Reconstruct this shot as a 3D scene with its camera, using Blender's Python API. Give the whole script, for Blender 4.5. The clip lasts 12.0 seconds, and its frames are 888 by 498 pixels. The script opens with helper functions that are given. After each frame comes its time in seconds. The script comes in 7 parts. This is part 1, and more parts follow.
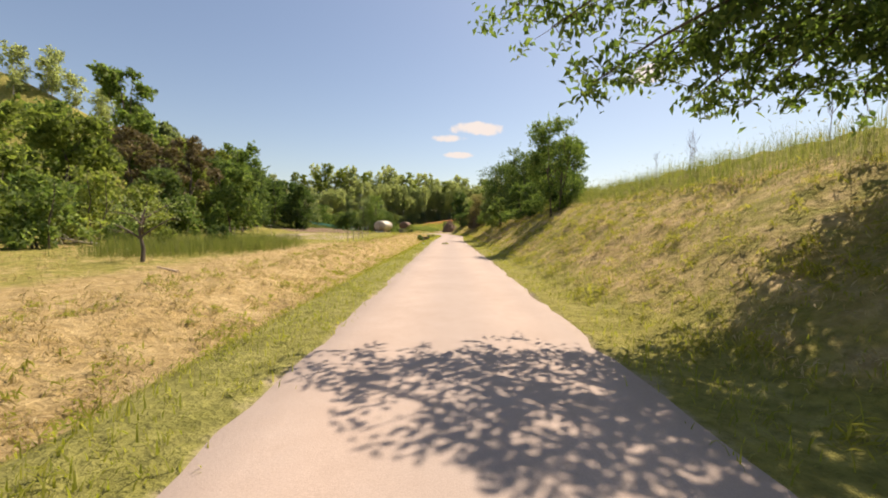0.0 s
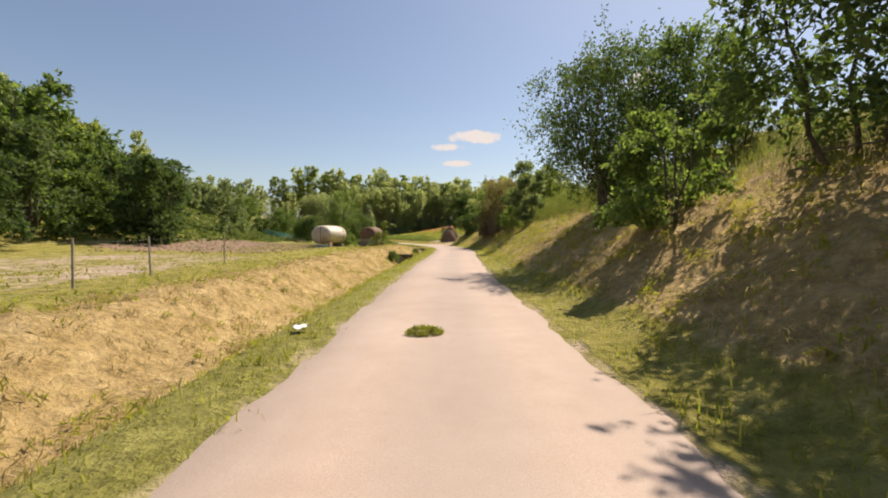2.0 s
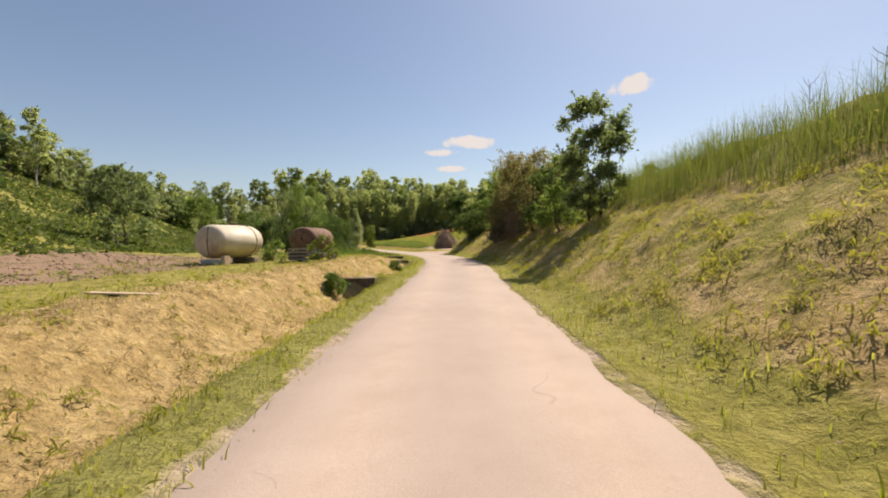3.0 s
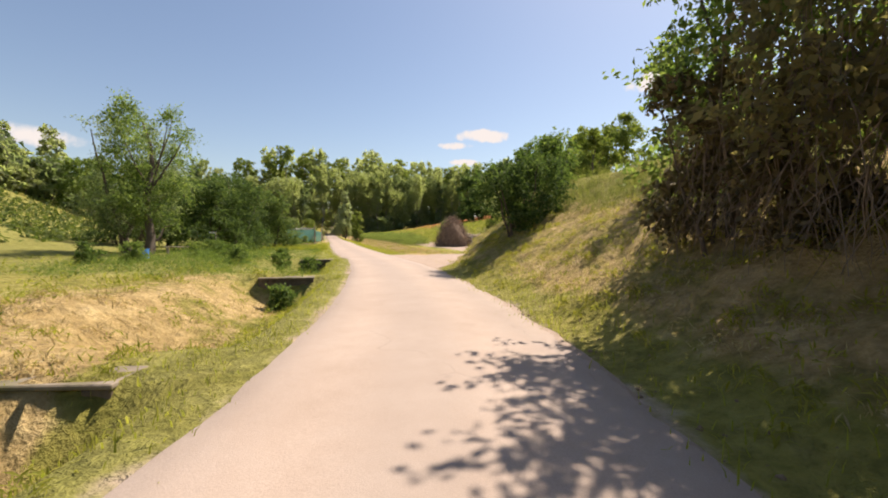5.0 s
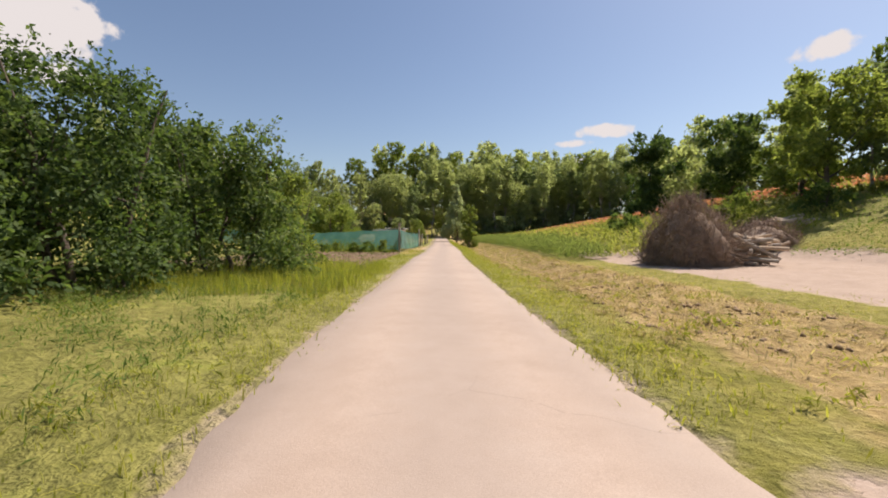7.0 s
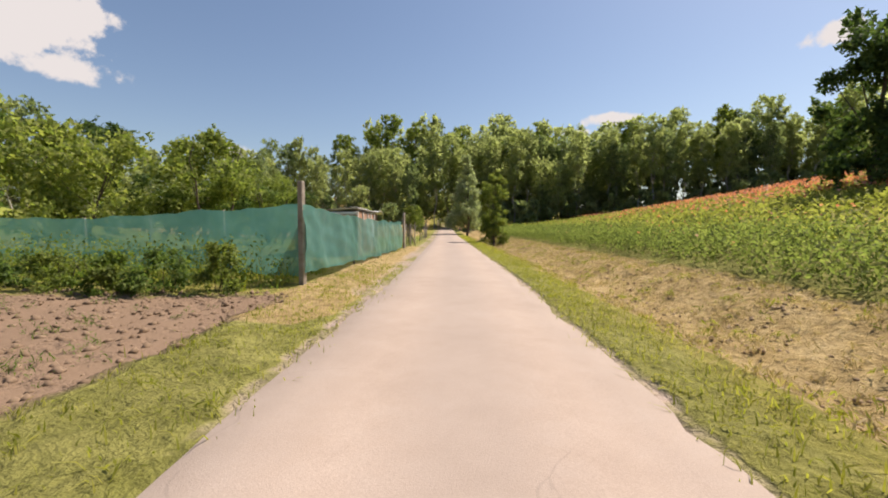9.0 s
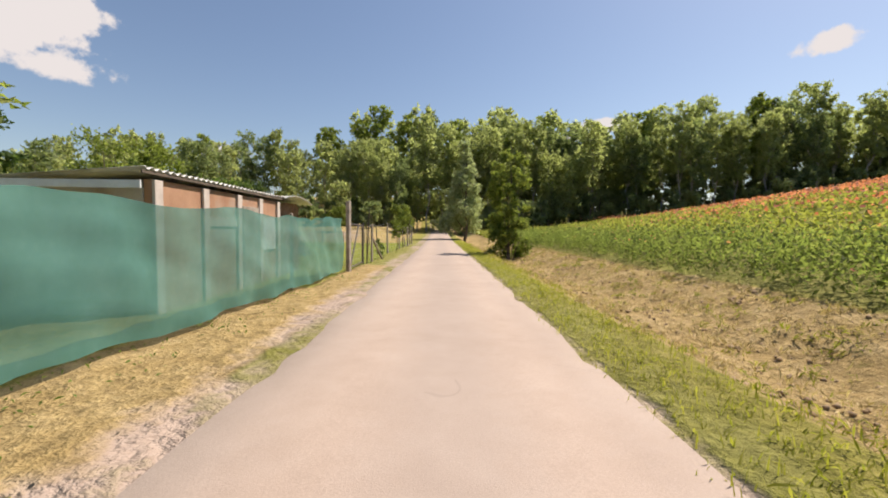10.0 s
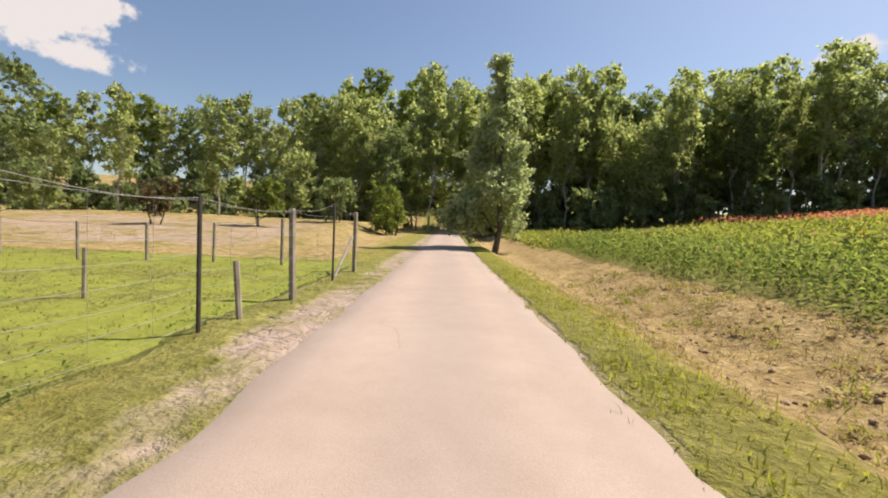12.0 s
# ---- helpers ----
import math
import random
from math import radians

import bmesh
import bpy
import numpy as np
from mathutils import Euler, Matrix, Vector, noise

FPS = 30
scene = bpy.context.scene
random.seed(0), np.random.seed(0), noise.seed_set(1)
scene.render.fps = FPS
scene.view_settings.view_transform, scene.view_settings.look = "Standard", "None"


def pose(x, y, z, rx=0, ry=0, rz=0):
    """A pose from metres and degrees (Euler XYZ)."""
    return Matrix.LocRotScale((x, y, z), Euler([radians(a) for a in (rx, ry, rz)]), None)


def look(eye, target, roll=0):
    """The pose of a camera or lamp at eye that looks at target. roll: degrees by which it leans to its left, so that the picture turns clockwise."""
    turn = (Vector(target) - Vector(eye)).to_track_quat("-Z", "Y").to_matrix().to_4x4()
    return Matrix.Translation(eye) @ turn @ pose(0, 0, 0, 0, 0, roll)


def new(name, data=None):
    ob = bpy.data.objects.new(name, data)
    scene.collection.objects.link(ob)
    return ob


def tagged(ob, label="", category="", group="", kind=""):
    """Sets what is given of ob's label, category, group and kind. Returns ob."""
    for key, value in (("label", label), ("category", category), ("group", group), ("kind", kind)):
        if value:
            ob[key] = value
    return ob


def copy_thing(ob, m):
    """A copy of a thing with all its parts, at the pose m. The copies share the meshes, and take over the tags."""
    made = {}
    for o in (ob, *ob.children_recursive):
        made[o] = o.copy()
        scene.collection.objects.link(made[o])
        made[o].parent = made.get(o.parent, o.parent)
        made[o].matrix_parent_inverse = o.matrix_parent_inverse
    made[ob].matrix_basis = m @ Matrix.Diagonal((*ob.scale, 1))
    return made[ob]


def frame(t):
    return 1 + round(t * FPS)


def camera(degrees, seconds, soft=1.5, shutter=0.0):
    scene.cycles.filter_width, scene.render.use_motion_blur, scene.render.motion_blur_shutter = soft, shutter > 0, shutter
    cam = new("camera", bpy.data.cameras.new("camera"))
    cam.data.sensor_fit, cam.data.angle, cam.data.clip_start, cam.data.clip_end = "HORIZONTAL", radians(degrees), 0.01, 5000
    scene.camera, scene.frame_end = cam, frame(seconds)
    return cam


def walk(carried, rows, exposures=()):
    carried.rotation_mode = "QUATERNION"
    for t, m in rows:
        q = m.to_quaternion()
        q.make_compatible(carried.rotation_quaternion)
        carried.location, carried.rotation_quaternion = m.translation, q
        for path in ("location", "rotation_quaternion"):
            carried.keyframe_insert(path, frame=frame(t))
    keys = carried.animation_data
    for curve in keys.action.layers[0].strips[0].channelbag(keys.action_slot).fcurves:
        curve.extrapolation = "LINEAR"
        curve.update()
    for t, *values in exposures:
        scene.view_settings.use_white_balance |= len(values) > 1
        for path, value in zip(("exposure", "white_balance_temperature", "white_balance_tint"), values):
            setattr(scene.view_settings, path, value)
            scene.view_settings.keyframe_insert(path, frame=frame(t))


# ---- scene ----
cam = camera(96.07, 12.0, soft=1.9)
# seconds, x, y, yaw, pitch, roll; the camera rides 1.3 m above the road
PATH = [
    (0.0, -0.00, 0.00, 0.54, -3.06, -0.72),
    (0.5, 0.04, 6.38, 0.47, -3.25, 0.21),
    (1.0, 0.18, 12.27, 0.37, -2.62, -0.39),
    (1.5, 0.17, 18.90, 0.51, -2.25, -0.18),
    (2.0, 0.12, 25.92, 0.56, -1.87, 0.35),
    (2.5, 0.08, 32.99, 0.31, -1.15, 0.71),
    (3.0, 0.10, 39.86, -0.13, -1.14, 1.07),
    (3.2, 0.15, 42.51, -0.29, -0.93, 0.60),
    (4.8, 0.64, 62.12, -0.33, -1.86, -0.94),
    (5.0, 0.58, 64.42, 1.41, -2.05, -0.53),
    (5.5, 0.01, 70.02, 5.85, -2.27, -0.06),
    (6.0, -1.06, 75.78, 10.63, -2.16, -0.31),
    (6.5, -2.51, 81.35, 15.12, -1.98, -0.65),
    (7.0, -4.38, 86.77, 17.77, -1.83, -0.21),
    (7.2, -5.08, 88.91, 18.85, -1.91, -0.10),
    (8.8, -11.01, 106.57, 18.33, -3.08, 0.01),
    (9.0, -11.75, 108.81, 18.36, -3.17, 0.00),
    (9.5, -13.46, 114.44, 17.86, -3.05, -0.12),
    (10.0, -15.12, 120.07, 17.64, -2.70, -0.53),
    (10.5, -16.99, 125.99, 17.94, -2.11, -1.17),
    (11.0, -19.03, 131.88, 18.16, -1.77, -1.63),
    (11.5, -20.77, 137.53, 19.02, -2.12, -1.61),
    (12.0, -22.63, 143.10, 18.83, -2.82, -2.56),
]
walk(cam, [(t, pose(x, y, 1.3, 90 + pitch, roll, yaw)) for t, x, y, yaw, pitch, roll in PATH],
     [(0.0, 0.93, 7150, 16), (3.0, 0.78, 6950, 15), (5.0, 0.98, 6900, 15), (7.0, 0.77, 6650, 15), (9.5, 0.80, 6650, 14), (11.0, 0.82, 6650, 14), (12.0, 0.84, 6650, 14)])

# ---- world and sun ----
SUN_AZ, SUN_EL = radians(42), radians(55)      # azimuth to the right of +y
world = bpy.data.worlds.new("world")
scene.world = world
world.use_nodes = True
wn, wl = world.node_tree.nodes, world.node_tree.links
wn.clear()
w_out = wn.new("ShaderNodeOutputWorld")
w_bg = wn.new("ShaderNodeBackground")
w_sky = wn.new("ShaderNodeTexSky")
w_sky.sky_type, w_sky.sun_disc = "NISHITA", False
w_sky.sun_elevation, w_sky.sun_rotation = SUN_EL, SUN_AZ
w_sky.air_density, w_sky.dust_density, w_sky.ozone_density = 1.1, 0.85, 1.2
w_bg.inputs["Strength"].default_value = 0.070
w_co = wn.new("ShaderNodeTexCoord")


def sky_cloud(colour, az, el, wide, high, scale, cut, gain, seed):
    """One fair-weather cloud at a bearing (degrees left of +y) and a height over the horizon."""
    a, e = radians(az), radians(el)
    d = Vector((-math.sin(a) * math.cos(e), math.cos(a) * math.cos(e), math.sin(e)))
    r = Vector((math.cos(a), math.sin(a), 0))
    u = r.cross(d)
    acc = []
    for axis, size in ((r, wide), (u, high)):
        dot = wn.new("ShaderNodeVectorMath")
        dot.operation = "DOT_PRODUCT"
        wl.new(w_co.outputs["Generated"], dot.inputs[0])
        dot.inputs[1].default_value = axis
        div = wn.new("ShaderNodeMath")
        div.operation = "SUBTRACT"
        wl.new(dot.outputs["Value"], div.inputs[0])
        div.inputs[1].default_value = axis.dot(d)
        sq = wn.new("ShaderNodeMath")
        sq.operation = "DIVIDE"
        wl.new(div.outputs[0], sq.inputs[0])
        sq.inputs[1].default_value = math.radians(size)
        p2 = wn.new("ShaderNodeMath")
        p2.operation = "MULTIPLY"
        wl.new(sq.outputs[0], p2.inputs[0])
        wl.new(sq.outputs[0], p2.inputs[1])
        acc.append(p2)
    add = wn.new("ShaderNodeMath")
    wl.new(acc[0].outputs[0], add.inputs[0])
    wl.new(acc[1].outputs[0], add.inputs[1])
    facing = wn.new("ShaderNodeVectorMath")
    facing.operation = "DOT_PRODUCT"
    wl.new(w_co.outputs["Generated"], facing.inputs[0])
    facing.inputs[1].default_value = d
    tex = wn.new("ShaderNodeTexNoise")
    tex.noise_dimensions = "4D"
    tex.inputs["W"].default_value = seed
    tex.inputs["Scale"].default_value = scale
    tex.inputs["Detail"].default_value = 7
    tex.inputs["Roughness"].default_value = 0.6
    wl.new(w_co.outputs["Generated"], tex.inputs["Vector"])
    # density = noise * gain - ellipse distance
    m = wn.new("ShaderNodeMath")
    m.operation = "MULTIPLY_ADD"
    wl.new(tex.outputs["Fac"], m.inputs[0])
    m.inputs[1].default_value = gain
    m.inputs[2].default_value = cut
    s = wn.new("ShaderNodeMath")
    s.operation = "SUBTRACT"
    wl.new(m.outputs[0], s.inputs[0])
    wl.new(add.outputs[0], s.inputs[1])
    ramp = wn.new("ShaderNodeMapRange")
    ramp.interpolation_type = "SMOOTHSTEP"
    ramp.inputs["From Min"].default_value, ramp.inputs["From Max"].default_value = 0.0, 0.75
    wl.new(s.outputs[0], ramp.inputs["Value"])
    gate = wn.new("ShaderNodeMath")
    gate.operation = "GREATER_THAN"
    wl.new(facing.outputs["Value"], gate.inputs[0])
    gate.inputs[1].default_value = 0.5
    f = wn.new("ShaderNodeMath")
    f.operation = "MULTIPLY"
    wl.new(ramp.outputs["Result"], f.inputs[0])
    wl.new(gate.outputs[0], f.inputs[1])
    mix = wn.new("ShaderNodeMix")
    mix.data_type = "RGBA"
    wl.new(f.outputs[0], mix.inputs["Factor"])
    wl.new(colour, mix.inputs["A"])
    mix.inputs["B"].default_value = (6.7, 6.4, 6.25, 1)
    return mix.outputs["Result"]


w_col = w_sky.outputs["Color"]
for args in ((-4.4, 13.7, 3.8, 0.9, 18, -0.9, 4.0, 1.0), (0.3, 12.4, 2.5, 0.6, 18, -1.05, 4.0, 2.0),
             (-1.0, 10.2, 2.6, 0.5, 18, -1.1, 4.0, 3.0), (-25.6, 19.0, 2.7, 1.15, 22, -1.0, 4.2, 4.0),
             (64, 20.6, 6.0, 4.8, 15, -2.1, 6.8, 5.0), (60, 15.9, 4.2, 1.3, 16, -1.35, 5.0, 6.0),
             (46, 9.5, 5.0, 1.4, 11, -1.2, 4.0, 7.0)):
    w_col = sky_cloud(w_col, *args)
wl.new(w_col, w_bg.inputs["Color"])
wl.new(w_bg.outputs[0], w_out.inputs["Surface"])

sun = new("sun", bpy.data.lights.new("sun", "SUN"))
sun.data.energy, sun.data.angle, sun.data.color = 4.15, radians(0.53), (1.0, 0.93, 0.82)
sun.matrix_world = look((0, 0, 0), (-math.sin(SUN_AZ) * math.cos(SUN_EL), -math.cos(SUN_AZ) * math.cos(SUN_EL), -math.sin(SUN_EL)))

# ---- materials ----


def mat(name, build, rough=0.8):
    """A node material; build(n, l, bsdf, obj) wires it, obj being the object coordinates."""
    m = bpy.data.materials.new(name)
    m.use_nodes = True
    n, l = m.node_tree.nodes, m.node_tree.links
    b = n["Principled BSDF"]
    b.inputs["Roughness"].default_value = rough
    co = n.new("ShaderNodeTexCoord")
    build(n, l, b, co.outputs["Object"])
    return m


def noise_tex(n, l, vec, scale, detail=6, rough=0.6):
    t = n.new("ShaderNodeTexNoise")
    t.inputs["Scale"].default_value = scale
    t.inputs["Detail"].default_value = detail
    t.inputs["Roughness"].default_value = rough
    l.new(vec, t.inputs["Vector"])
    return t.outputs["Fac"]


def ramp(n, l, fac, stops):
    r = n.new("ShaderNodeValToRGB")
    e = r.color_ramp.elements
    while len(e) < len(stops):
        e.new(0.5)
    for k, (pos, col) in enumerate(stops):
        e[k].position, e[k].color = pos, (*col, 1)
    l.new(fac, r.inputs["Fac"])
    return r.outputs["Color"]


def mixc(n, l, fac, a, b, mode="MIX"):
    m = n.new("ShaderNodeMix")
    m.data_type, m.blend_type = "RGBA", mode
    for sock, v in (("Factor", fac), ("A", a), ("B", b)):
        if isinstance(v, (int, float)):
            m.inputs[sock].default_value = v
        elif isinstance(v, tuple):
            m.inputs[sock].default_value = (*v, 1)
        else:
            l.new(v, m.inputs[sock])
    return m.outputs["Result"]


def maths(n, l, op, a, b=0.0):
    m = n.new("ShaderNodeMath")
    m.operation = op
    for k, v in enumerate((a, b)):
        if isinstance(v, (int, float)):
            m.inputs[k].default_value = v
        else:
            l.new(v, m.inputs[k])
    return m.outputs[0]


def bump(n, l, b, height, strength, dist):
    k = n.new("ShaderNodeBump")
    k.inputs["Strength"].default_value, k.inputs["Distance"].default_value = strength, dist
    l.new(height, k.inputs["Height"])
    l.new(k.outputs["Normal"], b.inputs["Normal"])


def grainy(dark, light, scale=8.0, fine=60.0, bumpy=0.4, dist=0.01, stain=None):
    """Two scales of variation between two colours, with relief, for plain rough stuff."""
    def build(n, l, b, co):
        big = noise_tex(n, l, co, scale)
        small = noise_tex(n, l, co, fine, 4)
        c = ramp(n, l, big, [(0.3, dark), (0.7, light)])
        c = mixc(n, l, 0.5, c, ramp(n, l, small, [(0.3, (0.45, 0.45, 0.45)), (0.7, (0.6, 0.6, 0.6))]), "OVERLAY")
        if stain:
            c = mixc(n, l, ramp(n, l, noise_tex(n, l, co, scale * 0.35), [(0.52, (0, 0, 0)), (0.66, (1, 1, 1))]), c, stain)
        l.new(c, b.inputs["Base Color"])
        bump(n, l, b, small, bumpy, dist)
    return build


def foliage(cols, translucent=0.35, rough=0.55):
    """Leaf colour that changes from leaf to leaf and from plant to plant, with light through the leaf."""
    def build(n, l, b, co):
        geo, info = n.new("ShaderNodeNewGeometry"), n.new("ShaderNodeObjectInfo")
        clump = noise_tex(n, l, co, 0.7, 3)
        f = maths(n, l, "ADD", maths(n, l, "MULTIPLY", geo.outputs["Random Per Island"], 0.5), maths(n, l, "MULTIPLY", clump, 0.5))
        f = maths(n, l, "ADD", f, maths(n, l, "MULTIPLY", maths(n, l, "SUBTRACT", info.outputs["Random"], 0.5), 0.25))
        c = ramp(n, l, f, [(0.2 + 0.6 * k / max(1, len(cols) - 1), v) for k, v in enumerate(cols)])
        l.new(c, b.inputs["Base Color"])
        b.inputs["Specular IOR Level"].default_value = 0.3
        tr = n.new("ShaderNodeBsdfTranslucent")
        bright = mixc(n, l, 1.0, c, (0.90, 1.0, 0.38), "MULTIPLY")
        l.new(mixc(n, l, 0.35, bright, c, "ADD"), tr.inputs["Color"])
        mx = n.new("ShaderNodeMixShader")
        mx.inputs["Fac"].default_value = translucent
        l.new(b.outputs[0], mx.inputs[1])
        l.new(tr.outputs[0], mx.inputs[2])
        l.new(mx.outputs[0], n["Material Output"].inputs["Surface"])
    return build


def ground_build(n, l, b, co):
    """Grass, dry cut grass and bare earth, laid out by the ground's zone attribute."""
    at = n.new("ShaderNodeAttribute")
    at.attribute_name = "zone"
    sep = n.new("ShaderNodeSeparateColor")
    l.new(at.outputs["Color"], sep.inputs["Color"])
    dry, earth, lush = (sep.outputs[k] for k in ("Red", "Green", "Blue"))
    big, mid, fine = noise_tex(n, l, co, 0.35), noise_tex(n, l, co, 2.2), noise_tex(n, l, co, 22, 5, 0.7)
    base = ramp(n, l, mid, [(0.3, (0.18, 0.172, 0.036)), (0.52, (0.27, 0.238, 0.058)), (0.72, (0.36, 0.30, 0.10))])
    hay = ramp(n, l, maths(n, l, "ADD", maths(n, l, "MULTIPLY", mid, 0.6), maths(n, l, "MULTIPLY", fine, 0.4)),
               [(0.32, (0.235, 0.160, 0.062)), (0.48, (0.37, 0.262, 0.112)), (0.66, (0.49, 0.365, 0.18))])
    soil = ramp(n, l, maths(n, l, "ADD", maths(n, l, "MULTIPLY", mid, 0.5), maths(n, l, "MULTIPLY", fine, 0.5)),
                [(0.3, (0.30, 0.222, 0.168)), (0.5, (0.37, 0.280, 0.220)), (0.7, (0.43, 0.333, 0.266))])
    green = ramp(n, l, mid, [(0.3, (0.180, 0.175, 0.042)), (0.7, (0.285, 0.262, 0.078))])

    def edge(mask, low=0.38, high=0.62):
        v = maths(n, l, "ADD", mask, maths(n, l, "MULTIPLY", maths(n, l, "SUBTRACT", mid, 0.5), 0.7))
        v = maths(n, l, "ADD", v, maths(n, l, "MULTIPLY", maths(n, l, "SUBTRACT", big, 0.5), 0.8))
        r = n.new("ShaderNodeMapRange")
        r.inputs["From Min"].default_value, r.inputs["From Max"].default_value = low, high
        l.new(v, r.inputs["Value"])
        return r.outputs["Result"]
    c = mixc(n, l, edge(lush), base, green)
    c = mixc(n, l, edge(dry), c, hay)
    lawn = ramp(n, l, mid, [(0.3, (0.180, 0.198, 0.032)), (0.7, (0.240, 0.252, 0.048))])
    c = mixc(n, l, edge(lush, 0.85, 1.0), c, lawn)
    c = mixc(n, l, 0.5, c, ramp(n, l, big, [(0.3, (0.4, 0.4, 0.4)), (0.7, (0.6, 0.6, 0.6))]), "OVERLAY")
    tuft = noise_tex(n, l, co, 7.0, 4, 0.65)
    rough_part = maths(n, l, "MULTIPLY_ADD", edge(lush, 0.7, 1.0), -0.45)
    rough_part.node.inputs[2].default_value = 0.65
    # hollows between tufts drawn darker, their shade put into the colour
    c = mixc(n, l, rough_part, c, ramp(n, l, tuft, [(0.32, (0.27, 0.27, 0.27)), (0.6, (0.62, 0.62, 0.62))]), "OVERLAY")
    c = mixc(n, l, edge(earth), c, mixc(n, l, maths(n, l, "SUBTRACT", 1.0, at.outputs["Alpha"]), soil, (0.185, 0.115, 0.066)))
    l.new(c, b.inputs["Base Color"])
    b.inputs["Specular IOR Level"].default_value = 0.15
    rough = maths(n, l, "SUBTRACT", maths(n, l, "SUBTRACT", 1.0, maths(n, l, "MULTIPLY", edge(earth), 0.8)), maths(n, l, "MULTIPLY", edge(lush, 0.75, 1.0), 0.75))
    bump(n, l, b, maths(n, l, "MULTIPLY", maths(n, l, "ADD", tuft, maths(n, l, "ADD", maths(n, l, "MULTIPLY", fine, 0.5), mid)), rough), 0.9, 0.12)


def road_build(n, l, b, co):
    """Pale, dusty, worn asphalt with patches, fine stones and a few cracks."""
    big, mid, fine = noise_tex(n, l, co, 0.5), noise_tex(n, l, co, 3.0), noise_tex(n, l, co, 90, 3, 0.7)
    c = ramp(n, l, maths(n, l, "ADD", maths(n, l, "MULTIPLY", big, 0.6), maths(n, l, "MULTIPLY", mid, 0.4)),
             [(0.3, (0.325, 0.243, 0.188)), (0.5, (0.380, 0.289, 0.228)), (0.7, (0.430, 0.335, 0.270))])
    c = mixc(n, l, 0.55, c, ramp(n, l, fine, [(0.25, (0.36, 0.36, 0.36)), (0.75, (0.64, 0.64, 0.64))]), "OVERLAY")
    warp = n.new("ShaderNodeVectorMath")
    warp.operation = "ADD"
    wob = n.new("ShaderNodeTexNoise")
    wob.inputs["Scale"].default_value = 0.8
    l.new(co, wob.inputs["Vector"])
    l.new(co, warp.inputs[0])
    l.new(wob.outputs["Color"], warp.inputs[1])
    vor = n.new("ShaderNodeTexVoronoi")
    vor.feature = "DISTANCE_TO_EDGE"
    vor.inputs["Scale"].default_value = 0.45
    l.new(warp.outputs[0], vor.inputs["Vector"])
    crack = maths(n, l, "LESS_THAN", vor.outputs["Distance"], 0.003)
    some = maths(n, l, "GREATER_THAN", noise_tex(n, l, co, 0.25), 0.56)
    c = mixc(n, l, maths(n, l, "MULTIPLY", maths(n, l, "MULTIPLY", crack, some), 0.22), c, (0.148, 0.115, 0.096))
    at = n.new("ShaderNodeAttribute")
    at.attribute_name = "across"
    track = maths(n, l, "ABSOLUTE", maths(n, l, "SUBTRACT", maths(n, l, "ABSOLUTE", at.outputs["Fac"]), 0.8))
    worn = n.new("ShaderNodeMapRange")
    worn.inputs["From Min"].default_value, worn.inputs["From Max"].default_value = 0.1, 0.6
    worn.inputs["To Min"].default_value, worn.inputs["To Max"].default_value = 0.0, 0.30
    l.new(maths(n, l, "ADD", track, maths(n, l, "MULTIPLY", maths(n, l, "SUBTRACT", mid, 0.5), 0.5)), worn.inputs["Value"])
    c = mixc(n, l, worn.outputs["Result"], c, (0.244, 0.204, 0.178))
    c = mixc(n, l, maths(n, l, "MULTIPLY", maths(n, l, "GREATER_THAN", maths(n, l, "ADD", maths(n, l, "ABSOLUTE", at.outputs["Fac"]), maths(n, l, "MULTIPLY", mid, 0.5)), 2.0), 0.6), c, (0.266, 0.185, 0.133))
    l.new(c, b.inputs["Base Color"])
    bump(n, l, b, fine, 0.5, 0.006)


GROUND = mat("ground", ground_build, 0.95)
ROAD = mat("worn_asphalt", road_build, 0.88)
BARK = mat("bark", grainy((0.055, 0.040, 0.028), (0.15, 0.115, 0.085), 3, 22, 0.8, 0.03), 0.9)
LEAF_DARK = mat("leaf_dark", foliage([(0.046, 0.078, 0.026), (0.092, 0.138, 0.044), (0.165, 0.205, 0.070)], 0.48))
LEAF_MID = mat("leaf_mid", foliage([(0.066, 0.105, 0.032), (0.142, 0.200, 0.058), (0.250, 0.295, 0.100)], 0.58))
LEAF_LIGHT = mat("leaf_light", foliage([(0.100, 0.130, 0.032), (0.195, 0.236, 0.062), (0.340, 0.355, 0.112)], 0.58))
LEAF_GREY = mat("leaf_grey", foliage([(0.115, 0.145, 0.078), (0.20, 0.235, 0.130), (0.31, 0.34, 0.20)], 0.64))
LEAF_DRY = mat("leaf_dry", foliage([(0.091, 0.072, 0.039), (0.169, 0.130, 0.072), (0.247, 0.195, 0.111)], 0.35))
# leaves of the wood, with distance haze put in as a paler, greyer colour
LEAF_WOOD = mat("leaf_wood", foliage([(0.225, 0.245, 0.140), (0.32, 0.335, 0.195), (0.42, 0.43, 0.265)], 0.76))
LEAF_PALE = mat("leaf_pale", foliage([(0.24, 0.27, 0.17), (0.35, 0.38, 0.26), (0.47, 0.48, 0.36)], 0.6))
# vine-grown thicket leaves, with a brown sun-glare veil put into the colour
LEAF_VINE_VEIL = mat("leaf_vine_veil", foliage([(0.12, 0.098, 0.055), (0.20, 0.165, 0.092), (0.30, 0.25, 0.13)], 0.6))
PALE_BARK = mat("pale_bark", grainy((0.24, 0.21, 0.175), (0.46, 0.41, 0.35), 2, 18, 0.6, 0.03), 0.9)
GRASS = mat("grass_blades", foliage([(0.185, 0.200, 0.030), (0.275, 0.275, 0.046), (0.38, 0.345, 0.080)], 0.65))
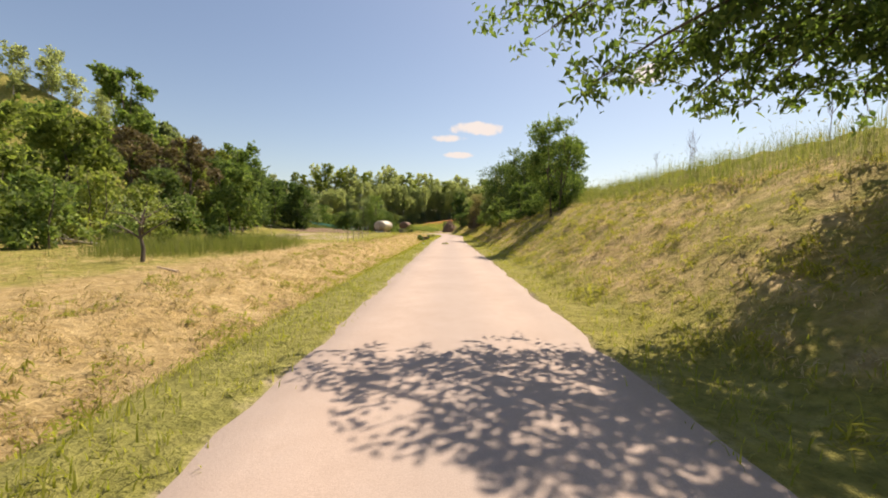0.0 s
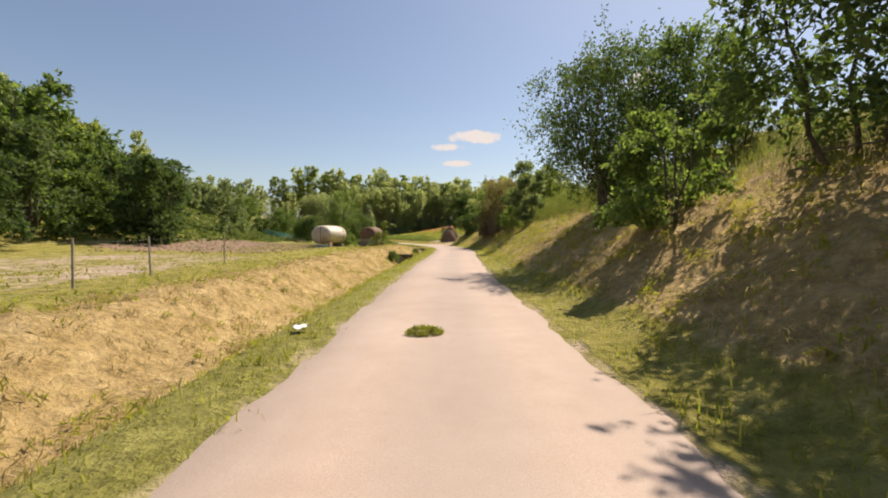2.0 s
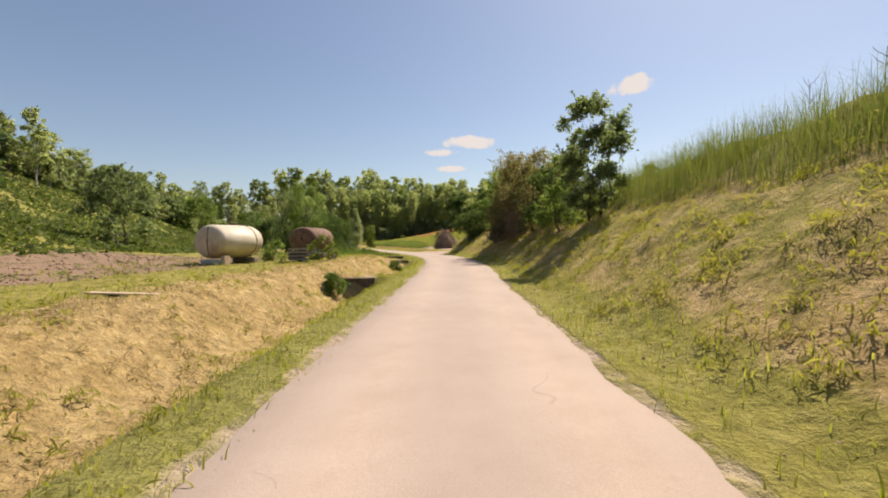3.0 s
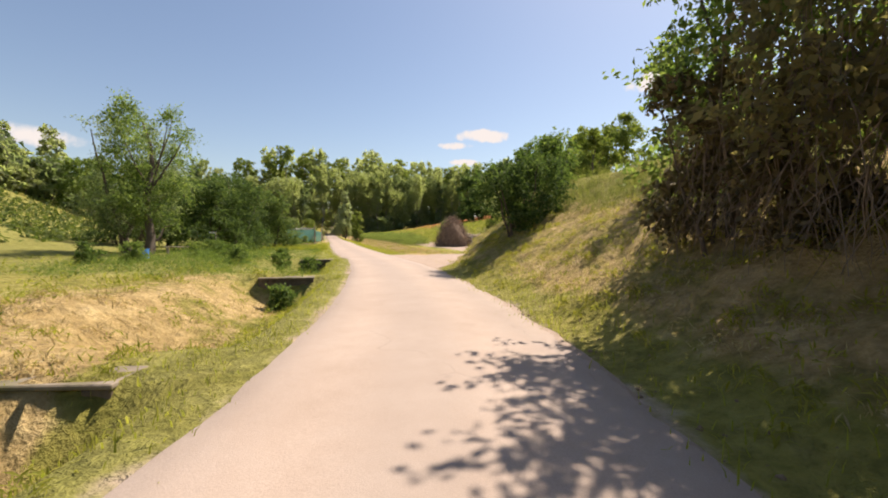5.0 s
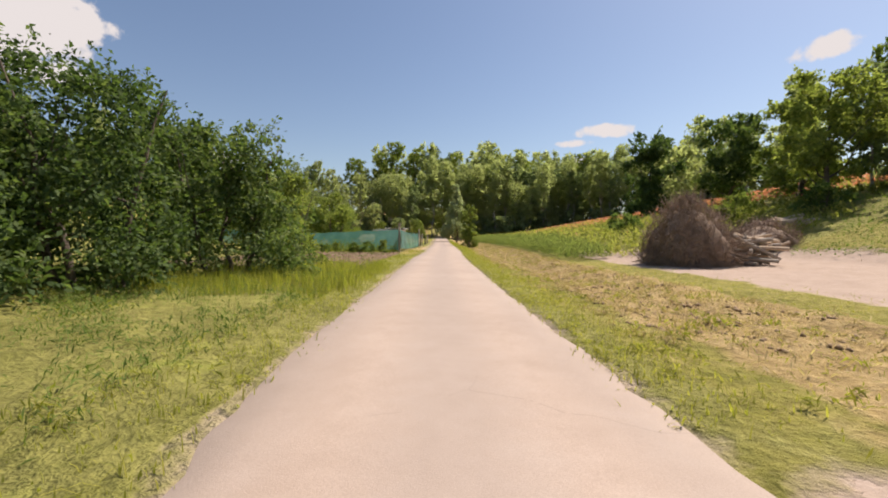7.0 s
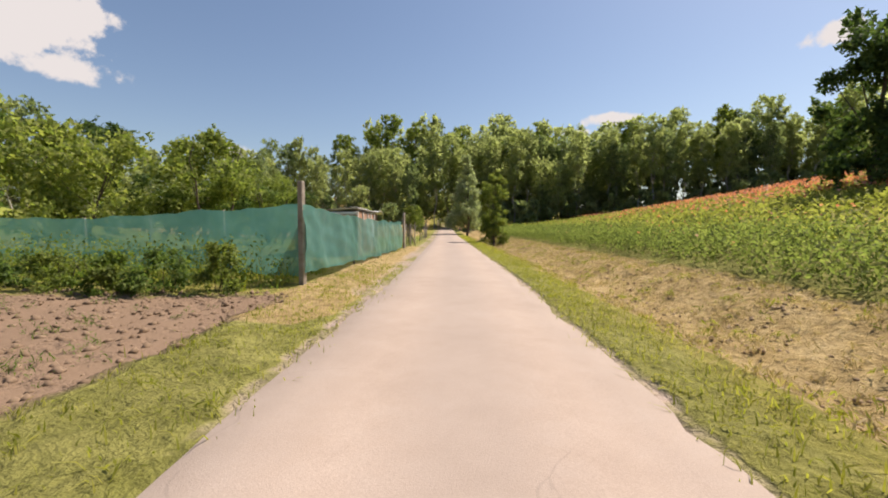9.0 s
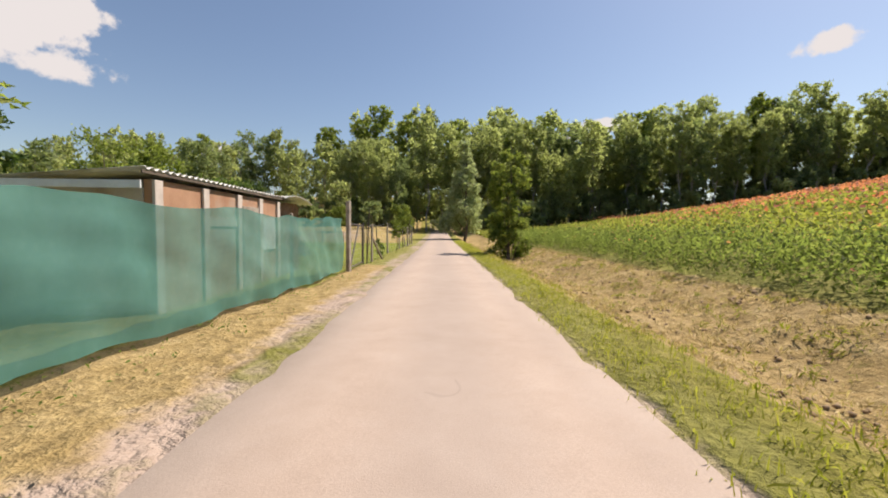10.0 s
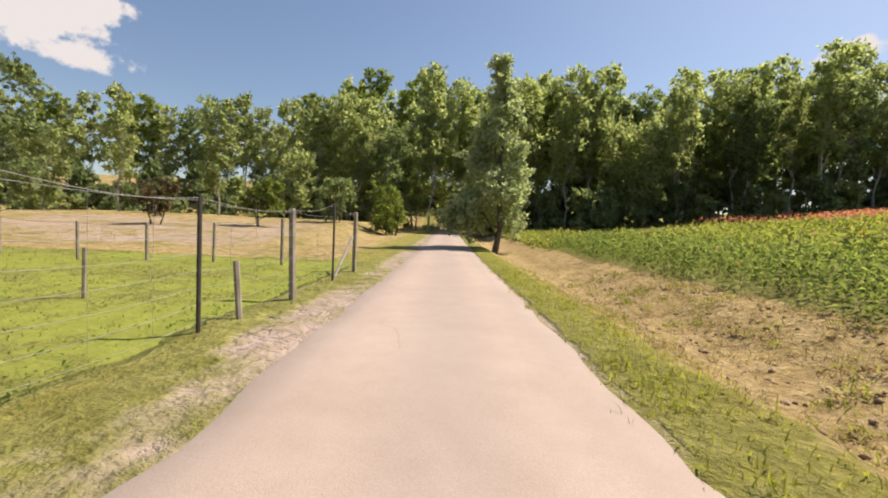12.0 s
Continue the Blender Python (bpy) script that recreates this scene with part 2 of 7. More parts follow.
STRAW = mat("dry_grass", foliage([(0.27, 0.20, 0.105), (0.40, 0.30, 0.165), (0.53, 0.42, 0.25)], 0.45))
SEEDHEAD = mat("seeding_grass", foliage([(0.15, 0.165, 0.045), (0.24, 0.23, 0.075), (0.36, 0.31, 0.13)], 0.6))

# ---- the plan: road line, heights, zones ----
LINE = [(0.12, -80), (0.12, 0), (0.2, 20), (0.2, 40), (0.42, 50), (0.68, 57), (0.70, 63), (0.1, 70.4), (-1.0, 76), (-2.45, 81.5),
        (-4.3, 86.9), (-6.5, 93.3), (-9.45, 102.2), (-11.7, 108.9), (-15.05, 120.2), (-18.95, 132), (-22.6, 143.2), (-41.6, 200), (-70, 285)]


def smooth_line(points, step=0.5):
    """A rounded polyline with even steps, in x and y."""
    p = np.array(points, float)
    for _ in range(4):
        q = np.empty((2 * len(p) - 2, 2))
        q[0::2], q[1::2] = 0.75 * p[:-1] + 0.25 * p[1:], 0.25 * p[:-1] + 0.75 * p[1:]
        p = np.vstack([p[:1], q, p[-1:]])
    d = np.concatenate([[0], np.cumsum(np.linalg.norm(np.diff(p, axis=0), axis=1))])
    s = np.arange(0, d[-1], step)
    return np.stack([np.interp(s, d, p[:, 0]), np.interp(s, d, p[:, 1])], 1), s - 80.0


BRIDGES = (54.6, 68.2, 77.0, 85.6)     # where slabs cross the ditch


MID, MID_S = smooth_line(LINE)
TAN = np.gradient(MID, axis=0)
TAN /= np.linalg.norm(TAN, axis=1)[:, None]
RIGHT = np.stack([TAN[:, 1], -TAN[:, 0]], 1)


def along(x, y):
    """Distance s along the road and offset u to its right, of places in x and y."""
    x, y = np.atleast_1d(np.asarray(x, float)), np.atleast_1d(np.asarray(y, float))
    s, u = np.empty_like(x), np.empty_like(x)
    for k in range(0, len(x), 2000):
        dx, dy = x[k:k + 2000, None] - MID[None, :, 0], y[k:k + 2000, None] - MID[None, :, 1]
        i = np.argmin(dx * dx + dy * dy, axis=1)
        r = np.arange(len(i))
        s[k:k + 2000] = MID_S[i] + dx[r, i] * TAN[i, 0] + dy[r, i] * TAN[i, 1]
        u[k:k + 2000] = dx[r, i] * RIGHT[i, 0] + dy[r, i] * RIGHT[i, 1]
    return s, u


def place(s, u):
    """x, y of a distance along the road and an offset to its right."""
    s, u = np.atleast_1d(np.asarray(s, float)), np.atleast_1d(np.asarray(u, float))
    c = [np.interp(s, MID_S, a) for a in (MID[:, 0], MID[:, 1], RIGHT[:, 0], RIGHT[:, 1])]
    return c[0] + c[2] * u, c[1] + c[3] * u


def sstep(a, b, v):
    t = np.clip((v - a) / (b - a), 0, 1)
    return t * t * (3 - 2 * t)


def lumps(x, y, size, seed=0.0):
    """Cheap smooth unevenness, about -1 to 1."""
    a, b = x / size + seed, y / size - seed * 1.7
    return (np.sin(a * 2.1 + 1.3 * np.sin(b * 1.7 + seed)) + np.sin(b * 2.3 + 1.1 * np.sin(a * 1.9)) + np.sin((a + b) * 3.7 + seed)) / 3


def lane_edges(s):
    """Offsets of the lane's left and right edge."""
    return (-np.interp(s, [0, 40, 60, 75, 81, 86, 92, 100, 120, 150], [1.6, 1.7, 1.7, 1.55, 1.42, 1.32, 1.85, 1.75, 1.72, 1.62]),
            np.interp(s, [0, 20, 38, 50, 70, 80, 88, 92, 120, 150], [1.62, 1.6, 1.36, 1.5, 1.9, 1.9, 1.7, 1.6, 1.5, 1.5]))


def lane_rise(s):
    """The lane climbs a little before the wood."""
    return 0.024 * 6 * np.log1p(np.exp(np.clip((s - 166) / 6, -30, 30))) * (1 - sstep(215, 260, s) * 0.5)


def bank_amount(s, u):
    """1 where the cutting's bank stands beside the road, 0 past its end at the yard."""
    return 1 - sstep(-0.9, 1.5, s - (78.6 + 1.7 * np.clip(u - 2, 0, 2.5) + 0.3 * np.clip(u - 4.5, 0, 8) + 0.1 * np.clip(u - 12.5, 0, 60)))


def height(x, y):
    x, y = np.atleast_1d(np.asarray(x, float)), np.atleast_1d(np.asarray(y, float))
    s, u = along(x, y)
    d = -u
    # left: verge, ditch, field, hillside
    ditch = 0.62 * (1 - sstep(86, 91, s)) * (0.55 + 0.45 * sstep(8, 40, s))
    for at in BRIDGES:
        ditch = ditch * (1 + 0.3 * sstep(at - 3.5, at - 1.0, s) * (1 - sstep(at - 0.4, at, s))) * (1 - sstep(at - 0.38, at - 0.2, s) * (1 - sstep(at + 0.8, at + 1.6, s)))
    field = np.interp(s, [-20, 10, 35, 50, 66, 74, 84, 95, 300], [-0.1, 0.0, 0.25, 0.45, 0.4, 0.12, 0.06, 0.0, 0.0])
    near = 0.4 * sstep(58, 68, s)
    zl = -ditch * sstep(2.3, 3.3, d + near) + (ditch + field) * sstep(3.7, 5.6, d + near)
    hill = (1 - sstep(118, 165, s)) * (0.10 + 0.90 * sstep(30, 62, s))
    zl = zl + hill * 0.56 * 8 * np.log1p(np.exp(np.clip((d - 25) / 8 * 2, -30, 30))) / 2 * (1 - sstep(60, 130, d) * 0.75)
    zl = zl + 0.05 * np.clip(s - 163, 0, 22) * sstep(6, 10, d) * (1 - sstep(38, 50, d)) * (1 - sstep(200, 215, s))
    zl = zl + 0.30 * np.clip(s - 214, 0, 34) * (1 - sstep(120, 170, d))
    # right: bank of the cutting, meadow above, then yard and rising field
    ba = bank_amount(s, u)
    toe = np.interp(s, [0, 12, 20, 76, 86], [2.4, 2.2, 2.1, 2.1, 2.3])
    brow = np.interp(s, [-20, 4, 20, 60, 72, 84], [2.2, 2.2, 2.3, 2.1, 1.9, 1.9])
    rise = np.clip((u - toe) / 3.5, 0, 1)
    zb = brow * (0.7 * rise + 0.3 * sstep(0, 1, rise)) + np.interp(s, [22, 38, 86], [0.45, 0.72, 0.75]) * np.clip(u - 5.6, 0, 2.4) + 0.14 * np.clip(u - 8.0, 0, 8) + 0.05 * np.clip(u - 16, 0, 60)
    zb = zb + (0.13 * lumps(x, y, 1.1, 3.0) + 0.07 * lumps(x, y, 0.45, 9.0)) * sstep(2.4, 4.0, u)
    flat = 0.03 * np.clip(u - 8, 0, 9) + 0.35 * np.clip(u - 17, 0, 23) + 0.05 * np.clip(u - 40, 0, 100)
    crop = 0.182 * (1 - 0.40 * sstep(145, 182, s)) * np.clip(u - 6.3, 0, 60) + 0.06 * np.clip(u - 66.3, 0, 100)
    closer = 0.5 * sstep(102, 108, s)
    cut = 0.42 * sstep(2.9, 4.0, u + closer) * (1 - sstep(4.4, 6.2, u + closer * 0.5))
    w = sstep(108, 122, s)
    zy = flat * (1 - w) + crop * w - cut * sstep(90, 94, s) * (1 - 0.75 * (1 - sstep(98, 102, s))) + 0.1 * sstep(5, 6.3, u) * w
    zr = zb * ba + zy * (1 - ba) + 0.30 * np.clip(s - 214, 0, 34) * (1 - sstep(10, 60, u))
    z = np.where(u > 0, zr, zl)
    off = np.abs(u)
    z = z + (0.05 * lumps(x, y, 0.9, 1.0) + 0.025 * lumps(x, y, 0.33, 5.0)) * sstep(2.0, 3.0, off)
    z = z + 0.05 * (lumps(x, y, 0.55, 4.0) + lumps(x, y, 0.8, 6.0)) * sstep(3.0, 3.6, off) * (1 - sstep(6.2, 7.0, off)) * ((u < 0) * (1 - sstep(70, 76, s)) + (u > 0) * sstep(88, 92, s))
    z = z + lane_rise(s)
    left, right = lane_edges(s)
    return z - 0.05 * (1 - sstep(-0.3, -0.02, off - np.where(u > 0, right, -left)))


def put(s, u, sink=0.0):
    x, y = place(s, u)
    return float(x[0]), float(y[0]), float(height(x, y)[0]) - sink


def zones(x, y):
    """Dry, bare and lush shares of the ground."""
    s, u = along(x, y)
    d = -u
    lush = np.where((u > 0) & (s > 90), 0.6 * sstep(2.7, 2.0, u), sstep(3.2, 2.5, np.abs(u)) * np.where(u > 0, 0.42, 0.66))
    lush = np.where((u < 0) & (s > 66) & (s < 118), np.maximum(lush, np.where(d < 20, np.where(s < 77, 0.35, 0.75), 0.6)), lush)
    lush = np.where((u < -2.75) & (s > 131) & (s < 160), 1.0, lush)
    lush = np.where((u > 3) & (s < 90), 0.46, lush)
    lush = np.where((u > 6.6) & (s > 108) & (s < 198), 0.75, lush)
    dry = np.where((u < 0), sstep(2.7, 3.4, d) * (1 - 0.6 * sstep(6, 10, d)) * (1 - 0.75 * sstep(5.6, 6.8, d) * sstep(24, 32, s)) * (1 - 0.4 * sstep(68, 74, s)) * (1 - sstep(75, 79, s)), 0.0)
    dry = np.where((u > 0) & (s < 90), (0.49 + 0.12 * sstep(60, 64, s) * (1 - sstep(72, 75, s)) + 0.31 * sstep(25, 28, s) * (1 - sstep(42, 45, s))) * sstep(2.0, 3.0, u) * (1 - sstep(6.0, 7.5, u)), dry)
    dry = np.where((d > 4) & (s > 160), 0.6, dry)
    dry = np.where((u > 0) & (s > 90), 0.8 * sstep(2.1, 2.9, u - 0.5 * (1 - sstep(100, 106, s))) * (1 - sstep(6.2, 7, u)), dry)
    dry = np.where((u < 0) & (s > 116) & (s < 137), np.maximum(dry, 0.8 * sstep(1.7, 1.95, d) * (1 - sstep(3.3, 3.9, d))), dry)
    earth = np.zeros_like(u)
    mouth = sstep(76.0, 78.0, s) * (1 - sstep(88.7 + 0.55 * np.clip(u - 4, 0, 10), 90.2 + 0.55 * np.clip(u - 4, 0, 10), s)) * sstep(1.4, 1.6, u) * (1 - sstep(15, 18, u))
    mouth = mouth * (1 - sstep(0.02, 0.12, bank_amount(s, u)))
    yard = sstep(88, 90, s) * (1 - sstep(112, 116, s)) * sstep(8.0, 9.0, u) * (1 - sstep(17.0, 19.5, u))
    earth = np.maximum(earth, np.maximum(mouth, yard))
    earth = np.maximum(earth, sstep(30, 33, s) * (1 - sstep(44, 48, s)) * sstep(8.2, 9.2, d) * (1 - sstep(17, 20, d)) * 0.5)
    earth = np.maximum(earth, sstep(46, 49, s) * (1 - sstep(64, 67, s)) * sstep(9, 10.5, d) * (1 - sstep(20, 23, d)) * 0.8)
    earth = np.maximum(earth, sstep(103, 105, s) * (1 - sstep(117, 119, s)) * sstep(2.7, 3.5, d) * (1 - sstep(11, 14, d)) * 0.85)
    earth = np.maximum(earth, sstep(161, 165, s) * (1 - sstep(178, 186, s)) * sstep(7, 10, d) * (1 - sstep(30, 38, d)) * 0.5)
    left, right = lane_edges(s)
    earth = np.maximum(earth, 0.5 * sstep(0.28, 0.0, np.abs(u) - np.where(u > 0, right, -left)))
    earth = np.where((u < -1.5) & (s > 118), np.maximum(earth, 0.52 * sstep(2.7, 2.0, d)), earth)
    dug = 0.75 * sstep(44, 48, s) * (1 - sstep(66, 70, s)) * sstep(8, 10, d)
    dug = dug + sstep(101, 104, s) * (1 - sstep(118, 120, s)) * sstep(2.4, 3.0, d) * 0.8
    return np.stack([dry, earth, lush, 1 - dug], 1)


def np_mesh(name, verts, faces, material, smooth=False):
    """A mesh from arrays: vertices (n, 3) and faces (m, 3) or (m, 4)."""
    me = bpy.data.meshes.new(name)
    k = faces.shape[1]
    me.vertices.add(len(verts))
    me.vertices.foreach_set("co", np.ascontiguousarray(verts, np.float32).ravel())
    me.loops.add(faces.size)
    me.loops.foreach_set("vertex_index", np.ascontiguousarray(faces, np.int32).ravel())
    me.polygons.add(len(faces))
    me.polygons.foreach_set("loop_start", np.arange(0, faces.size, k, dtype=np.int32))
    if smooth:
        me.polygons.foreach_set("use_smooth", np.ones(len(faces), bool))
    me.update(calc_edges=True)
    me.materials.append(material)
    return me


def grid_faces(rows, cols):
    i = np.arange((rows - 1) * cols).reshape(rows - 1, cols)[:, :-1].ravel()
    return np.stack([i, i + 1, i + cols + 1, i + cols], 1)


# ground: one sheet, fine beside the road and coarse to the horizon
def build_ground():
    steps = np.concatenate([np.linspace(-900, -20, 30)[:-1], np.arange(-20, 165, 0.45), np.linspace(165, 290, 60), np.linspace(300, 2500, 30)])
    half = np.concatenate([np.arange(0, 8, 0.25), np.arange(8, 16, 0.5), np.arange(16, 40, 1.2), np.linspace(41, 110, 30), np.linspace(125, 1500, 20)])
    offs = np.concatenate([-half[:0:-1], half])
    turn = np.radians(np.interp(steps, [-20, 165], [0, 19]))
    # origin of each row runs close to the road line
    ox, oy = place(np.clip(steps, -79, 280), np.zeros_like(steps))
    over = np.where(steps < -79, steps + 79, np.where(steps > 280, steps - 280, 0))
    ox, oy = ox - np.sin(turn) * over, oy + np.cos(turn) * over
    x = ox[:, None] + np.cos(turn)[:, None] * offs[None]
    y = oy[:, None] + np.sin(turn)[:, None] * offs[None]
    x, y = x.ravel(), y.ravel()
    z = height(x, y)
    far = np.hypot(x + 10, y - 80)
    z = z * (1 - sstep(350, 700, far)) + 0.0
    me = np_mesh("ground", np.stack([x, y, z], 1), grid_faces(len(steps), len(offs)), GROUND, True)
    at = me.attributes.new("zone", "FLOAT_COLOR", "POINT")
    at.data.foreach_set("color", zones(x, y).astype(np.float32).ravel())
    return tagged(new("ground", me), "verges, meadows and bare earth round a farm lane", "ground", kind="structure")


build_ground()


def build_road():
    s = np.arange(-70, 275, 0.4)
    cols = np.array([-1.9, -1.8, -1.4, -0.9, -0.4, 0.0, 0.4, 0.9, 1.4, 1.8, 1.9])
    uu = cols[None] + np.zeros((len(s), 1))
    jag = 0.05 * np.sin(s * 1.7) + 0.04 * np.sin(s * 4.3 + 1) + 0.02 * np.sin(s * 0.63 + 2) + 0.03 * np.sin(s * 7.1)
    jag2 = 0.05 * np.sin(s * 1.9 + 3) + 0.04 * np.sin(s * 3.7 + 1) + 0.02 * np.sin(s * 0.57) + 0.03 * np.sin(s * 6.7)
    left, right = lane_edges(s)
    uu = np.where(uu < 0, uu * (-left / 1.86)[:, None], uu * (right / 1.86)[:, None])
    uu[:, :2] += jag[:, None]
    uu[:, -2:] += jag2[:, None]
    zz = np.array([-0.06, 0.005, 0.02, 0.03, 0.035, 0.037, 0.035, 0.03, 0.02, 0.005, -0.06])[None] + lane_rise(s)[:, None] - 0.015
    x, y = place(np.repeat(s, len(cols)), uu.ravel())
    me = np_mesh("road", np.stack([x, y, zz.ravel()], 1), grid_faces(len(s), len(cols)), ROAD, True)
    me.attributes.new("across", "FLOAT", "POINT").data.foreach_set("value", uu.astype(np.float32).ravel())
    return tagged(new("road", me), "single-track farm lane of pale dusty worn asphalt", "road", kind="structure")


build_road()

# ---- plants ----


def tube(path, radii, sides=7):
    """A tapered tube along points, as vertices and quads."""
    p = np.asarray(path, float)
    r = np.asarray(radii, float)
    t = np.gradient(p, axis=0)
    t /= np.linalg.norm(t, axis=1)[:, None] + 1e-9
    ref = np.where(np.abs(t[:, 2:3]) > 0.9, np.array([[1.0, 0, 0]]), np.array([[0, 0, 1.0]]))
    a = np.cross(t, ref)
    a /= np.linalg.norm(a, axis=1)[:, None] + 1e-9
    b = np.cross(t, a)
    ang = np.linspace(0, 2 * np.pi, sides, endpoint=False)
    ring = np.cos(ang)[None, :, None] * a[:, None] + np.sin(ang)[None, :, None] * b[:, None]
    v = (p[:, None] + ring * r[:, None, None]).reshape(-1, 3)
    n = len(p)
    i = np.arange((n - 1) * sides).reshape(n - 1, sides)
    j = np.roll(i, -1, axis=1)
    return v, np.stack([i, j, j + sides, i + sides], -1).reshape(-1, 4)


def joined(pieces):
    v, f, k = [], [], 0
    for a, b in pieces:
        v.append(a)
        f.append(b + k)
        k += len(a)
    return np.vstack(v), np.vstack(f)


def leaf_quads(rng, centres, size, aspect=0.55, droop=0.3, up=0.5, along=None):
    """One folded four-cornered leaf at each centre, pointing any way but rather upwards-facing."""
    n = len(centres)
    d = rng.normal(size=(n, 3)) if along is None else rng.normal(size=(n, 3)) * 0.7 + along
    d[:, 2] -= droop
    d /= np.linalg.norm(d, axis=1)[:, None]
    nrm = rng.normal(size=(n, 3))
    nrm[:, 2] = np.abs(nrm[:, 2]) + up
    side = np.cross(d, nrm)
    side /= np.linalg.norm(side, axis=1)[:, None] + 1e-9
    lift = np.cross(side, d)
    ln = size * rng.uniform(0.65, 1.35, n)[:, None]
    w = ln * aspect * 0.5
    base, tip = centres - d * ln * 0.5, centres + d * ln * 0.5 - lift * ln * 0.12
    m = centres + lift * ln * 0.10
    v = np.stack([base, m + side * w, tip, m - side * w], 1).reshape(-1, 3)
    return v, np.arange(4 * n).reshape(n, 4)


def crown_points(rng, blobs, count, hollow=0.45):
    """Leaf places in a cloud of clumps: more towards the skin of each clump, with gaps between."""
    wts = np.array([b[3] ** 2 for b in blobs])
    pick = rng.choice(len(blobs), count, p=wts / wts.sum())
    c = np.array([b[:3] for b in blobs])[pick]
    r = np.array([b[3] for b in blobs])[pick]
    d = rng.normal(size=(count, 3))
    d /= np.linalg.norm(d, axis=1)[:, None]
    rad = r * (hollow + (1 - hollow) * rng.random(count) ** 0.6) * (1 + 0.22 * rng.normal(size=count) * (rng.random(count) < 0.35))
    d[:, 2] *= 0.8
    return c + d * rad[:, None]


def sprays(rng, blobs, count, axis, per=13):
    """Leaf places along the twigs that fan out of each clump, away from the stem and upwards; with the twigs' ways."""
    c, r = np.array([b[:3] for b in blobs]), np.array([b[3] for b in blobs])
    n = len(blobs)
    away = c - np.array(axis)
    away /= np.linalg.norm(away, axis=1)[:, None] + 1e-9
    d = rng.normal(size=(n, per, 3)) + 0.55 * away[:, None] + np.array([0, 0, 0.25])
    d /= np.linalg.norm(d, axis=2)[:, :, None]
    reach = rng.uniform(0.55, 1.35, (n, per))
    bend = rng.normal(size=(n, per, 3)) * 0.22 + np.array([0, 0, -0.16])
    wts = np.repeat(r ** 2, per) * reach.ravel()
    k = rng.choice(n * per, count, p=wts / wts.sum())
    f = (0.12 + 0.88 * rng.random(count) ** 0.65) * reach.ravel()[k]
    rr = np.repeat(r, per)[k]
    way = d.reshape(-1, 3)[k] + bend.reshape(-1, 3)[k] * f[:, None]
    return np.repeat(c, per, 0)[k] + (way * f[:, None] + rng.normal(size=(count, 3)) * 0.085) * rr[:, None], way


def far_leaves(rng, centres, ways, size):
    """Three-cornered leaf tufts for plants that stay far off."""
    n = len(centres)
    d = ways * 0.8 + rng.normal(size=(n, 3)) * 0.7
    d /= np.linalg.norm(d, axis=1)[:, None] + 1e-9
    side = np.cross(d, rng.normal(size=(n, 3)) + np.array([0, 0, 0.5]))
    side /= np.linalg.norm(side, axis=1)[:, None] + 1e-9
    ln = (size * rng.uniform(0.6, 1.5, n))[:, None]
    v = np.stack([centres - d * ln * 0.4 + side * ln * 0.36, centres - d * ln * 0.4 - side * ln * 0.36, centres + d * ln * 0.7], 1).reshape(-1, 3)
    return v, np.arange(3 * n).reshape(n, 3)


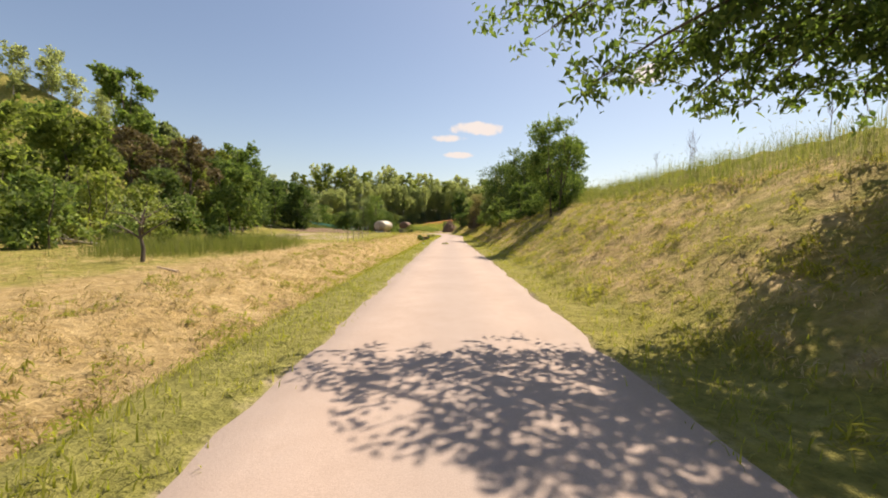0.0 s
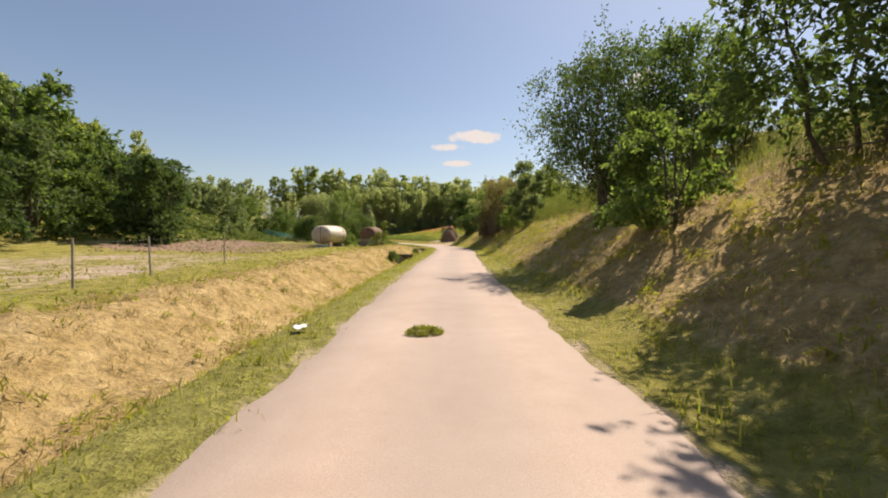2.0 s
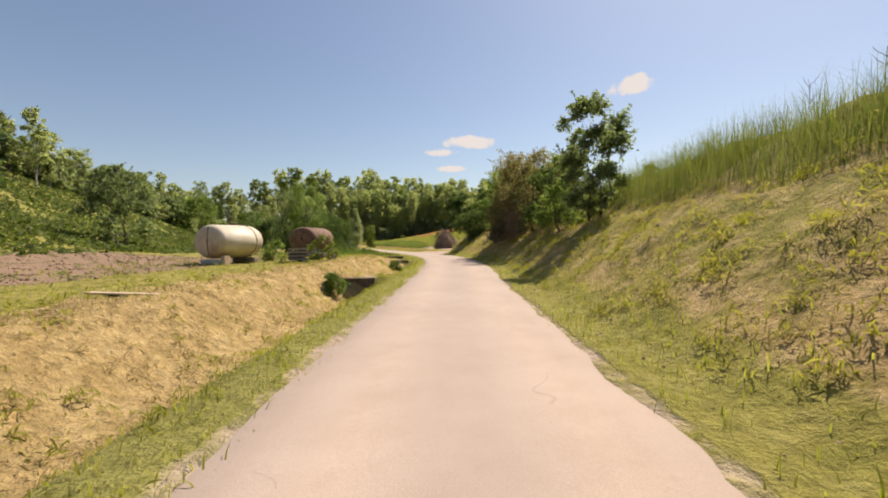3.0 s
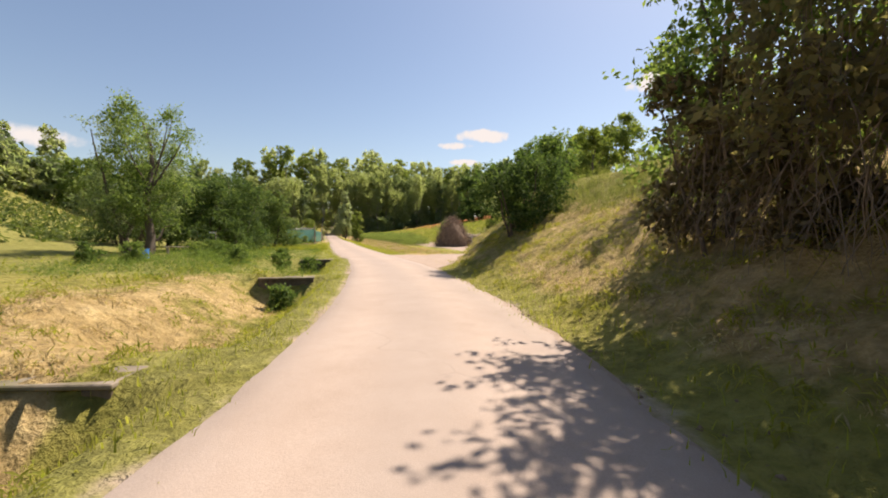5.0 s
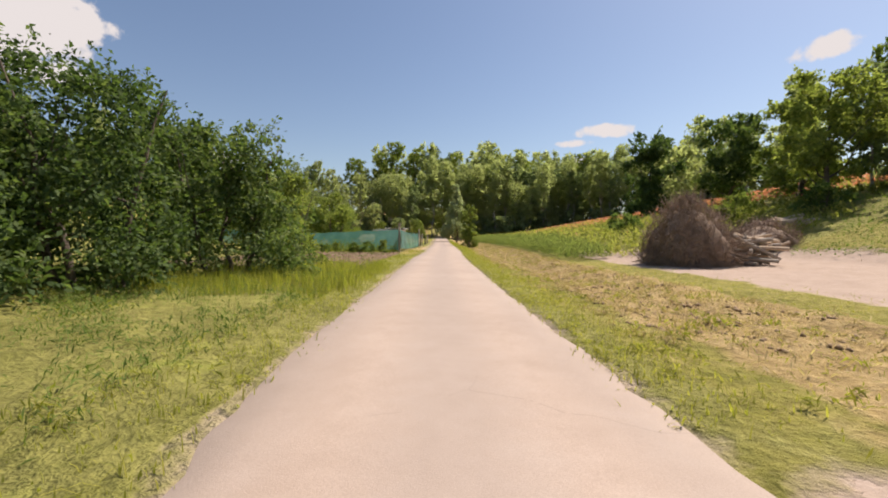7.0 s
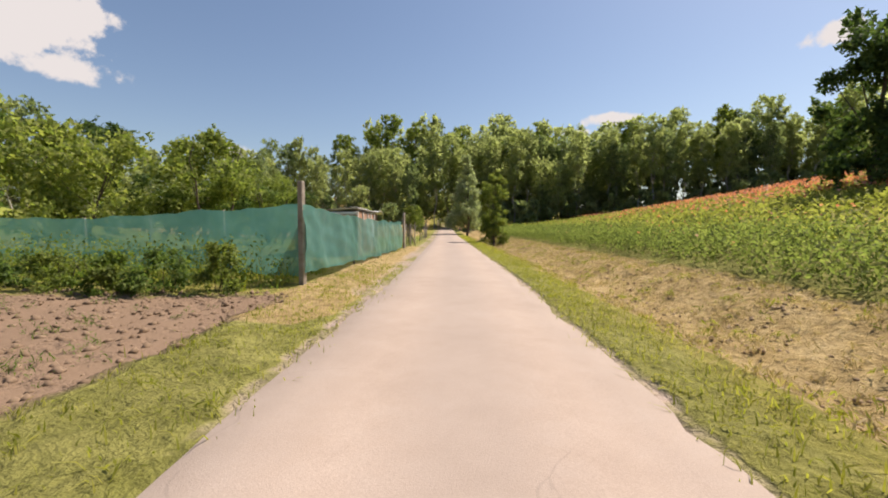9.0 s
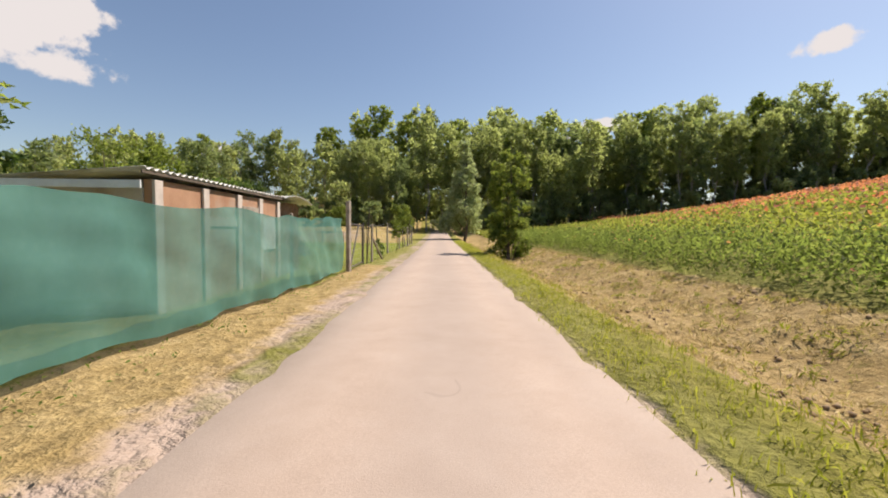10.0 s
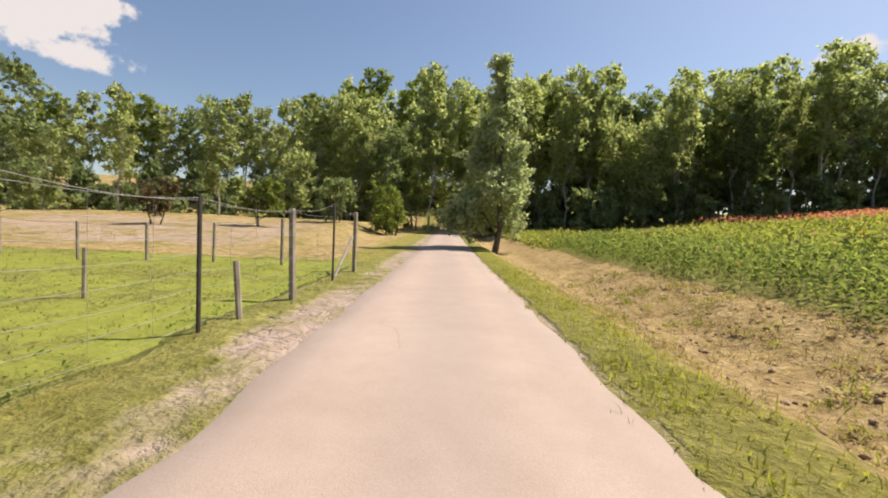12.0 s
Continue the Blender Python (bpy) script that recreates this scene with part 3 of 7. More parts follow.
def build_tree(name, seed, tall, wide, stem, bare, leaves, leaf, material, label, category="tree", lean=0.0, stems=1, shape="round", clumps=26, bark=None, limbs=9):
    """A plant as a thing with its trunk (and limbs) and its crown, standing at the origin."""
    rng = np.random.default_rng(seed)
    thing = tagged(new(name), label, category)
    mid_z, half_z = (tall + bare) / 2, (tall - bare) / 2
    blobs = []
    for k in range(clumps):
        f = (k + rng.random()) / clumps
        z = bare + (tall - bare) * (0.06 + 0.9 * f)
        h = (z - mid_z) / half_z
        prof = {"round": math.sqrt(max(0.05, 1 - (h * 0.92) ** 2)), "cone": max(0.10, 1.0 - f) ** 0.8, "tall": 0.55 + 0.45 * math.sqrt(max(0, 1 - h * h)),
                "bush": 0.55 + 0.45 * (1 - f), "flat": math.sqrt(max(0.05, 1 - max(0, h) ** 2)) * (0.55 + 0.45 * f)}[shape]
        a = rng.random() * 2 * math.pi
        rr = wide * prof * math.sqrt(rng.random()) * 0.85
        br = wide * rng.uniform(0.22, 0.42) * (0.4 + 0.6 * prof)
        blobs.append((rr * math.cos(a) + lean * z / tall, rr * math.sin(a), min(z, tall - br), br))
    pieces = []
    n = 7
    tops = []
    for q in range(stems):
        ang = rng.random() * 6.28
        off = 0 if stems == 1 else wide * 0.16
        bend = rng.normal(size=(n, 2)) * 0.035 * tall / 2
        bend[0] = 0
        zs = np.linspace(-0.25, tall * 0.86, n)
        spread = np.linspace(0, 1, n) * (0 if stems == 1 else wide * 0.45)
        path = np.stack([off * math.cos(ang) + spread * math.cos(ang) + bend[:, 0] + lean * np.clip(zs, 0, None) / tall,
                         off * math.sin(ang) + spread * math.sin(ang) + bend[:, 1], zs], 1)
        rad = stem * np.linspace(1, 0.16, n) * (1 if stems == 1 else 0.7)
        rad[0] *= 1.35
        pieces.append(tube(path, rad))
        tops.append((path, rad))
    order = rng.permutation(len(blobs))[:limbs]
    for k in order:
        bx, by, bz, br = blobs[k]
        path, rad = tops[rng.integers(len(tops))]
        z0 = max(bare * 0.55, min(bz * rng.uniform(0.35, 0.75), tall * 0.75))
        i = np.clip(np.searchsorted(path[:, 2], z0), 1, n - 1)
        p0 = path[i - 1] + (path[i] - path[i - 1]) * ((z0 - path[i - 1, 2]) / (path[i, 2] - path[i - 1, 2]))
        p3 = np.array([bx, by, bz])
        p1 = p0 + (p3 - p0) * 0.35 + np.array([0, 0, -0.05 * tall * rng.random()])
        p2 = p0 + (p3 - p0) * 0.7 + rng.normal(size=3) * 0.04 * wide
        r0 = rad[i] * rng.uniform(0.45, 0.7)
        pieces.append(tube([p0, p1, p2, p3], [r0, r0 * 0.7, r0 * 0.4, r0 * 0.12], 5))
    v, f = joined(pieces)
    trunk = new("trunk", np_mesh("trunk", v, f, bark or BARK, True))
    trunk.parent = thing
    near = leaf < 0.155
    count = int(leaves * (1.75 if near else 1.8))
    pts, ways = sprays(rng, blobs, count * 3 // 5, (lean * 0.5, 0, bare + (tall - bare) * 0.4))
    inner = crown_points(rng, blobs, count - len(pts), 0.3)
    pts, ways = np.vstack([pts, inner]), np.vstack([ways, rng.normal(size=inner.shape)])
    ok = pts[:, 2] > max(0.05, bare * 0.35)
    v, f = leaf_quads(rng, pts[ok], leaf * 0.88, along=ways[ok]) if near else far_leaves(rng, pts[ok], ways[ok], leaf)
    crown = new("crown", np_mesh("crown", v, f, material))
    crown.parent = thing
    return thing


def stand(thing, s, u, turn=0.0, scale=1.0, sink=0.05):
    """Sets a thing down on the ground at a distance along the road and an offset."""
    x, y, z = put(s, u)
    thing.matrix_world = Matrix.Translation((x, y, z - sink)) @ Matrix.Rotation(turn, 4, "Z") @ Matrix.Diagonal((scale, scale, scale, 1))
    return thing


def stand_copy(thing, s, u, turn=0.0, scale=1.0, sink=0.05, stretch=1.0):
    x, y, z = put(s, u)
    c = copy_thing(thing, Matrix.Translation((x, y, z - sink)) @ Matrix.Rotation(turn, 4, "Z"))
    c.scale = (scale, scale, scale * stretch)
    return c


rnd = random.Random(4)

# the wood that closes the valley
SORTS = [(20, 3.4, 3.8, LEAF_WOOD, "tall grey-green broadleaved tree at the wood's edge"),
         (21, 3.0, 5.5, LEAF_WOOD, "slender grey-green broadleaved tree at the wood's edge"),
         (18, 3.6, 2, LEAF_GREY, "tall grey-green willow-like tree in the wood"),
         (21, 2.8, 6, LEAF_LIGHT, "slender yellow-green tree at the wood's edge"),
         (15, 4.0, 0.8, LEAF_WOOD, "broad green tree with low boughs in the wood")]
EDGE = [build_tree("forest_tree", 100 + k, tall, wide * 0.76, 0.15, bare + 1.5, 2700, 0.36, m, lab, "tree", shape="tall", clumps=90, limbs=14, bark=PALE_BARK)
        for k, (tall, wide, bare, m, lab) in enumerate(SORTS)]
WOODS = [build_tree("forest_tree", 110 + k, tall, wide, 0.17, bare, 1050, 0.60, m, lab, "tree", shape="tall", clumps=60, limbs=8, bark=PALE_BARK)
         for k, (tall, wide, bare, m, lab) in enumerate(SORTS)]
UNDER = [build_tree("forest_bush", 130 + k, tall, wide, 0.10, 0.2, 460, 0.50, m, lab, "bush", shape="bush", clumps=20, limbs=3, stems=2)
         for k, (tall, wide, m, lab) in enumerate([
             (5.0, 2.6, LEAF_GREY, "grey-green undergrowth bush at the wood's edge"),
             (4.0, 2.4, LEAF_WOOD, "pale green undergrowth bush at the wood's edge")])]
NEAR_UNDER = [build_tree("meadow_edge_bush", 140 + k, tall, wide, 0.08, 0.1, 1500, 0.21, m, lab, "bush", shape="bush", clumps=30, limbs=4, stems=3)
              for k, (tall, wide, m, lab) in enumerate([
                  (4.6, 2.4, LEAF_LIGHT, "yellow-green bush at the meadow's edge"),
                  (3.8, 2.2, LEAF_MID, "green bush at the meadow's edge")])]
first = set()


def from_kit(kit, group, s, u, scale=1.0, kind=None):
    """Stands one of a kit of plants at a place: the original first, then copies."""
    k = rnd.randrange(len(kit)) if kind is None else kind
    if kit[k].name not in first:
        first.add(kit[k].name)
        tagged(stand(kit[k], s, u, rnd.random() * 6.28, scale), group=group)
    else:
        stand_copy(kit[k], s, u, rnd.random() * 6.28, scale, 0.05, rnd.uniform(0.9, 1.1))


for row, (s0, uu0, uu1, step) in enumerate([(201, -16, 95, 3.0), (207, -20, 100, 3.2), (213, -24, 104, 4.6)]):
    u = uu0
    while u < uu1:
        bend = 0.10 * abs(u) if u < 0 else 0.16 * u
        if abs(u + 1) > 4.0 or row > 0:
            from_kit(EDGE if row < 2 else WOODS, "wood", s0 + rnd.uniform(-2.5, 2.5) - bend, u + rnd.uniform(-1.2, 1.2), rnd.uniform(0.86, 1.06) * (0.86, 0.92, 0.98)[row] * (0.93 if u < -4 else 1.13 if u < 35 else 1.08))
        u += step * rnd.uniform(0.8, 1.2)
# the wood behind, on rising ground
for row, (s0, uu0, uu1, step) in enumerate([(236, -120, 62, 4.4), (244, -125, 66, 5.0)]):
    u = uu0
    while u < uu1:
        from_kit(WOODS, "wood", s0 + rnd.uniform(-3, 3) - 0.25 * max(0, -u - 30), u + rnd.uniform(-1.2, 1.2), rnd.uniform(0.95, 1.2) * (1.12 if u > -25 else 0.88))
        u += step * rnd.uniform(0.8, 1.2)
for s0, step, low, high in ((197.5, 3.6, 0.6, 1.1), (205, 3.0, 1.0, 1.5), (228, 3.6, 0.9, 1.5), (219, 3.4, 0.7, 1.2)):
    u = -20 if s0 < 210 else -110
    while u < (95 if s0 < 210 else 10):
        bend = 0.10 * abs(u) if u < 0 else 0.16 * u
        if abs(u + 1) > 4.5 and (s0 != 219 or u < -14):
            from_kit(UNDER, "wood undergrowth", s0 + rnd.uniform(-2, 2) - bend, u, rnd.uniform(low, high))
        u += step * rnd.uniform(0.8, 1.2)
for k in range(9):
    from_kit(UNDER, "wood undergrowth", 226 + rnd.uniform(0, 8), -8 + 2 * k, rnd.uniform(0.9, 1.4))
# trees along the hill's brow on the valley side
for k in range(13):
    from_kit(WOODS, "wood", 98 + 5 * k + rnd.uniform(-2, 2), -38 - 5 * (k % 2) + 0.10 * 5 * k + rnd.uniform(-2, 2), rnd.uniform(0.34, 0.46))

# ---- trees and bushes beside the lane ----
# (name, seed, s, u, tall, radius, trunk radius, clear stem, leaves, leaf length, material, shape, stems, label, category)
FRUIT = [[float(a[0]) for a in along(*p)] for p in ((-15.5, 85.0), (-17.4, 86.4))]
POPLAR = [float(a[0]) for a in along(-27.8, 168.3)]
ROADTREE = [float(a[0]) for a in along(-18.5, 142.9)]
PLANTS = [
    # right-hand bank
    ("bank_tree", 1, 20.6, 5.2, 4.9, 1.5, 0.07, 0.05, 10000, 0.11, LEAF_MID, "tall", 4, "slim green tree on the grassy bank", "tree"),
    ("bank_bush", 2, 24.6, 6.7, 3.9, 1.8, 0.06, 0.05, 7500, 0.145, LEAF_DARK, "bush", 5, "tall leafy bush on the crest of the bank", "bush"),
    ("bank_bush", 3, 27.2, 5.0, 2.6, 1.5, 0.05, 0.05, 4200, 0.13, LEAF_MID, "bush", 3, "rounded green hedge bush on the bank", "bush"),
    ("bank_bush", 4, 31.6, 5.9, 5.4, 2.5, 0.06, 0.2, 9500, 0.14, LEAF_DARK, "bush", 6, "large dark rounded bush on the bank", "bush"),
    ("bank_bush", 5, 36.6, 7.5, 1.8, 1.3, 0.04, 0.1, 3000, 0.12, LEAF_MID, "bush", 4, "tall bush with brown inner twigs on the bank", "bush"),
    ("bank_tree", 6, 40.6, 5.9, 5.7, 3.1, 0.07, 0.4, 17000, 0.13, LEAF_DARK, "round", 7, "many-stemmed tree with bare lower stems on the bank", "tree"),
    ("bank_bush", 7, 40.6, 8.6, 4.6, 2.2, 0.07, 0.5, 7000, 0.14, LEAF_MID, "round", 4, "open bush with thin bare twigs on the bank", "bush"),
    ("bank_tree", 8, 55.5, 5.3, 4.9, 1.4, 0.06, 0.3, 8000, 0.14, LEAF_GREY, "round", 3, "thin tree with an arching crown on the bank", "tree"),
    ("bank_bush", 9, 58.0, 5.0, 3.4, 1.5, 0.06, 0.1, 3600, 0.13, LEAF_MID, "bush", 3, "ivy-covered rounded bush on the bank", "bush"),
    ("bank_bush", 10, 61.2, 5.2, 3.6, 1.7, 0.06, 0.1, 3600, 0.13, LEAF_DARK, "bush", 3, "dark green bush in the hedge on the bank", "bush"),
    ("thicket_bush", 11, 64.2, 5.3, 5.2, 2.1, 0.08, 0.1, 7500, 0.13, LEAF_VINE_VEIL, "tall", 4, "tall overgrown bush hung with climbers", "bush"),
    ("thicket_bush", 12, 67.2, 5.0, 5.6, 2.2, 0.08, 0.1, 9000, 0.13, LEAF_VINE_VEIL, "tall", 4, "tall dense thicket bush hung with dry vines", "bush"),
    ("thicket_bush", 13, 70.0, 5.2, 5.6, 2.1, 0.08, 0.1, 8000, 0.13, LEAF_MID, "tall", 4, "dense dark thicket bush at the top of the bank", "bush"),
    ("thicket_bush", 17, 66.0, 4.3, 2.6, 1.6, 0.05, 0.05, 4000, 0.13, LEAF_DRY, "bush", 4, "low tangle of dry brown vines on the bank", "bush"),
    ("thicket_bush", 18, 69.4, 4.2, 2.6, 1.6, 0.05, 0.05, 4000, 0.13, LEAF_DRY, "bush", 4, "low tangle of brown brambles on the bank", "bush"),
    ("bank_bush", 19, 34.0, 4.4, 2.6, 1.5, 0.05, 0.05, 3600, 0.13, LEAF_MID, "bush", 3, "low green hedge bush on the bank", "bush"),
    ("bank_bush", 14, 73.6, 7.5, 3.8, 1.5, 0.05, 0.3, 2600, 0.13, LEAF_MID, "round", 3, "loose bush behind the bank's crest", "bush"),
    ("bank_bush", 15, 78.4, 4.7, 3.0, 1.75, 0.07, 0.1, 8500, 0.12, LEAF_DARK, "round", 4, "dark round bush on the nose of the bank", "bush"),
    ("bank_bush", 16, 80.6, 7.2, 2.8, 1.7, 0.07, 0.3, 6000, 0.13, LEAF_MID, "tall", 3, "upright bush on the nose of the bank", "bush"),
    # left: wood edge and meadow
    ("meadow_tree", 20, 46.0, -38.0, 15.0, 3.6, 0.22, 2.0, 5200, 0.34, LEAF_MID, "tall", 1, "tall broad-crowned tree on the valley side", "tree"),
    ("meadow_tree", 21, 31.0, -30.0, 9.5, 3.8, 0.20, 1.0, 4800, 0.30, LEAF_LIGHT, "round", 1, "yellow-green tree at the meadow's edge", "tree"),
    ("meadow_tree", 22, 22.0, -27.0, 8.2, 3.6, 0.20, 0.8, 4400, 0.28, LEAF_LIGHT, "round", 1, "yellow-green tree above the mown meadow", "tree"),
    ("meadow_tree", 23, 43.0, -28.5, 9.5, 3.0, 0.16, 1.0, 4000, 0.24, LEAF_DRY, "round", 1, "brownish half-dry tree at the meadow's edge", "tree"),
    ("meadow_tree", 24, 47.5, -24.5, 7.0, 3.2, 0.14, 0.3, 4800, 0.20, LEAF_DARK, "bush", 2, "dark green low-branched tree at the meadow's edge", "tree"),
    ("meadow_tree", 25, 39.0, -21.0, 6.6, 2.9, 0.14, 0.3, 4800, 0.19, LEAF_MID, "bush", 2, "green tree behind the garden fence", "tree"),
    ("meadow_tree", 26, 58.5, -25.5, 6.2, 3.3, 0.16, 0.5, 4800, 0.22, LEAF_DARK, "round", 2, "dark tree at the foot of the hillside", "tree"),
    ("meadow_tree", 27, 52.0, -20.2, 6.0, 2.9, 0.13, 0.2, 4800, 0.20, LEAF_DARK, "bush", 3, "dark green drooping tree beside the garden soil", "tree"),
    ("meadow_tree", 28, 55.0, -30.0, 7.0, 3.4, 0.18, 1.0, 4160, 0.26, LEAF_MID, "round", 1, "green tree on the valley side", "tree"),
    ("meadow_tree", 29, 37.0, -36.0, 11.0, 3.6, 0.20, 1.5, 4160, 0.30, LEAF_MID, "tall", 1, "tall green tree on the valley side", "tree"),
    ("meadow_tree", 30, 26.0, -37.0, 9.5, 4.0, 0.20, 1.0, 4160, 0.30, LEAF_MID, "round", 1, "tall broad tree above the meadow", "tree"),
    ("meadow_bush", 31, 20.0, -16.6, 1.5, 1.0, 0.04, 0.05, 2600, 0.10, LEAF_MID, "bush", 4, "green bush in the tall meadow grass", "bush"),
    ("meadow_bush", 32, 21.0, -12.4, 1.3, 0.9, 0.04, 0.05, 2400, 0.10, LEAF_DARK, "bush", 4, "low dark bush in the tall meadow grass", "bush"),
    ("meadow_bush", 33, 19.0, -13.8, 1.1, 0.8, 0.04, 0.05, 2000, 0.10, LEAF_LIGHT, "bush", 4, "low light-green bush in the meadow grass", "bush"),
    # left: middle of the lane
    ("fruit_tree", 40, FRUIT[0][0], FRUIT[0][1], 8.2, 2.5, 0.24, 1.2, 8500, 0.13, LEAF_MID, "round", 1, "old fruit tree with a thick forked trunk", "tree"),
    ("fruit_tree", 41, FRUIT[1][0], FRUIT[1][1], 7.8, 2.7, 0.18, 1.0, 8500, 0.13, LEAF_GREY, "round", 3, "fruit tree with spreading limbs", "tree"),
    ("roadside_tree", 42, 99.8, -6.6, 5.0, 2.5, 0.12, 0.1, 9000, 0.15, LEAF_DARK, "bush", 3, "dense green tree beside the lane", "tree"),
    ("roadside_tree", 43, 97.0, -8.4, 5.7, 2.8, 0.14, 0.1, 10000, 0.15, LEAF_DARK, "bush", 3, "dense dark-green tree beside the lane", "tree"),
    ("roadside_tree", 44, 94.4, -9.4, 5.0, 2.6, 0.12, 0.1, 9000, 0.15, LEAF_DARK, "bush", 3, "dark leafy tree over the weedy verge", "tree"),
    ("roadside_tree", 45, 102.5, -10.5, 5.6, 2.9, 0.14, 0.5, 6000, 0.17, LEAF_MID, "round", 2, "tall green tree behind the lane's edge", "tree"),
    ("roadside_tree", 46, 100.5, -14.5, 5.0, 2.9, 0.14, 0.5, 5500, 0.17, LEAF_DARK, "round", 2, "dark tree behind the lane's edge", "tree"),
    ("roadside_bush", 47, 102.0, -17.5, 4.6, 2.6, 0.09, 0.1, 7500, 0.15, LEAF_DARK, "bush", 3, "dark bush beside the weedy verge", "bush"),
    ("roadside_bush", 48, 104.4, -6.6, 4.0, 2.0, 0.08, 0.1, 4500, 0.15, LEAF_LIGHT, "bush", 3, "light green bush beside the lane", "bush"),
    ("willow", 49, 76.0, -24.0, 6.5, 2.4, 0.12, 0.4, 3500, 0.18, LEAF_GREY, "round", 2, "grey-green willow at the foot of the hillside", "tree"),
    # garden behind the netting
    ("garden_tree", 60, 126.5, -15.5, 5.6, 2.8, 0.12, 0.8, 5500, 0.16, LEAF_LIGHT, "round", 2, "yellow-green fruit tree behind the green netting", "tree"),
    ("garden_tree", 61, 130.0, -11.8, 6.0, 2.4, 0.12, 0.8, 5500, 0.16, LEAF_LIGHT, "round", 2, "leafy green tree in the garden", "tree"),
    ("garden_tree", 62, 127.0, -22.0, 7.0, 3.0, 0.13, 0.8, 5000, 0.18, LEAF_MID, "round", 2, "tall green tree in the garden", "tree"),
    ("garden_tree", 63, 139.0, -12.5, 5.2, 2.1, 0.10, 0.3, 5000, 0.15, LEAF_LIGHT, "tall", 4, "light green willow-like tree in the garden", "tree"),
    ("garden_tree", 64, 123.5, -30.0, 7.0, 3.2, 0.13, 0.8, 4500, 0.20, LEAF_MID, "round", 2, "green tree at the garden's far side", "tree"),
    ("garden_tree", 65, 169.0, -27.0, 10.8, 3.0, 0.15, 0.5, 6500, 0.20, LEAF_GREY, "tall", 1, "tall grey-green tree behind the lawn", "tree"),
    ("garden_tree", 66, 157.5, -17.0, 5.6, 2.7, 0.12, 0.2, 6500, 0.17, LEAF_DARK, "bush", 2, "dark green tree behind the beehives", "tree"),
    ("garden_tree", 67, 154.6, -17.6, 5.4, 2.6, 0.12, 0.2, 6500, 0.17, LEAF_MID, "bush", 2, "green tree behind the beehives", "tree"),
    ("garden_tree", 68, 151.0, -20.0, 5.8, 2.8, 0.12, 0.4, 5000, 0.18, LEAF_MID, "round", 2, "green tree at the lawn's far edge", "tree"),
    ("garden_tree", 69, 163.0, -30.0, 7.5, 3.2, 0.14, 0.4, 5000, 0.20, LEAF_DARK, "round", 2, "dark tree behind the lawn", "tree"),
    ("garden_tree", 70, 150.0, -33.0, 10.5, 3.0, 0.16, 1.0, 4500, 0.24, LEAF_DARK, "tall", 1, "tall dark tree behind the garden", "tree"),
    ("orchard_tree", 71, 174.0, -20.0, 3.4, 1.5, 0.09, 0.8, 1800, 0.17, LEAF_DRY, "round", 2, "small half-dry fruit tree on the sandy slope", "tree"),
    ("orchard_tree", 72, 176.0, -13.6, 3.6, 1.6, 0.09, 0.8, 2200, 0.17, LEAF_LIGHT, "round", 2, "small green fruit tree on the sandy slope", "tree"),
    ("orchard_tree", 73, 184.0, -10.5, 4.4, 2.0, 0.09, 0.6, 2500, 0.18, LEAF_GREY, "round", 2, "grey-green fruit tree at the slope's end", "tree"),
    ("roadside_bush", 74, 186.0, -5.6, 5.0, 2.5, 0.09, 0.3, 4000, 0.19, LEAF_LIGHT, "round", 3, "rounded light bush where the lane enters the wood", "bush"),
    ("poplar", 75, POPLAR[0], POPLAR[1], 12.6, 3.0, 0.18, 1.3, 13000, 0.2, LEAF_PALE, "cone", 1, "tall grey-green conical poplar beside the lane", "tree"),
    ("roadside_tree", 76, ROADTREE[0], ROADTREE[1], 6.4, 1.25, 0.10, 0.8, 7500, 0.14, LEAF_LIGHT, "tall", 1, "narrow roadside tree at the edge of the crop", "tree"),
    ("roadside_bush", 77, ROADTREE[0] + 0.4, ROADTREE[1] + 0.1, 2.9, 1.4, 0.05, 0.1, 4500, 0.14, LEAF_LIGHT, "bush", 3, "leafy suckers round the foot of the roadside tree", "bush"),
    # right: yard and hillside
    ("yard_tree", 80, 106.6, 29.6, 10.0, 2.9, 0.20, 2.2, 5500, 0.20, LEAF_LIGHT, "round", 1, "yellow-green tree before the ochre shed", "tree"),
    ("field_tree", 81, 133.0, 23.5, 10.2, 3.0, 0.20, 0.4, 6500, 0.24, LEAF_DARK, "tall", 1, "dark tree standing alone at the field's corner", "tree"),
    ("field_tree", 82, 129.0, 30.0, 10.0, 3.4, 0.20, 0.4, 5500, 0.26, LEAF_DARK, "round", 1, "dark tree above the yard", "tree"),
    ("field_tree", 83, 122.0, 31.0, 9.5, 3.4, 0.20, 0.5, 5500, 0.26, LEAF_LIGHT, "round", 1, "light green tree above the yard", "tree"),
    ("field_tree", 84, 117.0, 35.0, 11.0, 3.6, 0.20, 0.5, 5000, 0.28, LEAF_MID, "round", 1, "green tree behind the shed", "tree"),
    ("field_tree", 85, 111.0, 36.0, 11.0, 3.6, 0.20, 0.5, 5000, 0.28, LEAF_LIGHT, "tall", 1, "tall light green tree behind the shed", "tree"),
    ("yard_tree", 89, 115.5, 26.5, 9.5, 2.9, 0.18, 1.5, 6000, 0.20, LEAF_LIGHT, "round", 1, "light yellow-green tree at the back of the yard", "tree"),
    ("yard_bush", 86, 116.0, 20.5, 2.2, 1.8, 0.06, 0.1, 2800, 0.15, LEAF_LIGHT, "bush", 3, "low light-green bush at the yard's edge", "bush"),
    ("yard_bush", 87, 113.0, 24.0, 2.0, 1.7, 0.06, 0.1, 2600, 0.15, LEAF_MID, "bush", 3, "low green bush at the yard's edge", "bush"),
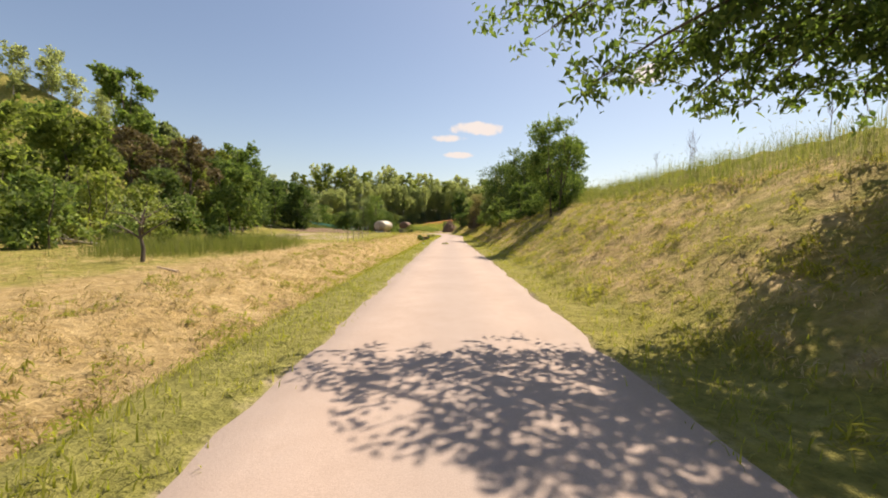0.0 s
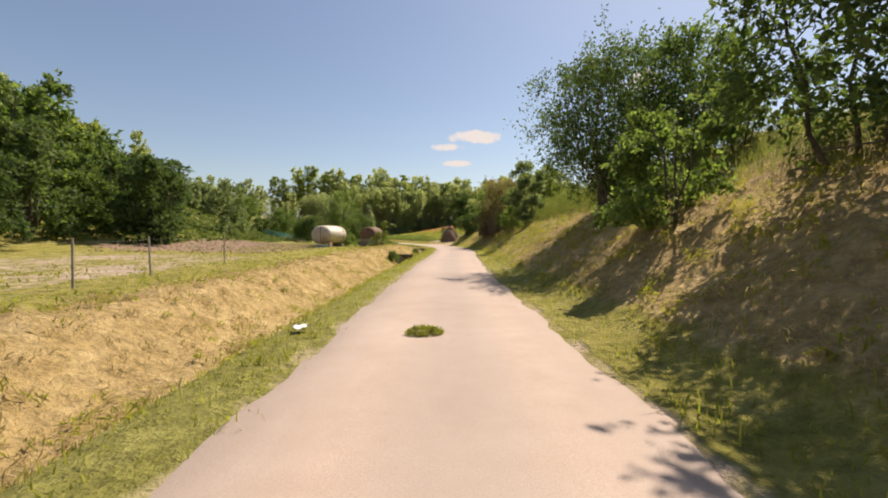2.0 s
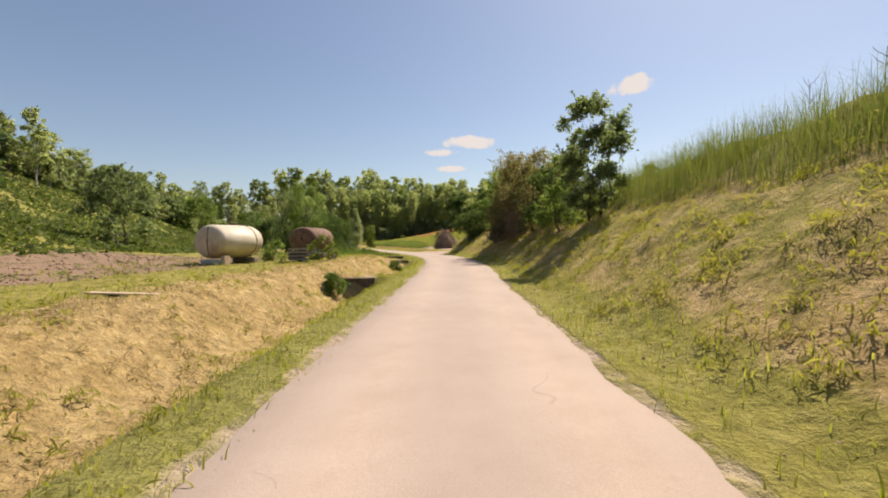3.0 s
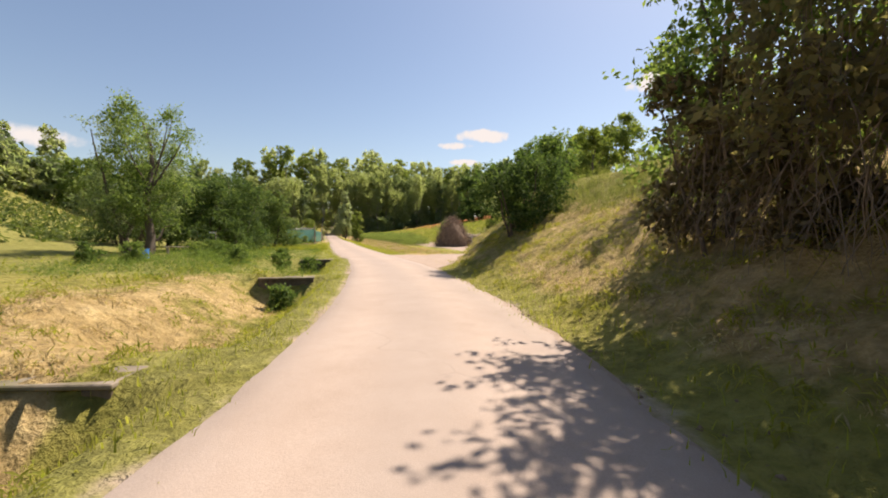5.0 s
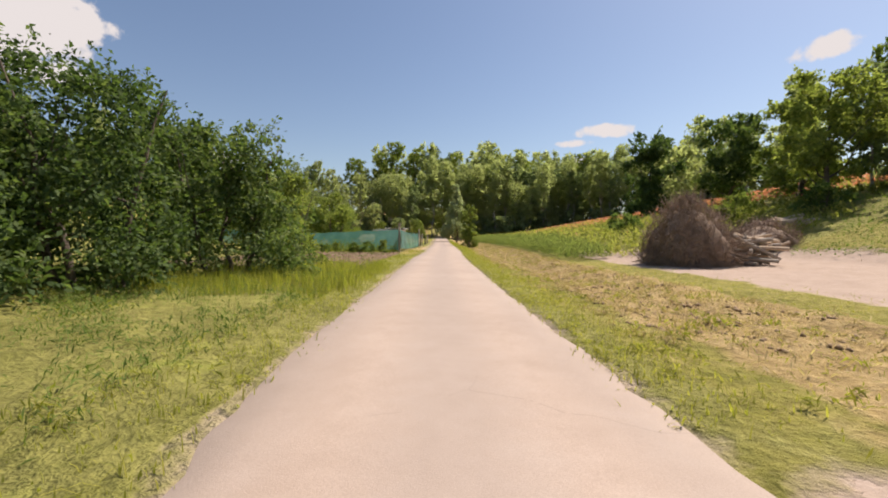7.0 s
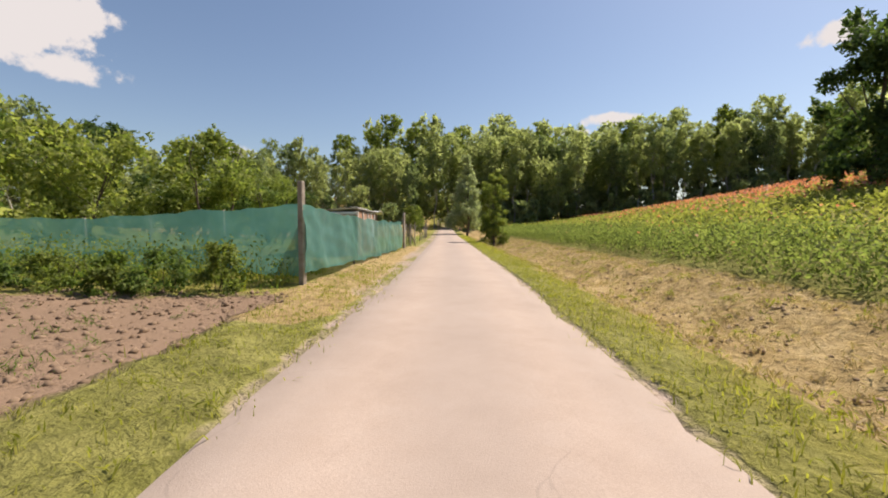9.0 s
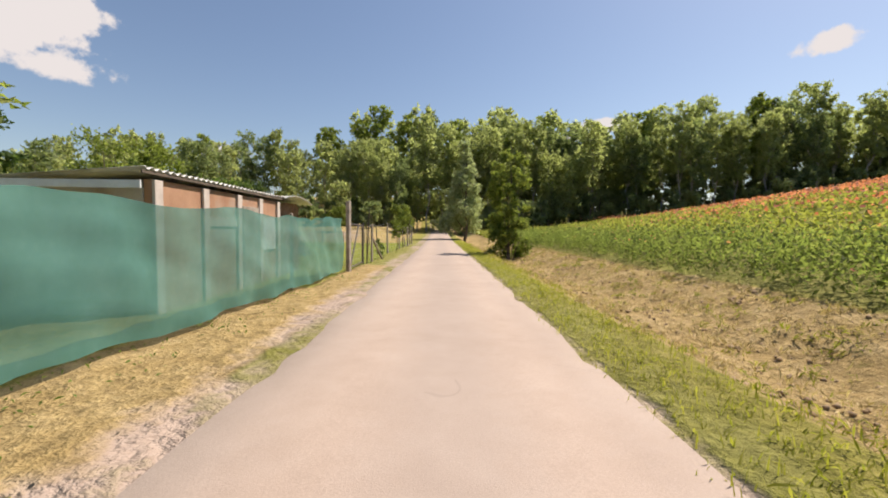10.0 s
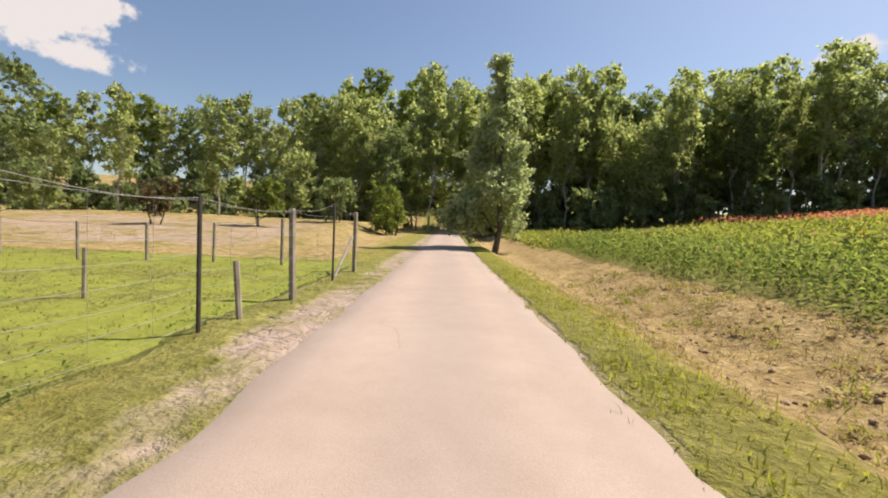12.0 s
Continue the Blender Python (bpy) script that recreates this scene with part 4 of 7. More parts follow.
    ("yard_bush", 88, 121.0, 15.0, 1.8, 1.6, 0.06, 0.1, 2400, 0.15, LEAF_MID, "bush", 3, "low bush between yard and field", "bush"),
]
for name, seed, s, u, tall, wide, stem, bare, leaves, leaf, m, shape, stems, label, cat in PLANTS:
    stand(build_tree(name, seed, tall, wide, stem, bare, leaves, leaf, m, label, cat, shape=shape, stems=stems, clumps=max(16, int(leaves / 190)), limbs=10),
          s, u, random.Random(seed).random() * 6.28, 1.0, 0.1)

# more of the same trees, closing the meadow's far side
KIT = [o for o in scene.objects if o.name.startswith("meadow_tree")]
for k, (s, u, size) in enumerate([(12, -30, 0.9), (16, -38, 0.8), (6, -38, 0.8), (34, -25, 0.85), (50, -27, 0.9), (41, -33, 1.0), (63, -30, 0.6), (48, -34, 1.0), (21, -34, 0.75),
                                  (68, -36, 0.7), (59, -37, 0.85), (31, -40, 0.75), (2, -30, 0.8), (53, -24, 0.6), (44, -22.5, 0.75)]):
    stand_copy(KIT[k * 5 % len(KIT)], s, u, k * 1.9, size, 0.1)

# bushes on the near hillside's brow
for k in range(46):
    s = 80 + 1.2 * k
    u0 = float(np.interp(s, [80, 100, 106, 110, 115, 121, 135], [-47, -43.5, -41, -38.5, -36.5, -35, -34]))
    from_kit(UNDER, "wood undergrowth", s + rnd.uniform(-1, 1), u0 - (k % 2) * 4 + rnd.uniform(-1, 1), rnd.uniform(0.75, 1.1))

# bushes along the hill's brow and the field edges: copies of the undergrowth
for s, u0 in [(s, -50 - 6 * math.sin(s * 0.07)) for s in range(84, 150, 7)]:
    from_kit(UNDER, "wood undergrowth", s + rnd.uniform(-1.5, 1.5), u0 + rnd.uniform(-3, 3), rnd.uniform(0.9, 1.5))
for s, u0 in [(s, -62 - 6 * math.sin(s * 0.05)) for s in range(20, 170, 7)]:
    from_kit(WOODS, "wood", s + rnd.uniform(-2, 2), u0 + rnd.uniform(-3, 3), rnd.uniform(0.35, 0.5), 4)
for s, u0 in [(150, -40), (156, -42), (163, -40), (169, -44), (174, -40), (180, -46), (184, -38), (190, -44), (188, -34), (192, -26), (194, -18)]:
    from_kit(WOODS, "wood", s, u0, rnd.uniform(0.55, 0.7))
for s, u0, size in [(134, 27.5, 0.55), (139, 33, 0.55), (126, 34, 0.55), (131, 39, 0.6), (121, 37, 0.55), (143, 39, 0.55), (117, 31, 0.5), (148, 45, 0.6), (137, 45, 0.6), (112, 31, 0.5)]:
    from_kit(WOODS, "wood", s, u0, size * rnd.uniform(0.9, 1.1))
for s, u0 in [(22, -20), (26, -22), (18, -18.5), (30, -23), (24, -24.5), (16, -20), (21, -23), (33, -26), (12, -24), (16, -26), (19, -23), (24, -25), (28, -24), (33, -22.5), (36, -27), (42, -24), (46, -28), (20, -30), (29, -33), (38, -31), (51, -31), (9, -29), (56, -27), (60, -31)]:
    from_kit(NEAR_UNDER, "meadow edge", s, u0, rnd.uniform(0.7, 1.0))
for s, u0 in [(110, 44), (102, 46), (95, 44), (118, 42), (124, 40), (88, 42)]:
    from_kit(UNDER, "wood undergrowth", s, u0, rnd.uniform(0.8, 1.2))


# the overhanging walnut bough: a tree on the bank whose branches reach over the lane
def walnut():
    rng = np.random.default_rng(77)
    thing = tagged(new("walnut_tree"), "walnut tree on the bank with boughs hanging over the lane", "tree")
    base = np.array(put(3.2, 9.6))
    top = base + np.array([-0.6, 0.4, 4.6])
    pieces = [tube([base - [0, 0, 0.3], base + [0.05, 0, 1.2], base + [-0.2, 0.15, 2.6], top], [0.26, 0.2, 0.17, 0.10], 9)]
    tips = []
    # leafy boughs, as (x, y, z) ends ahead of and over the lane's right side
    for ex, ey, ez in ((0.6, 4.6, 3.7), (1.1, 4.5, 3.5), (1.5, 4.4, 2.85), (2.0, 4.6, 2.9), (2.6, 4.5, 2.7), (3.2, 4.4, 2.65), (3.8, 4.6, 2.7), (4.4, 4.4, 2.8),
                       (5.0, 4.5, 2.9), (2.1, 4.2, 3.6), (3.0, 4.0, 3.4), (4.0, 4.2, 3.4), (5.0, 4.0, 3.5), (3.4, 3.6, 4.2), (1.8, 3.9, 4.2), (4.6, 3.4, 4.2), (2.4, 4.6, 3.3), (3.6, 4.6, 3.2), (4.7, 4.6, 3.3), (5.6, 4.4, 3.1), (2.7, 4.2, 4.0), (4.4, 4.0, 3.9)):
        e = np.array([ex * 1.3, ey * 1.3, 1.3 + (ez - 1.3) * 1.3])
        start = base + np.array([-0.25, 0.2, rng.uniform(2.5, 3.8)])
        mid = start * 0.45 + e * 0.55 + np.array([0, 0, 0.55])
        pieces.append(tube([start, start * 0.7 + mid * 0.3 + [0, 0, 0.25], mid, e * 0.75 + mid * 0.25 + [0, 0, 0.1], e], [0.07, 0.055, 0.035, 0.02, 0.008], 6))
        for q in range(32):
            f = rng.uniform(0.35, 1.0)
            p = mid * (1 - f) + e * f + rng.normal(size=3) * [0.27, 0.27, 0.15]
            tips.append(p)
            pieces.append(tube([mid * (1 - f) + e * f, p], [0.008, 0.004], 4))
    v, f = joined(pieces)
    trunk = new("trunk", np_mesh("trunk", v, f, BARK, True))
    trunk.parent = thing
    lv, lf, k = [], [], 0
    for p in tips:
        # feathered leaf: a stalk with paired leaflets
        for q in range(3):
            d = rng.normal(size=3) * [1, 1, 0.35] + [0, 0, -0.45]
            d /= np.linalg.norm(d)
            side = np.cross(d, [0, 0, 1.0])
            side /= np.linalg.norm(side) + 1e-9
            cs = [p + d * 0.06 * j + side * (0.055 if j % 2 else -0.055) for j in range(1, 6)] + [p + d * 0.4]
            a, b = leaf_quads(rng, np.array(cs), 0.14, 0.45, 0.6, 0.9)
            lv.append(a)
            lf.append(b + k)
            k += len(a)
    crown = new("crown", np_mesh("crown", np.vstack(lv), np.vstack(lf), LEAF_MID))
    crown.parent = thing
    # the rest of the crown, above and behind the boughs
    blobs = [(base[0] - 0.5 + rng.normal() * 1.3, base[1] + 0.3 + rng.normal() * 1.3, base[2] + 3.4 + rng.random() * 2.8, rng.uniform(0.6, 1.0)) for _ in range(26)]
    v, f = leaf_quads(rng, crown_points(rng, blobs, 6500), 0.14)
    crown = new("crown", np_mesh("crown", v, f, LEAF_MID))
    crown.parent = thing
    return thing


walnut()


def dead_tree():
    rng = np.random.default_rng(9)
    thing = tagged(new("dead_tree"), "small half-dead tree with bare forked branches in the meadow", "tree")
    pieces = [tube([(0, 0, -0.2), (0.06, 0, 0.5), (-0.10, 0.05, 1.1), (0.16, 0.1, 2.1)], [0.08, 0.06, 0.045, 0.015], 7)]
    for a, z in ((0.3, 0.9), (2.2, 1.1), (3.6, 0.8), (4.6, 1.3), (5.5, 1.0), (1.2, 1.4)):
        p = np.array([0, 0.03, z])
        d = np.array([math.cos(a), math.sin(a), 0.7])
        e = p + d * rng.uniform(0.6, 1.1)
        pieces.append(tube([p, p + d * 0.35 + [0, 0, 0.05], e], [0.04, 0.028, 0.01], 5))
        for q in range(4):
            pieces.append(tube([p + (e - p) * rng.uniform(0.4, 0.9), e + rng.normal(size=3) * 0.25], [0.012, 0.004], 4))
    v, f = joined(pieces)
    new("trunk", np_mesh("trunk", v, f, BARK, True)).parent = thing
    pts = np.array([0.1, 0.1, 1.7]) + rng.normal(size=(330, 3)) * [0.75, 0.75, 0.38]
    v, f = leaf_quads(rng, pts, 0.09)
    new("crown", np_mesh("crown", v, f, LEAF_GREY)).parent = thing
    stand(thing, 13.2, -10.4)


dead_tree()

# ---- grass, crop and weeds: uncountable stuff ----
CROP = mat("crop_leaves", foliage([(0.10, 0.13, 0.042), (0.175, 0.21, 0.070), (0.28, 0.30, 0.115)], 0.68))
CROP_LEAF = mat("weed_leaves", foliage([(0.08, 0.125, 0.026), (0.135, 0.19, 0.04), (0.22, 0.265, 0.062)], 0.5))
LAWN = mat("lawn_grass", foliage([(0.13, 0.19, 0.028), (0.185, 0.245, 0.036), (0.25, 0.29, 0.05)], 0.6))
STONE_DUST = mat("pale_stones", grainy((0.22, 0.17, 0.13), (0.42, 0.34, 0.28), 6, 40, 0.3, 0.005), 0.9)


def blades(name, seed, count, area, low, high, width, material, label, keep=None, lean=0.35, group_of=1, spread=0.05, category="grass"):
    """Single tapered, bent blades strewn over a stretch of the plan: area = (s0, s1, u0, u1)."""
    rng = np.random.default_rng(seed)
    s0, s1, u0, u1 = area
    n = count // group_of
    s, u = rng.uniform(s0, s1, n), rng.uniform(u0, u1, n)
    if keep is not None:
        ok = rng.random(n) < keep(s, u)
        s, u = s[ok], u[ok]
    size = np.repeat(rng.uniform(0.6, 1.15, len(s)), group_of)
    s, u = np.repeat(s, group_of), np.repeat(u, group_of)
    n = len(s)
    x, y = place(s, u)
    x, y = x + rng.normal(size=n) * spread, y + rng.normal(size=n) * spread
    z = height(x, y) - 0.02
    h = rng.uniform(low, high, n) * size
    a = rng.random(n) * 2 * np.pi
    dx, dy = np.cos(a), np.sin(a)
    b = rng.normal(size=n) * lean * h
    w = width * rng.uniform(0.7, 1.3, n)
    base = np.stack([x, y, z], 1)
    side = np.stack([-dy, dx, 0 * dx], 1) * (w / 2)[:, None]
    midp = base + np.stack([dx * b * 0.35, dy * b * 0.35, h * 0.55], 1)
    tip = base + np.stack([dx * b, dy * b, h * np.clip(1 - 0.25 * np.abs(b / h), 0.5, 1)], 1)
    v = np.stack([base - side, base + side, midp + side * 0.8, midp - side * 0.8, tip], 1).reshape(-1, 3)
    i = np.arange(n) * 5
    f = np.concatenate([np.stack([i, i + 1, i + 2], 1), np.stack([i, i + 2, i + 3], 1), np.stack([i + 3, i + 2, i + 4], 1)])
    me = np_mesh(name, v, f, material)
    return tagged(new(name, me), label, category, kind="stuff")


def patchy(size, cut=0.0, seed=0.0):
    def f(s, u):
        return np.clip(0.5 + 0.9 * lumps(s, u, size, seed) - cut, 0, 1)
    return f


def litter(name, seed, count, area, size, aspect, lift, material, label, keep=None, flat=1.2, category="grass"):
    """Small leaves or straws strewn close over the ground, mostly lying."""
    rng = np.random.default_rng(seed)
    s, u = rng.uniform(area[0], area[1], count), rng.uniform(area[2], area[3], count)
    if keep is not None:
        ok = rng.random(count) < keep(s, u)
        s, u = s[ok], u[ok]
    x, y = place(s, u)
    z = height(x, y) + lift * rng.random(len(x)) ** 1.5 * (0.6 + 0.6 * np.clip(lumps(x, y, 0.5, 2.0) + 0.4, 0, 1))
    v, q = leaf_quads(rng, np.stack([x, y, z], 1), size, aspect, 0.0, flat)
    return tagged(new(name, np_mesh(name, v, q, material)), label, category, kind="stuff")


blades("verge_grass", 1, 22000, (-4, 124, -3.2, -1.55), 0.05, 0.15, 0.011, GRASS, "short green grass along the lane's edge", keep=lambda s, u: np.clip(1.3 - 0.6 * np.abs(u + 2.3), 0, 1), group_of=5, spread=0.14, lean=0.8)
blades("verge_grass", 2, 15000, (90, 168, 1.5, 2.5), 0.05, 0.15, 0.011, GRASS, "short yellow-green grass along the lane's edge", group_of=5, spread=0.14, lean=0.8)
blades("verge_grass", 3, 14000, (-4, 84, 1.6, 3.0), 0.06, 0.20, 0.011, GRASS, "short grass at the foot of the bank", keep=lambda s, u: patchy(3.0, -0.2)(s, u) * (bank_amount(s, u) > 0.6), group_of=5, spread=0.14, lean=0.8)
litter("cut_grass", 4, 16000, (-4, 78, -6.8, -2.9), 0.15, 0.09, 0.10, STRAW, "dry yellow cut grass in the ditch", keep=patchy(0.7, -0.15, 1.0))
litter("ditch_grass", 5, 13000, (-4, 88, -6.8, -2.9), 0.08, 0.13, 0.10, GRASS, "green grass growing through the cut hay", keep=patchy(1.0, 0.05, 4.0), flat=0.5)
blades("bank_grass", 6, 42000, (-4, 84, 2.4, 6.0), 0.04, 0.11, 0.012, GRASS, "yellow-green grass on the mown bank", keep=lambda s, u: patchy(0.9, -0.15, 2.0)(s, u) * (bank_amount(s, u) > 0.4), group_of=6, spread=0.25, lean=0.8)
litter("bank_hay", 7, 16000, (-4, 84, 2.5, 6.2), 0.11, 0.10, 0.05, STRAW, "dry grass lying on the mown bank", keep=patchy(0.8, 0.0, 7.0))
TALL = mat("uncut_grass", foliage([(0.10, 0.13, 0.032), (0.16, 0.18, 0.052), (0.25, 0.24, 0.09)], 0.55))
blades("tall_grass", 8, 36000, (-4, 84, 5.7, 7.8), 0.30, 0.70, 0.007, TALL, "tall seeding grass on the bank's crest", group_of=6, lean=0.6, spread=0.12, keep=lambda s, u: bank_amount(s, u))
litter("grass_heads", 24, 9000, (-4, 84, 5.8, 8.2), 0.11, 0.16, 0.85, SEEDHEAD, "brownish seed heads over the tall grass", keep=lambda s, u: bank_amount(s, u) * patchy(1.5, -0.2, 3.0)(s, u), flat=0.2)
blades("tall_grass", 9, 6000, (-6, 84, 7.8, 14), 0.35, 0.7, 0.012, TALL, "tall uncut grass above the bank", group_of=4, lean=0.5, spread=0.15, keep=lambda s, u: bank_amount(s, u))
blades("tall_grass", 25, 10000, (40, 62, 5.8, 8.2), 0.75, 1.2, 0.007, TALL, "very tall seeding grass on the bank's crest", group_of=6, lean=0.5, spread=0.12, keep=patchy(3.0, -0.3, 1.0))
blades("verge_grass", 26, 8000, (96, 104, -7.0, -2.1), 0.25, 0.6, 0.010, GRASS, "long green grass before the dug plot", group_of=5, spread=0.12, lean=0.6)
blades("meadow_grass", 10, 26000, (14, 27, -17, -8.0), 0.5, 1.05, 0.010, TALL, "clump of tall meadow grass", keep=lambda s, u: np.clip(1.5 - np.abs((u + 12) / 3.5) - np.abs((s - 20) / 8), 0, 1), group_of=4, spread=0.1)
litter("meadow_hay", 11, 11000, (-4, 29, -20, -6.2), 0.20, 0.10, 0.12, STRAW, "cut meadow grass drying in rows", keep=patchy(1.4, 0.0, 3.0))
litter("meadow_grass", 12, 18000, (26, 108, -14, -5.2), 0.12, 0.25, 0.14, GRASS, "green meadow grass beside the ditch", keep=patchy(1.3, -0.1, 6.0), flat=0.5)
blades("weeds", 14, 9000, (108, 123, -13, -3.8), 0.25, 0.75, 0.014, GRASS, "tall weeds in front of the netting", keep=lambda s, u: sstep(0, 1.2, s - 118.0 + 0.12 * (u + 3.5)) * 0.9, group_of=5, spread=0.12, lean=0.5, category="weeds")
litter("weeds", 15, 14000, (116, 122.5, -13, -3.8), 0.09, 0.5, 0.95, CROP_LEAF, "bushy weeds in front of the netting", keep=lambda s, u: sstep(0, 1.0, s - 118.2 + 0.12 * (u + 3.5)), flat=0.6, category="weeds")
litter("lawn", 16, 16000, (136, 160, -17, -3.0), 0.055, 0.3, 0.03, LAWN, "mown lawn behind the wire fence", flat=0.7)
litter("fence_weeds", 17, 3500, (119, 160, -3.5, -2.4), 0.05, 0.4, 0.10, CROP_LEAF, "weeds along the foot of the fence", keep=patchy(0.8, 0.15, 2.0), category="weeds")
litter("cut_grass", 18, 14000, (90, 168, 3.0, 6.6), 0.15, 0.10, 0.14, STRAW, "dry cut grass in the ditch below the crop", keep=patchy(0.7, -0.1, 5.0))
litter("ditch_grass", 19, 12000, (90, 168, 2.8, 6.8), 0.08, 0.13, 0.12, GRASS, "green tufts in the ditch below the crop", keep=patchy(1.0, 0.1, 9.0), flat=0.5)
litter("island_grass", 20, 9000, (89.5, 112, 2.0, 9.0), 0.075, 0.14, 0.12, GRASS, "green grass between lane and yard", keep=patchy(1.2, 0.0, 11.0), flat=0.5)
litter("yard_weeds", 21, 9000, (88, 118, 17.5, 28), 0.14, 0.45, 0.4, CROP_LEAF, "weeds on the slope below the shed", keep=patchy(1.6, 0.0, 3.0), category="weeds")
HILL = mat("hill_grass", foliage([(0.06, 0.085, 0.022), (0.105, 0.135, 0.036), (0.17, 0.195, 0.058)], 0.4))
litter("hill_grass", 22, 40000, (50, 126, -50, -20), 0.42, 0.45, 0.3, HILL, "rough grass on the hillside", keep=patchy(4.0, -0.4, 2.0), flat=0.7)
litter("yard_stones", 23, 500, (80, 114, 2.0, 22), 0.05, 0.8, 0.01, STONE_DUST, "small stones and clods on the bare yard", keep=patchy(2.0, 0.0, 3.0), flat=3.0, category="stones")

POPPY = mat("poppy_petals", foliage([(0.55, 0.17, 0.125), (0.62, 0.25, 0.19), (0.64, 0.34, 0.27)], 0.45))


FIELD = mat("field_leaves", foliage([(0.19, 0.205, 0.048), (0.27, 0.28, 0.072), (0.38, 0.36, 0.12)], 0.55))


def crop(name, seed, count, area, low, high, leaf, label, keep=None, material=CROP):
    """Stalks with leaves at several heights."""
    rng = np.random.default_rng(seed)
    s, u = rng.uniform(area[0], area[1], count), rng.uniform(area[2], area[3], count)
    if keep is not None:
        ok = rng.random(count) < keep(s, u)
        s, u = s[ok], u[ok]
    n = len(s)
    x, y = place(s, u)
    z = height(x, y)
    h = rng.uniform(low, high, n) * (0.92 + 0.22 * lumps(x, y, 1.5, 2.0) + 0.12 * lumps(x, y, 0.6, 4.0))
    per = 7
    f = np.tile(np.linspace(0.25, 1.0, per), n)
    p = np.stack([np.repeat(x, per), np.repeat(y, per), np.repeat(z, per) + np.repeat(h, per) * f], 1)
    p[:, :2] += rng.normal(size=(len(p), 2)) * 0.07
    v, q = leaf_quads(rng, p, leaf, 0.42, 0.0, 0.6)
    return tagged(new(name, np_mesh(name, v, q, material)), label, "crop", kind="stuff")


crop("crop_edge", 31, 10000, (109, 172, 6.0, 9.5), 0.7, 1.15, 0.11, "dense leafy green crop at the field's edge", keep=lambda s, u: u > 6.5 + 0.35 * lumps(s, u, 2.0, 1.0))
crop("crop", 32, 6500, (110, 178, 9.5, 24), 0.45, 0.8, 0.22, "leafy crop on the rising field", material=FIELD)
crop("crop", 33, 3000, (113, 196, 24, 62), 0.25, 0.5, 0.40, "leafy crop high on the rising field", material=FIELD)
crop("crop", 34, 1500, (172, 196, 6.0, 12), 0.3, 0.7, 0.26, "young crop near the wood", material=FIELD)


def poppies(seed, count, area, size, keep=None):
    rng = np.random.default_rng(seed)
    s, u = rng.uniform(area[0], area[1], count), rng.uniform(area[2], area[3], count)
    if keep is not None:
        ok = rng.random(count) < keep(s, u)
        s, u = s[ok], u[ok]
    x, y = place(s, u)
    p = np.stack([x, y, height(x, y) + rng.uniform(0.45, 0.85, len(x))], 1)
    v, q = leaf_quads(rng, p, size, 1.0, 0.0, 1.5)
    return tagged(new("poppies", np_mesh("poppies", v, q, POPPY)), "red poppies in flower over the crop", "flowers", kind="stuff")


poppies(41, 46000, (116, 194, 11, 66), 0.165, lambda s, u: (0.012 + 0.988 * sstep(0, 8, u - np.interp(s, [116, 126, 134, 146, 160, 190], [30, 22, 13, 11, 18, 24]))) * (0.3 + 0.7 * np.clip(0.5 + lumps(s, u, 5, 1.0), 0, 1)))
poppies(42, 260, (120, 160, 7.0, 14), 0.10)


def tufts(name, seed, count, area, wide, tall, length, material, label, keep=None, per=18, category="grass"):
    """Little mounds of cut grass, each a handful of straws lying over one another."""
    rng = np.random.default_rng(seed)
    s, u = rng.uniform(area[0], area[1], count), rng.uniform(area[2], area[3], count)
    if keep is not None:
        ok = rng.random(count) < keep(s, u)
        s, u = s[ok], u[ok]
    x, y = place(s, u)
    n = len(x)
    w, t = np.repeat(wide * rng.uniform(0.5, 1.3, n), per), np.repeat(tall * rng.uniform(0.4, 1.3, n), per)
    r, a = np.sqrt(rng.random(n * per)), rng.random(n * per) * 2 * np.pi
    p = np.stack([np.repeat(x, per) + np.cos(a) * r * w, np.repeat(y, per) + np.sin(a) * r * w, np.repeat(height(x, y), per) + t * (1 - r * r) * rng.uniform(0.6, 1.0, n * per)], 1)
    v, q = leaf_quads(rng, p, length, 0.13, 0.2, 1.0)
    return tagged(new(name, np_mesh(name, v, q, material)), label, category, kind="stuff")


tufts("hay_tufts", 51, 3000, (92, 158, 2.4, 6.3), 0.16, 0.10, 0.11, STRAW, "tufts of dry cut grass in the ditch below the crop", keep=patchy(0.9, -0.2, 5.0))
tufts("hay_tufts", 52, 2600, (0, 72, -6.4, -3.0), 0.16, 0.10, 0.11, STRAW, "tufts of dry cut grass in the lane's ditch", keep=patchy(0.9, -0.2, 1.0))
BANKGRASS = mat("bank_tufts", foliage([(0.18, 0.18, 0.030), (0.28, 0.262, 0.046), (0.38, 0.335, 0.085)], 0.62))
tufts("bank_hay_tufts", 62, 3400, (-2, 82, 2.6, 6.1), 0.20, 0.15, 0.085, STRAW, "heaps of dry mown grass on the bank", keep=lambda s, u: patchy(1.3, 0.0, 7.0)(s, u) * bank_amount(s, u), per=26)
tufts("bank_grass_tufts", 63, 4800, (-2, 82, 2.2, 6.1), 0.17, 0.19, 0.12, BANKGRASS, "ragged yellow-green grass tufts on the bank", keep=lambda s, u: patchy(1.0, 0.0, 2.0)(s, u) * bank_amount(s, u), per=24)
tufts("ditch_grass_tufts", 64, 3200, (-2, 88, -6.6, -2.5), 0.16, 0.15, 0.13, GRASS, "ragged green grass tufts in the ditch", keep=patchy(1.1, 0.15, 4.0), per=16)
tufts("ditch_grass_tufts", 65, 1800, (90, 160, 2.6, 6.4), 0.16, 0.14, 0.13, GRASS, "ragged green grass tufts below the crop", keep=patchy(1.0, 0.15, 9.0), per=16)
